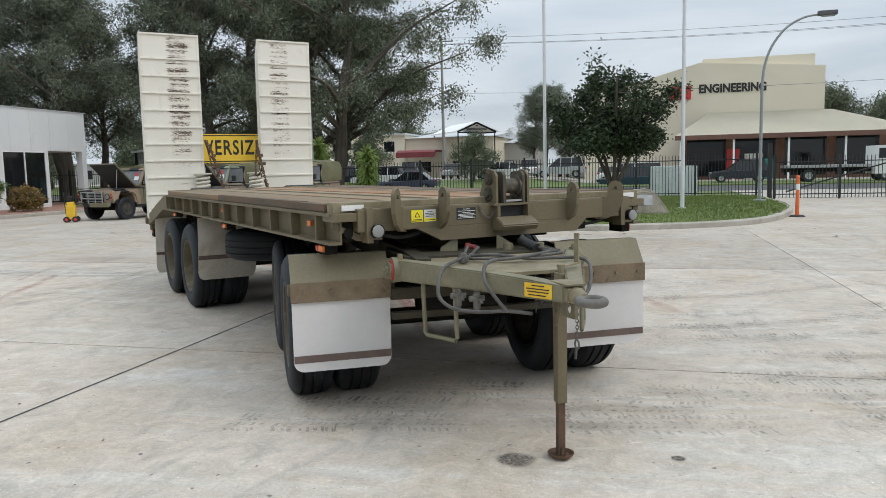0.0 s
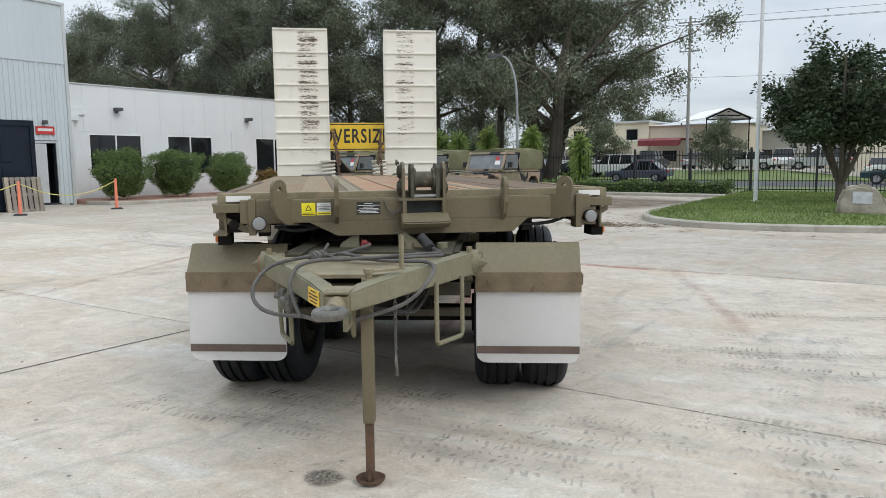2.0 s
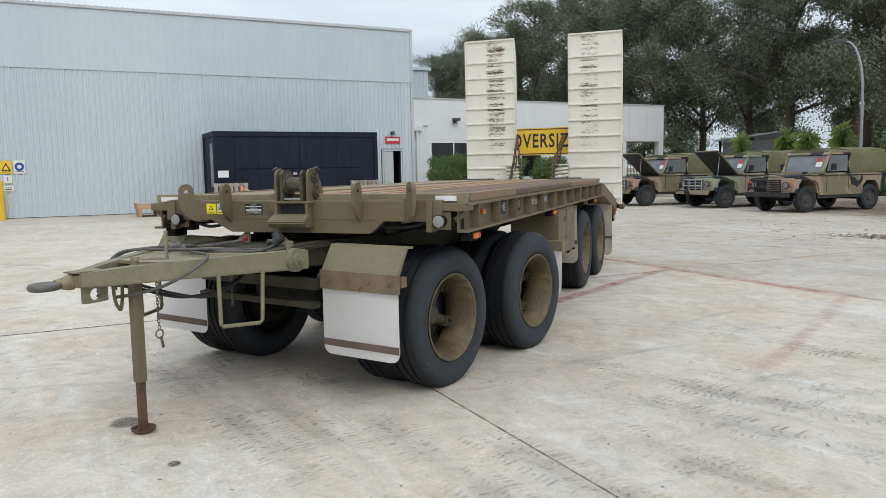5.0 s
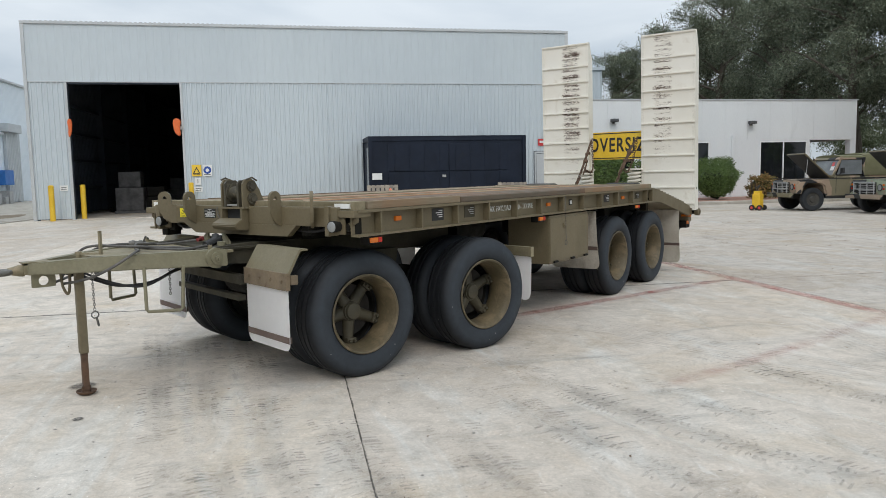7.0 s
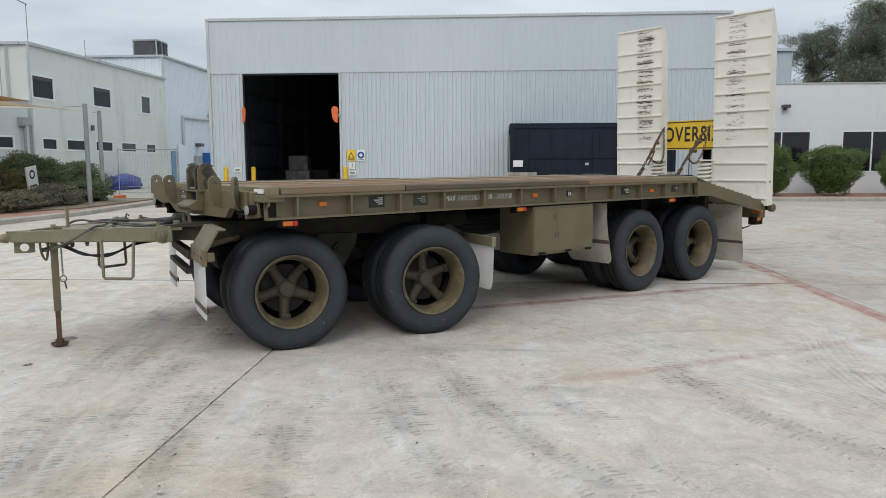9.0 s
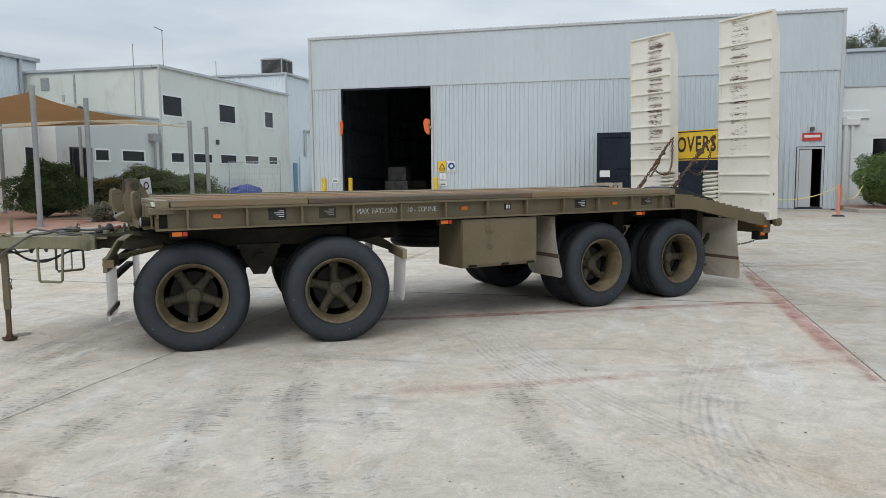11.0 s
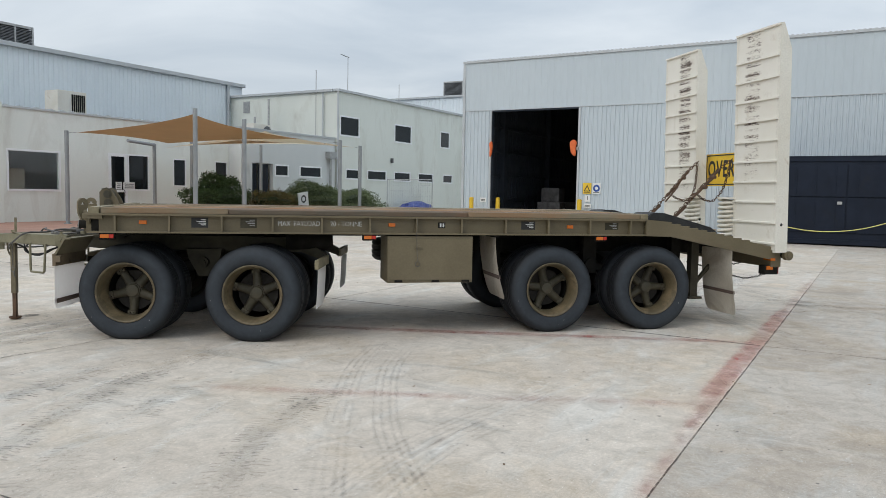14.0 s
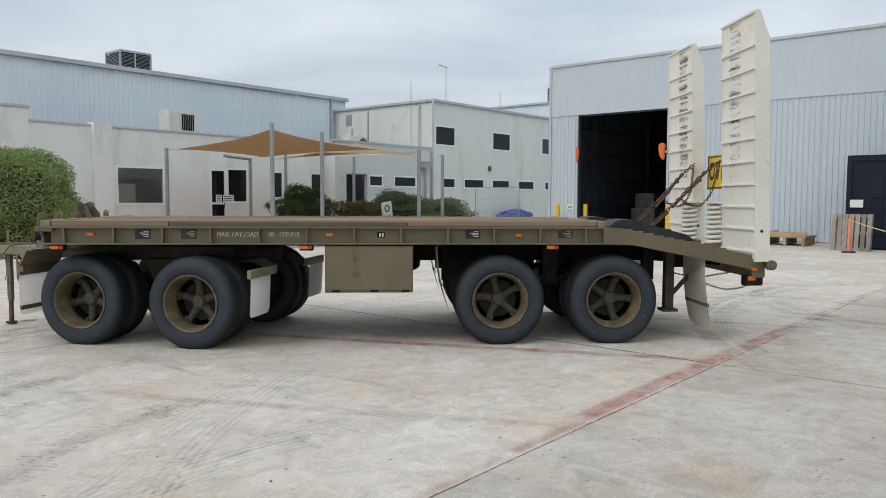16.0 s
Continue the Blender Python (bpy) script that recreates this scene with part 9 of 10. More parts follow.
SILVER, WHITEC, DARKC, BLUEC = (0.42, 0.43, 0.44), (0.72, 0.72, 0.71), (0.03, 0.035, 0.045), (0.03, 0.07, 0.18)
for x, y, a, c, lb, sv in ((7.8, 61.5, 178, DARKC, "dark grey parked hatchback across the street", True), (-0.1, 51.0, 181, (0.02, 0.05, 0.06), "dark teal parked sedan across the street", False),
                           (-15.9, 52.0, 182, (0.09, 0.105, 0.14), "dark blue-grey sedan parked on the street", False), (-20.4, 58.3, 181, WHITEC, "white four-wheel-drive parked across the street", True), (-11.4, 64.5, 179, WHITEC, "white sedan parked across the street", False), (-6.2, 64.7, 181, SILVER, "silver hatchback parked across the street", True), (-1.0, 64.4, 180, WHITEC, "white hatchback parked across the street", True), (-28.0, 59.0, 180, SILVER, "silver sedan parked across the street", False), (-25.6, 64.5, 180, WHITEC, "white parked sedan across the street", False),
                           (-24.0, 60.0, 180, DARKC, "dark parked sedan across the street", False), (-13.5, 70.0, 95, WHITEC, "white parked van-like car across the street", True), (-16.8, 70.0, 88, SILVER, "silver parked sedan across the street", False),
                           (-9.5, 70.5, 90, WHITEC, "white parked hatchback across the street", True), (-6.0, 70.0, 92, DARKC, "dark parked sedan across the street", False), (-2.5, 70.2, 90, WHITEC, "white parked sedan across the street", False),
                           (-21.0, 70.4, 90, DARKC, "dark parked hatchback across the street", True), (-25.0, 70.0, 90, BLUEC, "blue parked sedan across the street", False), (-30.0, 69.0, 90, WHITEC, "white parked ute-like car across the street", True), (1.5, 70.2, 90, SILVER, "silver parked hatchback across the street", True)):
    car(pose(x, y, -0.03 if y < 56 else 0.05 if x > -5 else min(0.62, 0.08 + (y - 56) * 0.0714), 0, 0, a), c, lb, sv)
# flat-bed truck beyond the gate
t = thing("flatbed_truck", "white flat-bed truck parked across the street", "truck", pose(14.6, 60.0, 0.05))
b = bm_new(); box(b, -4.0, 1.6, -1.1, 1.1, 1.0, 1.2, 0.02); part("tray", b, GALV, t)
b = bm_new(); prism(b, [(1.8, 0.5), (1.8, 2.5), (2.9, 2.5), (3.5, 1.6), (3.55, 0.5)], "y", -1.05, 1.05); part("cab", b, WHITESTICK, t)
b = bm_new(); box(b, 2.1, 2.8, -1.06, 1.06, 1.6, 2.3); part("cab_window", b, DARKGLASS, t)
b = bm_new(); box(b, -4.0, 3.2, -0.4, 0.4, 0.7, 1.0); part("chassis", b, DARKSTEEL, t)
for x in (2.6, -2.4):
    for s in (-1, 1):
        road_wheel(t, x, s * 0.9, 0.45, 0.45, 0.3, s)


# ---- loose things in the yard ----
b = bm_new(); box(b, 0, 0.05, 0, 0.05, 0, 0.05)
cont = thing("black_container", "black steel office container with folded shutters beside the shed", "container")
CX0, CX1, CY0, CY1, CH = -26.22, -23.85, 8.25, 14.62, 3.0
b.free(); b = bm_new()
box(b, CX0, CX1 - 0.05, CY0 + 0.05, CY1 - 0.05, 0.12, CH - 0.06)
part("body", b, BLACKSTEEL, cont)
b = bm_new()
for y in (CY0, CY1 - 0.14):
    box(b, CX1 - 0.14, CX1, y, y + 0.14, 0.0, CH)
    box(b, CX0, CX0 + 0.14, y, y + 0.14, 0.0, CH)
for z in (0.05, CH - 0.15):
    box(b, CX1 - 0.12, CX1 - 0.01, CY0 + 0.14, CY1 - 0.14, z, z + 0.15)
    box(b, CX0 + 0.14, CX1 - 0.14, CY0 + 0.01, CY0 + 0.12, z, z + 0.15)
box(b, CX0, CX1, CY0, CY1, CH, CH + 0.03)
part("frame", b, BLACKSTEEL, cont)
for k in range(2):
    y0, y1 = CY0 + 0.75 + k * 2.45, CY0 + 3.15 + k * 2.45
    for z0, z1 in ((0.45, 1.62), (1.66, 2.72)):
        b = bm_new(); box(b, CX1 - 0.05, CX1 - 0.012, y0, y1, z0, z1, 0.008)
        sh = part("shutter", b, BLACKSTEEL, cont)
        for j in range(4):
            b2 = bm_new(); box(b2, CX1 - 0.013, CX1 + 0.008, y0 + 0.25 + j * 0.6, y0 + 0.29 + j * 0.6, z0 + 0.04, z1 - 0.04)
            part("stiffener", b2, BLACKSTEEL, sh)
b = bm_new(); box(b, CX1 - 0.75, CX1 - 0.2, CY0 - 0.004, CY0 + 0.05, 1.0, 2.6); part("side_window", b, plain("dim_pane", (0.16, 0.17, 0.18), 0.2), cont, "pale side window")
b = bm_new(); box(b, CX1 - 0.008, CX1 + 0.004, CY0 + 0.12, CY0 + 0.5, 1.35, 1.6); part("notice", b, WHITESTICK, cont, "white paper notice")
b = bm_new(); box(b, CX1 - 0.012, CX1 + 0.03, CY0 + 2.9, CY0 + 3.05, 1.4, 1.5, 0.01); part("lock", b, GALV, cont)


def pallet(m, label, boards=7):
    t = thing("pallet", label, "pallet", m, "pallets leaning by the container")
    for k in range(boards):
        b = bm_new(); box(b, k * 0.172, k * 0.172 + 0.13, 0.0, 0.02, 0, 1.16, 0.004); part("board", b, PALLETWOOD, t)
        if k % 3 == 0:
            b = bm_new(); box(b, k * 0.172, k * 0.172 + 0.13, 0.10, 0.122, 0, 1.16, 0.004); part("board", b, PALLETWOOD, t)
    for z in (0.02, 0.54, 1.06):
        b = bm_new(); box(b, 0, boards * 0.172 - 0.04, 0.021, 0.099, z, z + 0.08, 0.004); part("bearer", b, PALLETWOOD, t)
    return t


pallet(pose(-22.85, 8.05, 0.0, -6, 0, 82), "weathered grey timber pallet standing against the container")
pallet(pose(-23.35, 13.35, 0.0, -8, 0, 88), "weathered grey timber pallet leaning by the container end")
crate = thing("timber_crate", "low open timber crate on bearers", "crate")
b = bm_new(); box(b, -25.6, -24.2, 5.6, 7.0, 0.28, 0.34, 0.004); part("base", b, NEWWOOD, crate)
b = bm_new(); box(b, -25.6, -24.2, 5.6, 5.7, 0.34, 0.48, 0.004); part("side_board", b, NEWWOOD, crate)
b = bm_new(); box(b, -24.3, -24.2, 5.7, 7.0, 0.34, 0.48, 0.004); part("side_board", b, NEWWOOD, crate)
for y in (5.65, 6.25, 6.85):
    b = bm_new(); box(b, -25.6, -24.2, y, y + 0.1, 0.02, 0.28, 0.004); part("bearer", b, NEWWOOD, crate)


def rope_post(x, y, material, label, h=1.05):
    t = thing("bollard_post", label, "bollard", pose(x, y, 0.0), "roped plastic bollard posts")
    b = bm_new(); cyl(b, (0, 0, 0.04), (0, 0, h - 0.06), 0.055, 0.042, 14); cyl(b, (0, 0, h - 0.06), (0, 0, h), 0.05, 0.03, 14)
    part("post", b, material, t, smooth=True)
    b = bm_new(); cyl(b, (0, 0, 0.0), (0, 0, 0.05), 0.22, 0.17, 8); part("base", b, BLACK, t, "black rubber base")
    return t


rope_post(-21.8, 8.8, PINKORANGE, "faded orange bollard post holding a yellow rope")
rope_post(-21.7, 12.9, PINKORANGE, "faded orange bollard post holding a yellow rope")
rope_post(-21.9, 16.25, PINKORANGE, "faded orange bollard post holding a yellow rope")
b = bm_new()
for (xa, ya), (xb, yb) in (((-21.8, 8.8), (-21.7, 12.9)), ((-21.7, 12.9), (-21.9, 16.25)), ((-21.9, 16.25), (-23.9, 17.5))):
    tube(b, smooth_path([(xa, ya, 0.98), (xa + (xb - xa) * 0.25, ya + (yb - ya) * 0.25, 0.66), ((xa + xb) / 2, (ya + yb) / 2, 0.55), (xa + (xb - xa) * 0.75, ya + (yb - ya) * 0.75, 0.66), (xb, yb, 0.98)], 6), 0.014, 6)
solid("barrier_rope", b, ROPE, "sagging yellow rope between bollard posts", "rope")
gb_ = rope_post(4.35, 22.4, ORANGE, "bright orange bollard post by the kerb", 1.15)
b = bm_new(); cyl(b, (0, 0, 0.75), (0, 0, 0.9), 0.053, 0.05, 14); part("white_band", b, WHITESTICK, gb_)
# yellow bollards and signs at the shed door
for x, y in ((-25.7, -3.75), (-26.6, -2.85), (-25.9, 1.35)):
    b = bm_new(); cyl(b, (x, y, 0.0), (x, y, 1.35), 0.10, seg=18); cyl(b, (x, y, 1.35), (x, y, 1.38), 0.10, 0.06, 18)
    solid("safety_bollard", b, YELLOW, "yellow steel bollard guarding the shed doorway", "bollard", group="yellow bollards", smooth=True)


def sign(y0, y1, z0, z1, mat_, label, bars=0, icon=None, x=SHX + 0.05):
    t = thing("wall_sign", label, "sign")
    b = bm_new(); box(b, x, x + 0.012, y0, y1, z0, z1); part("panel", b, mat_, t)
    for k in range(bars):
        b = bm_new(); box(b, x + 0.012, x + 0.015, y0 + 0.05, y1 - 0.05, z0 + 0.05 + k * 0.06, z0 + 0.075 + k * 0.06); part("print_bar", b, INK, t)
    if icon == "tri":
        b = bm_new(); c = (y0 + y1) / 2
        prism(b, [(c - 0.15, z1 - 0.36), (c + 0.15, z1 - 0.36), (c, z1 - 0.08)], "x", x + 0.0122, x + 0.016); part("triangle", b, INK, t)
        b = bm_new(); prism(b, [(c - 0.09, z1 - 0.325), (c + 0.09, z1 - 0.325), (c, z1 - 0.155)], "x", x + 0.0162, x + 0.019); part("triangle_fill", b, SIGNYELLOW, t)
    if icon == "round":
        b = bm_new(); c = (y0 + y1) / 2
        cyl(b, (x + 0.0122, c, z1 - 0.22), (x + 0.016, c, z1 - 0.22), 0.15, seg=24); part("disc", b, plain("sign_blue", (0.02, 0.07, 0.30), 0.4), t)
        b = bm_new(); cyl(b, (x + 0.0162, c, z1 - 0.22), (x + 0.018, c, z1 - 0.22), 0.07, seg=16); part("mark", b, WHITESTICK, t)
    return t


sign(1.36, 1.73, 1.62, 2.08, SIGNYELLOW, "yellow warning sign with a black triangle", 1, "tri")
sign(1.78, 2.14, 1.62, 2.08, WHITESTICK, "white sign with a blue disc", 1, "round")
s1 = sign(1.45, 1.70, 1.28, 1.56, WHITESTICK, "small white sign with the number 1")
lettered("figure", "1", 0.24, INK, s1, pose(SHX + 0.0645, 1.575, 1.42, 90, 0, 90))
sign(1.42, 1.74, 1.0, 1.2, WHITESTICK, "small white printed notice", 2)
sign(-3.6, -3.3, 1.15, 1.36, WHITESTICK, "small white printed notice", 2)
t = sign(15.95, 16.65, 2.68, 2.98, REDPLAIN, "red safety sign over the side door", 0)
b = bm_new(); box(b, SHX + 0.062, SHX + 0.066, 16.02, 16.58, 2.80, 2.9); part("print_bar", b, WHITESTICK, t)
b = bm_new(); box(b, SHX + 0.06, SHX + 0.2, 16.2, 16.35, 3.05, 3.2, 0.02); solid("alarm_lamp", b, LAMPBODY, "small dark lamp above the side door", "light")
for y, s in ((-3.1, 1), (1.0, -1)):
    t = thing("door_marker", "orange plastic marker flap on the doorway edge", "marker", pose(SHX + 0.12, y, 3.55, 0, 0, 0), "orange doorway markers")
    b = bm_new()
    prism(b, [(0.0, 0.0), (0.06 * 1, 0.28), (-0.06, 0.38), (-0.2, 0.36), (-0.26, 0.2), (-0.20, -0.16), (-0.10, -0.30), (0.0, -0.34), (0.03, -0.2)], "x", 0.0, 0.10)
    bmesh.ops.bevel(b, geom=b.edges[:], offset=0.03, segments=2, affect="EDGES")
    if s > 0:
        bmesh.ops.scale(b, vec=(1, -0.55, 1), verts=b.verts[:]); bmesh.ops.recalc_face_normals(b, faces=b.faces[:])
    part("flap", b, ORANGE, t, smooth=True)
    b = bm_new(); box(b, -0.1, 0.02, -0.02, 0.12 if s < 0 else 0.02, -0.06, 0.06); part("bracket", b, GALV, t)
# machines in the dim shed
for i, (x, y, w, d, h) in enumerate(((-31.0, -1.9, 1.1, 1.2, 1.9), (-31.5, -0.9, 1.0, 1.0, 1.2), (-34.0, 0.4, 1.6, 1.0, 1.1), (-33.0, -2.6, 1.2, 1.0, 0.9), (-38.0, -0.5, 3.0, 1.6, 1.6), (-40.0, 3.2, 2.0, 2.0, 2.2))):
    b = bm_new()
    box(b, x - w / 2, x + w / 2, y - d / 2, y + d / 2, 0.15, h * 0.62, 0.05); box(b, x - w * 0.38, x + w * 0.36, y - d * 0.4, y + d * 0.4, h * 0.62, h, 0.08)
    box(b, x - w / 2 - 0.05, x + w / 2 + 0.05, y - d / 2 - 0.05, y + d / 2 + 0.05, 0.03, 0.15)
    solid("stored_machine", b, DARKSTEEL if i % 2 else surf("grey_wrapped_machine", (0.045, 0.044, 0.046), (0.10, 0.098, 0.10), 3, 0.6, bump=0.4, fine=10), "wrapped machine part on a pallet in the shed", "machine", group="machines stored in the shed")
# boulder with a plaque
b = bm_new()
prism(b, [(-0.56, -0.1), (-0.54, 0.34), (-0.42, 0.60), (-0.16, 0.69), (0.16, 0.66), (0.36, 0.42), (0.55, 0.14), (0.62, -0.1)], "y", -0.40, 0.38)
for v in b.verts:
    if v.co.z > 0:
        v.co.y *= 1 - 0.42 * v.co.z
bmesh.ops.bevel(b, geom=b.edges[:], offset=0.06, segments=2, affect="EDGES")
bmesh.ops.triangulate(b, faces=b.faces[:])
bmesh.ops.subdivide_edges(b, edges=b.edges[:], cuts=3, use_grid_fill=True)
for v in b.verts:
    v.co += v.co.normalized() * (0.05 * noise.noise(v.co * 3.1 + Vector((3, 1, 2))) + 0.022 * noise.noise(v.co * 9))
rock = solid("boulder", b, ROCK, "grey-brown squared boulder with a plaque on the island", "boulder", pose(0.27, 20.9, 0.2, 0, 0, 6), smooth=True)
b = bm_new(); box(b, -0.24, 0.15, -0.44, -0.36, 0.16, 0.44); part("plaque", b, GALV, rock, "small grey metal plaque", m=pose(0, 0.02, 0, -14, 0, 0))
# yellow welder on wheels
t = thing("yellow_welder", "small yellow wheeled machine standing by the kerb", "machine", pose(-18.9, 21.75, 0.0, 0, 0, 30))
b = bm_new(); box(b, -0.15, 0.15, -0.14, 0.14, 0.10, 0.60, 0.03); box(b, -0.11, 0.11, -0.11, 0.11, 0.60, 0.70, 0.02); part("casing", b, YELLOW, t)
b = bm_new(); tube(b, smooth_path([(-0.14, -0.12, 0.3), (-0.17, -0.12, 0.95), (-0.17, 0.12, 0.95), (-0.14, 0.12, 0.3)], 5), 0.015, 8); part("handle", b, BLACK, t)
b = bm_new(); tube(b, smooth_path([(0.0, -0.1, 0.70), (0.05, -0.05, 0.85), (0.0, 0.08, 0.88), (-0.1, 0.0, 0.80)], 5), 0.02, 8); part("hose_coil", b, BLACK, t, smooth=True)
for x in (-0.13, 0.15):
    for sd in (-1, 1):
        b = bm_new(); cyl(b, (x, sd * 0.15, 0.10), (x, sd * 0.20, 0.10), 0.10, seg=16)
        wl_ = part("wheel", b, BLACK, t)
        b = bm_new(); cyl(b, (x, sd * 0.195, 0.10), (x, sd * 0.205, 0.10), 0.05, seg=12); part("wheel_disc", b, REDPLAIN, wl_)

# shade sails
SP = [("p", -12.3, -6.7, 4.08), ("p", -14.65, -6.9, 3.96), ("p", -19.0, -6.1, 3.53), ("p", -21.4, -6.9, 3.47), ("p", -12.4, -13.6, 3.56), ("p", -16.9, -14.4, 3.38), ("p", -18.72, -14.2, 3.72), ("p", -23.05, -14.2, 3.72)]
for _, x, y, h in SP:
    b = bm_new(); cyl(b, (x, y, 0.03), (x, y, h), 0.075, seg=12); cyl(b, (x, y, 0.03), (x, y, 0.16), 0.14, seg=12)
    solid("sail_post", b, POLEGREY, "grey steel post of a shade sail", "post", group="shade sail posts", smooth=True)


def sail(c, material, sag, label):
    """A taut cloth between four posts, with hollow edges."""
    a, b_, c_, d = [Vector(p) for p in c]
    bm = bm_new()
    N = 14
    g = []
    for i in range(N + 1):
        row = []
        for j in range(N + 1):
            u, v = i / N, j / N
            k = 0.15
            uu = u + k * (0.5 - u) * 4 * v * (1 - v)
            vv = v + k * (0.5 - v) * 4 * u * (1 - u)
            p = a.lerp(b_, uu).lerp(d.lerp(c_, uu), vv)
            p.z -= sag * 4 * u * (1 - u) * 4 * v * (1 - v) * 0.5
            row.append(bm.verts.new(p))
        g.append(row)
    for i in range(N):
        for j in range(N):
            bm.faces.new((g[i][j], g[i + 1][j], g[i + 1][j + 1], g[i][j + 1]))
    bmesh.ops.solidify(bm, geom=bm.faces[:], thickness=0.006)
    return solid("shade_sail", bm, material, label, "shade sail", group="shade sails", smooth=True)


sail([(-12.45, -6.95, 3.92), (-17.6, -7.0, 3.50), (-17.2, -13.9, 3.42), (-12.6, -13.3, 3.50)], SAIL, 0.10, "tan shade sail stretched between posts")
sail([(-14.8, -7.1, 3.30), (-21.2, -7.0, 3.38), (-23.0, -13.9, 4.40), (-17.0, -14.2, 3.18)], SAILPALE, 0.16, "pale cream shade sail stretched between posts")
for p0, p1 in (((-12.3, -6.7, 4.0), (-12.45, -6.95, 3.92)), ((-12.4, -13.6, 3.5), (-12.6, -13.3, 3.5)), ((-19.0, -6.1, 3.46), (-19.0, -6.9, 3.42)), ((-21.4, -6.9, 3.42), (-21.2, -7.0, 3.40)), ((-18.72, -14.2, 3.5), (-18.3, -13.9, 3.45))):
    b = bm_new(); tube(b, [p0, p1], 0.012, 5); solid("sail_wire", b, GALV, "short steel wire holding a sail corner", "wire", group="sail wires")
b = bm_new(); tube(b, [(-16.9, -14.4, 3.34), (-15.3, -14.0, 3.40)], 0.07, 10); solid("steel_spar", b, POLEGREY, "short grey steel spar by a sail post", "spar")
# small things by the cream offices
panel = thing("mesh_panel", "temporary wire mesh fence panel on orange feet", "fence panel", pose(-25.9, 0, 0.035))
b = bm_new()
for k in range(1, 20):
    cyl(b, (0, -8.56 + k * 0.129, 0.25), (0, -8.56 + k * 0.129, 2.1), 0.003, seg=4)
for k in range(1, 7):
    tube(b, [(0, -8.56, 0.25 + k * 0.265), (0, -5.98, 0.25 + k * 0.265)], 0.003, 4)
part("mesh", b, GALV, panel)
for y in (-8.56, -5.98):
    b = bm_new(); cyl(b, (0, y, 0.05), (0, y, 2.15), 0.02, seg=8); part("post", b, GALV, panel)
    b = bm_new(); box(b, -0.35, 0.35, y - 0.12, y + 0.12, 0.0, 0.14, 0.03); part("foot", b, ORANGE, panel, "orange plastic foot")
for z in (0.25, 2.11):
    b = bm_new(); tube(b, [(0, -8.56, z), (0, -5.98, z)], 0.02, 8); part("rail", b, GALV, panel)
b = bm_new(); bmesh.ops.create_icosphere(b, subdivisions=4, radius=1.0)
for v in b.verts:
    k = 1 + 0.18 * noise.noise(v.co * 2.5) + 0.05 * noise.noise(v.co * 7)
    v.co = Vector((v.co.x * 2.0 * k, v.co.y * 0.55 * k, max(0.0, v.co.z * 0.6 * k + 0.3)))
solid("tarpaulin_heap", b, BLUE, "dark blue tarpaulin over a low heap", "tarpaulin", pose(-37.3, -14.1, 0.035), smooth=True)
b = bm_new()
vs = [b.verts.new((-29.6 + 2.6 * math.cos(a) * (1 + 0.2 * math.sin(3 * a)), -7.4 + 1.1 * math.sin(a), 0.038)) for a in np.linspace(0, 2 * math.pi, 25)[:-1]]
b.faces.new(vs)
tagged(new("ground_stain", mesh_from(b, "ground_stain", EARTH)), "bare brown earth patch by the panel", "ground", "", "structure")
gs = thing("garden_sign", "small white board with a black emblem standing in the garden bed", "sign", pose(-19.75, -8.5, 0.16, 0, 8, 0))
b = bm_new(); box(b, -0.30, 0.30, -0.025, 0.025, 0.40, 1.30, 0.004); part("board", b, WHITESTICK, gs)
b = bm_new(); box(b, -0.06, 0.06, -0.02, 0.02, 0.0, 0.40); part("stake", b, PALLETWOOD, gs)
b = bm_new(); lathe(b, [(0.10, 0.026), (0.16, 0.026), (0.16, 0.030), (0.10, 0.030)], 20, "y"); bmesh.ops.translate(b, vec=(0, 0, 1.02), verts=b.verts[:]); part("emblem_ring", b, INK, gs)
b = bm_new(); box(b, -0.20, 0.20, 0.026, 0.030, 0.60, 0.66); part("print_bar", b, INK, gs)
b = bm_new(); cyl(b, (-16.0, -14.6, 0.13), (-16.0, -14.6, 0.75), 0.18, 0.2, 14)
solid("planter", b, DARKSTEEL, "dark round planter by the entrance", "planter", smooth=True)

# ---- marks on the slabs ----


def strip(name, pts, width, material, label, z=0.003, lanes=(0.0,)):
    bm = bm_new()
    pts = [Vector((p[0], p[1], z)) for p in pts]
    uv = bm.loops.layers.uv.new("UVMap")
    for o in lanes:
        rows = []
        for i, p in enumerate(pts):
            d = (pts[min(i + 1, len(pts) - 1)] - pts[max(0, i - 1)]).normalized()
            nrm = Vector((-d.y, d.x, 0))
            rows.append((bm.verts.new(p + nrm * (o - width / 2)), bm.verts.new(p + nrm * (o + width / 2))))
        for i, (a, c) in enumerate(zip(rows, rows[1:])):
            f = bm.faces.new((a[1], a[0], c[0], c[1]))
            for lp, u, v in zip(f.loops, (1, 0, 0, 1), (0, 0, 1, 1)):
                lp[uv].uv = (u, (i + v) / (len(rows) - 1))
    ob = tagged(new(name, mesh_from(bm, name, material)), label, "floor marking", "", "structure")
    return ob


def along(*pts):
    """The same way in many short steps."""
    out = []
    for p, q in zip(pts, pts[1:]):
        out += [(p[0] + (q[0] - p[0]) * k / 8, p[1] + (q[1] - p[1]) * k / 8) for k in range(8)]
    return out + [pts[-1]]


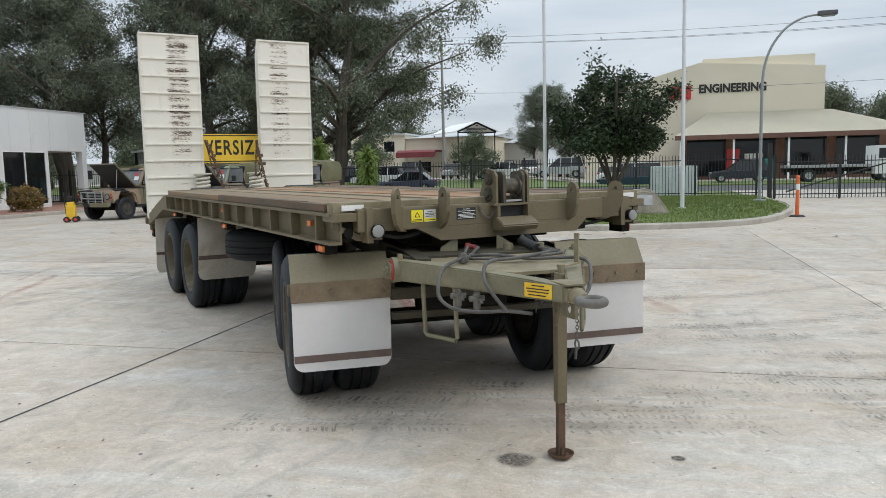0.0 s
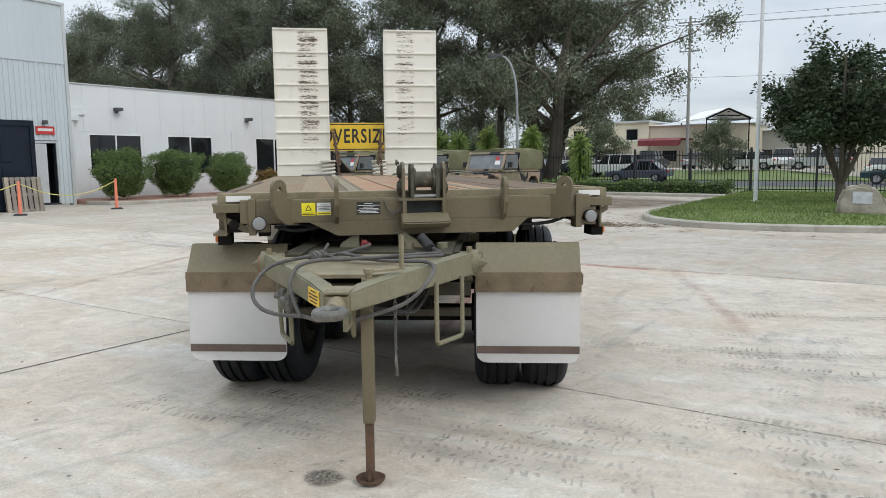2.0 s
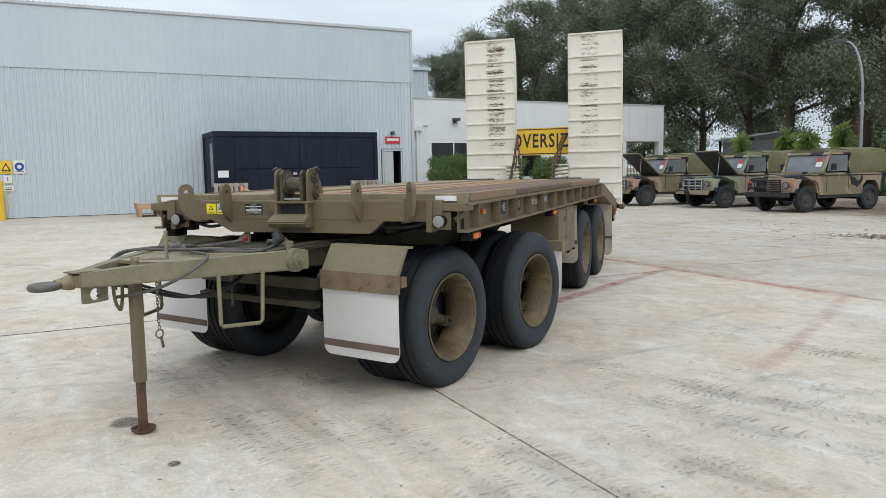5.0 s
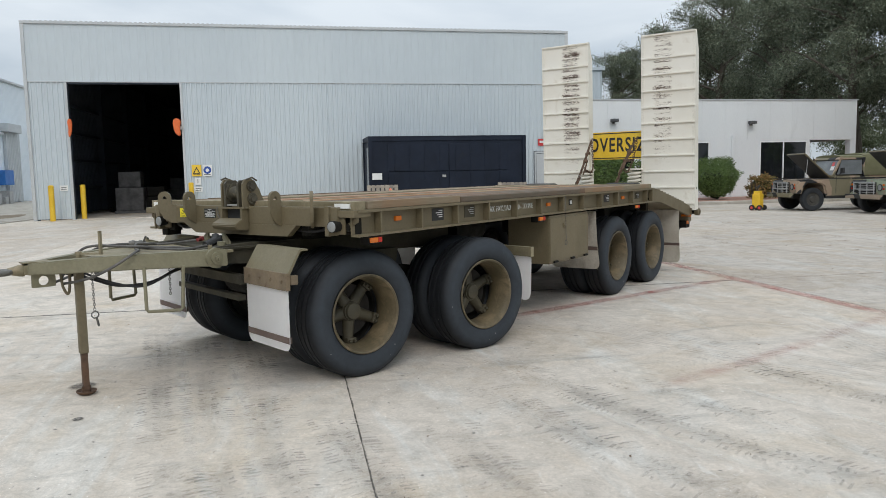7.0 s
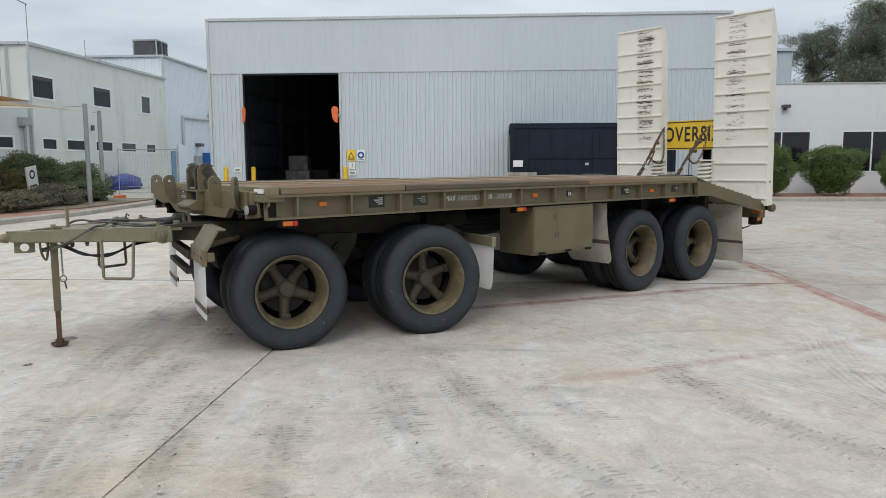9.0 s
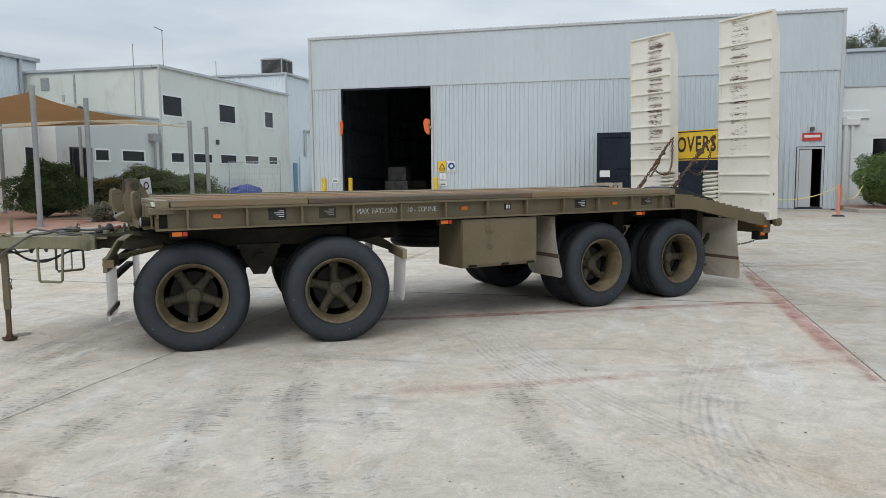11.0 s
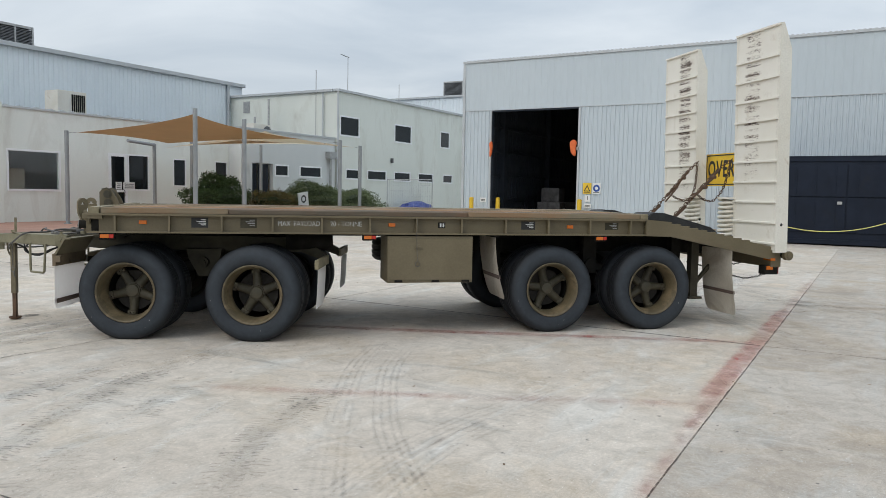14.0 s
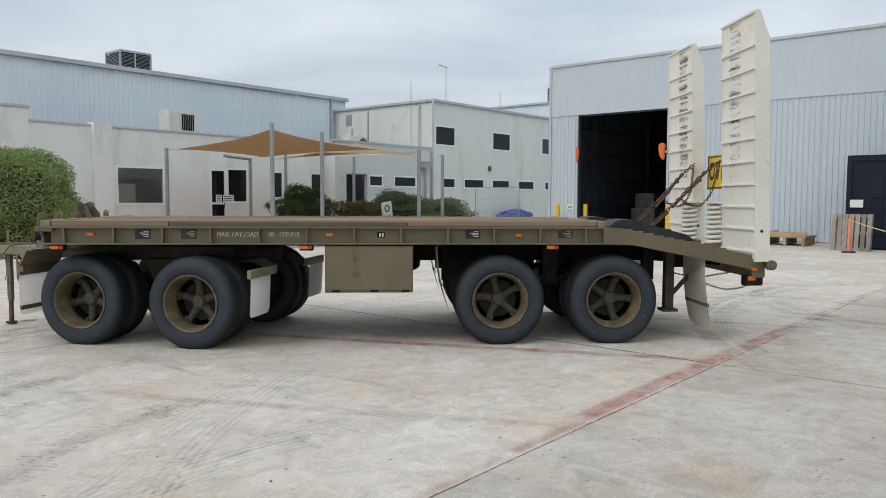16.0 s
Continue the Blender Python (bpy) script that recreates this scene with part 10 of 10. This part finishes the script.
strip("floor_line", along((0.9, 11.31), (-1.3, 11.27)), 0.13, REDLINE_FAINT, "faded red painted line along a joint", 0.0034)
strip("floor_line", along((-0.2, 11.27), (-2.6, 11.24)), 0.20, REDLINE_FAINT, "faded red painted line along a joint", 0.0038)
strip("floor_line", along((-1.0, 11.23), (-6.9, 11.26)), 0.25, REDLINE, "worn red painted line along a joint")
strip("floor_line", along((-5.2, 11.26), (-12.0, 11.30)), 0.22, REDLINE_FAINT, "worn red painted line along a joint", 0.0034)
strip("floor_line", along((-4.14, 11.5), (-2.92, 8.93), (-2.3, 7.6), (-1.8, 6.4)), 0.22, REDLINE, "worn red painted bay line", 0.0042)
strip("floor_line", along((-1.34, 11.5), (-0.71, 10.29), (0.0, 8.9), (0.55, 7.7)), 0.24, REDLINE_BAY, "faded red painted bay line", 0.0046)
strip("floor_line", along((-6.72, 11.7), (-6.18, 10.03), (-5.4, 7.8)), 0.22, REDLINE_BAY, "worn red painted bay line", 0.0044)
strip("floor_line", along((-6.85, 5.4), (-7.6, 7.05), (-8.4, 8.9), (-8.9, 9.9)), 0.24, REDLINE_BAY, "faded red painted bay line", 0.0038)
strip("floor_line", along((-6.7, 5.60), (-13.8, 5.60)), 0.14, REDLINE_FAINT, "faint red painted line along a joint", 0.0036)
strip("floor_line", along((-10.0, 11.3), (-8.9, 9.0)), 0.11, REDLINE_FAINT, "faded red painted bay line", 0.0040)


# dark sealant in one long joint
strip("joint_sealant", [(-3.86, -12.0), (-3.86, -2.0), (-3.86, 5.6), (-3.86, 11.3)], 0.022, SEALANT, "dark sealant in a slab joint", 0.0021)
for p, q in (((-3.86, -6.0), (-3.86, 11.3)), ((2.46, 5.7), (2.46, 17.0)), ((2.46, -2.0), (2.46, 5.6)), ((-10.0, 5.66), (8.7, 5.66)), ((-3.8, 11.34), (8.7, 11.34)), ((-10.1, 11.34), (-3.9, 11.34)), ((-10.18, -0.02), (8.7, -0.02)), ((-10.18, 17.02), (-3.9, 17.02)), ((-3.86, 11.4), (-3.86, 17.0)), ((-3.86, 11.42), (-3.86, 15.0))):
    k = max(2, int(math.hypot(q[0] - p[0], q[1] - p[1]) / 0.15))
    rr_ = random.Random(int(p[0] * 7 + p[1] * 13))
    dx, dy = (0, 1) if abs(q[0] - p[0]) > abs(q[1] - p[1]) else (1, 0)
    pts = [(p[0] + (q[0] - p[0]) * i / k + dx * rr_.gauss(0, 0.0022), p[1] + (q[1] - p[1]) * i / k + dy * rr_.gauss(0, 0.0022)) for i in range(k + 1)]
    strip("joint_wear", pts, 0.011, JOINTWEAR, "ragged dark chipped edge along a slab joint", 0.0026 + 0.0001 * (k % 7))


def arc(cx, cy, r, a0, a1, n=40):
    return [(cx + r * math.cos(radians(a0 + (a1 - a0) * i / n)), cy + r * math.sin(radians(a0 + (a1 - a0) * i / n))) for i in range(n + 1)]


k = 0
MARKS = [smooth_path([(2.2, 10.4, 0), (1.27, 9.71, 0), (0.52, 9.18, 0), (-0.69, 8.43, 0), (-1.9, 7.9, 0)], 8), smooth_path([(1.8, 10.8, 0), (0.93, 9.93, 0), (0.25, 9.38, 0), (-0.85, 8.68, 0), (-2.0, 8.2, 0)], 8),
         smooth_path([(2.4, 10.35, 0), (1.2, 10.14, 0), (0.49, 10.1, 0), (-0.27, 10.21, 0), (-1.3, 10.5, 0)], 8), smooth_path([(2.4, 10.1, 0), (1.12, 9.93, 0), (0.5, 9.92, 0), (-0.2, 10.0, 0), (-1.2, 10.25, 0)], 8)]
for cx, cy, r, a0, a1 in ((-9.0, 17.0, 7.0, 230, 330), (-9.0, 17.0, 7.3, 235, 325), (-8, 19, 5.0, 220, 340), (-10.5, 13.5, 3.4, 180, 360), (-10.5, 13.5, 3.7, 190, 350), (-16, 9, 8.5, -60, 40), (-16, 9, 8.9, -60, 40), (12.0, 13.0, 9.6, 180, 230)):
    MARKS.append(arc(cx, cy, r, a0, a1))
for pts in MARKS:
    k += 1
    strip("tyre_mark", pts, 0.045 if k < 5 else 0.07, TYREMARK if k < 5 else TYREDARK, "faint dark parallel tyre rub marks", 0.0016 + 0.00025 * k, (-0.09, -0.04, 0.02, 0.075))


def treads(pts, width, label):
    """Dusty prints of tread blocks along a wheel's way: fine ticks in a few narrow lanes."""
    bm = bm_new()
    rr = random.Random(7)
    for a, c in zip(pts, pts[1:]):
        a, c = Vector((*a[:2], 0)), Vector((*c[:2], 0))
        d = (c - a); L = d.length; d.normalize()
        nrm = Vector((-d.y, d.x, 0))
        t = 0.0
        while t < L:
            for lane, slant, w0 in ((-0.42, -1, 0.12), (-0.12, 1, 0.07), (0.16, -1, 0.07), (0.44, 1, 0.13)):
                if rr.random() < 0.3:
                    continue
                p = a + d * (t + rr.uniform(0, 0.014)) + nrm * (lane * width + rr.uniform(-0.008, 0.008)) + Vector((0, 0, 0.0052))
                w, h = width * w0 * rr.uniform(0.5, 1.3), 0.0095 * rr.uniform(0.6, 1.4)
                bm.faces.new([bm.verts.new(p + nrm * i * w + d * (j * h + i * slant * 0.008)) for i, j in ((-1, -1), (1, -1), (1, 1), (-1, 1))])
            t += 0.044
    bmesh.ops.recalc_face_normals(bm, faces=bm.faces[:])
    return tagged(new("tread_prints", mesh_from(bm, "tread_prints", TREADMARK)), label, "floor marking", "", "stuff")


for pts in ([(-2.4, 4.00), (-1.22, 4.22), (-0.21, 4.36), (1.55, 4.72), (3.4, 5.3)], [(-2.2, 4.4), (-1.14, 4.54), (-0.42, 4.64), (1.61, 4.96), (3.4, 5.6)], [(-1.6, 4.9), (0.0, 5.09), (1.68, 5.25), (3.6, 5.9)], [(0.3, 7.6), (1.4, 8.1), (2.8, 8.9)], [(-0.6, 6.9), (0.8, 7.3), (2.6, 8.2)], [(0.2, 6.6), (1.6, 7.0), (3.2, 7.8)], [(0.9, 6.2), (2.0, 6.35), (3.6, 6.9)], [(-0.2, 8.6), (1.2, 9.1), (2.6, 10.0)], [(0.6, 5.5), (2.0, 5.75), (3.8, 6.3)]):
    pts = smooth_path([(*p, 0) for p in pts], 8)
    k += 1
    strip("tyre_mark", pts, 0.30, TYREBAND, "faint dusty tyre track", 0.0016 + 0.00022 * k)
    treads(pts, 0.30, "dusty tread prints of passing truck tyres")
for i, pts in enumerate(([(-2.0, 4.26), (-0.3, 4.50), (1.5, 4.85), (3.2, 5.42)], [(-1.4, 4.72), (0.4, 4.98), (1.8, 5.14), (3.2, 5.55)], [(0.4, 7.0), (1.6, 7.4), (2.9, 8.1)], [(0.5, 8.2), (1.6, 8.7), (2.7, 9.4)])):
    strip("dust_band", smooth_path([(*p, 0) for p in pts], 8), 0.14, PALEDUST, "pale dust swept up between tyre tracks", 0.0049 + 0.0001 * i)
strip("ground_stain", [(-22.5, 30.3), (-14.0, 28.2), (-9.0, 26.6), (-4.9, 25.2)], 9.0, DAMPSTAIN, "brown leaf-stained concrete along the kerb", 0.0014)
for cx, cy, rx, ry in ((-0.6, 3.75, 0.125, 0.11), (0.22, 3.93, 0.045, 0.04)):
    b = bm_new()
    uv = b.loops.layers.uv.new("UVMap")
    mid = b.verts.new((cx, cy, 0.005))
    vs = [b.verts.new((cx + rx * (1 + 0.06 * math.sin(3 * a + cx)) * math.cos(a), cy + ry * (1 + 0.06 * math.sin(4 * a)) * math.sin(a), 0.005)) for a in np.linspace(0, 2 * math.pi, 33)[:-1]]
    for p, q in zip(vs, vs[1:] + vs[:1]):
        f = b.faces.new((mid, p, q))
        for lp, u in zip(f.loops, (0.5, 0.0, 0.0)):
            lp[uv].uv = (u, 0.5)
    tagged(new("oil_stain", mesh_from(b, "oil_stain", OILSTAIN)), "dark oil spot on the concrete", "stain", "", "structure")

# ---- slabs of the yard ----
for i in range(-5, 4):
    for j in range(-4, 5):
        ob = new("concrete_slab", slab_mesh if j < 1 else old_slab)
        ob.parent = yard
        ob.location = (2.46 + SX * i, 5.66 + SY * j, 0)
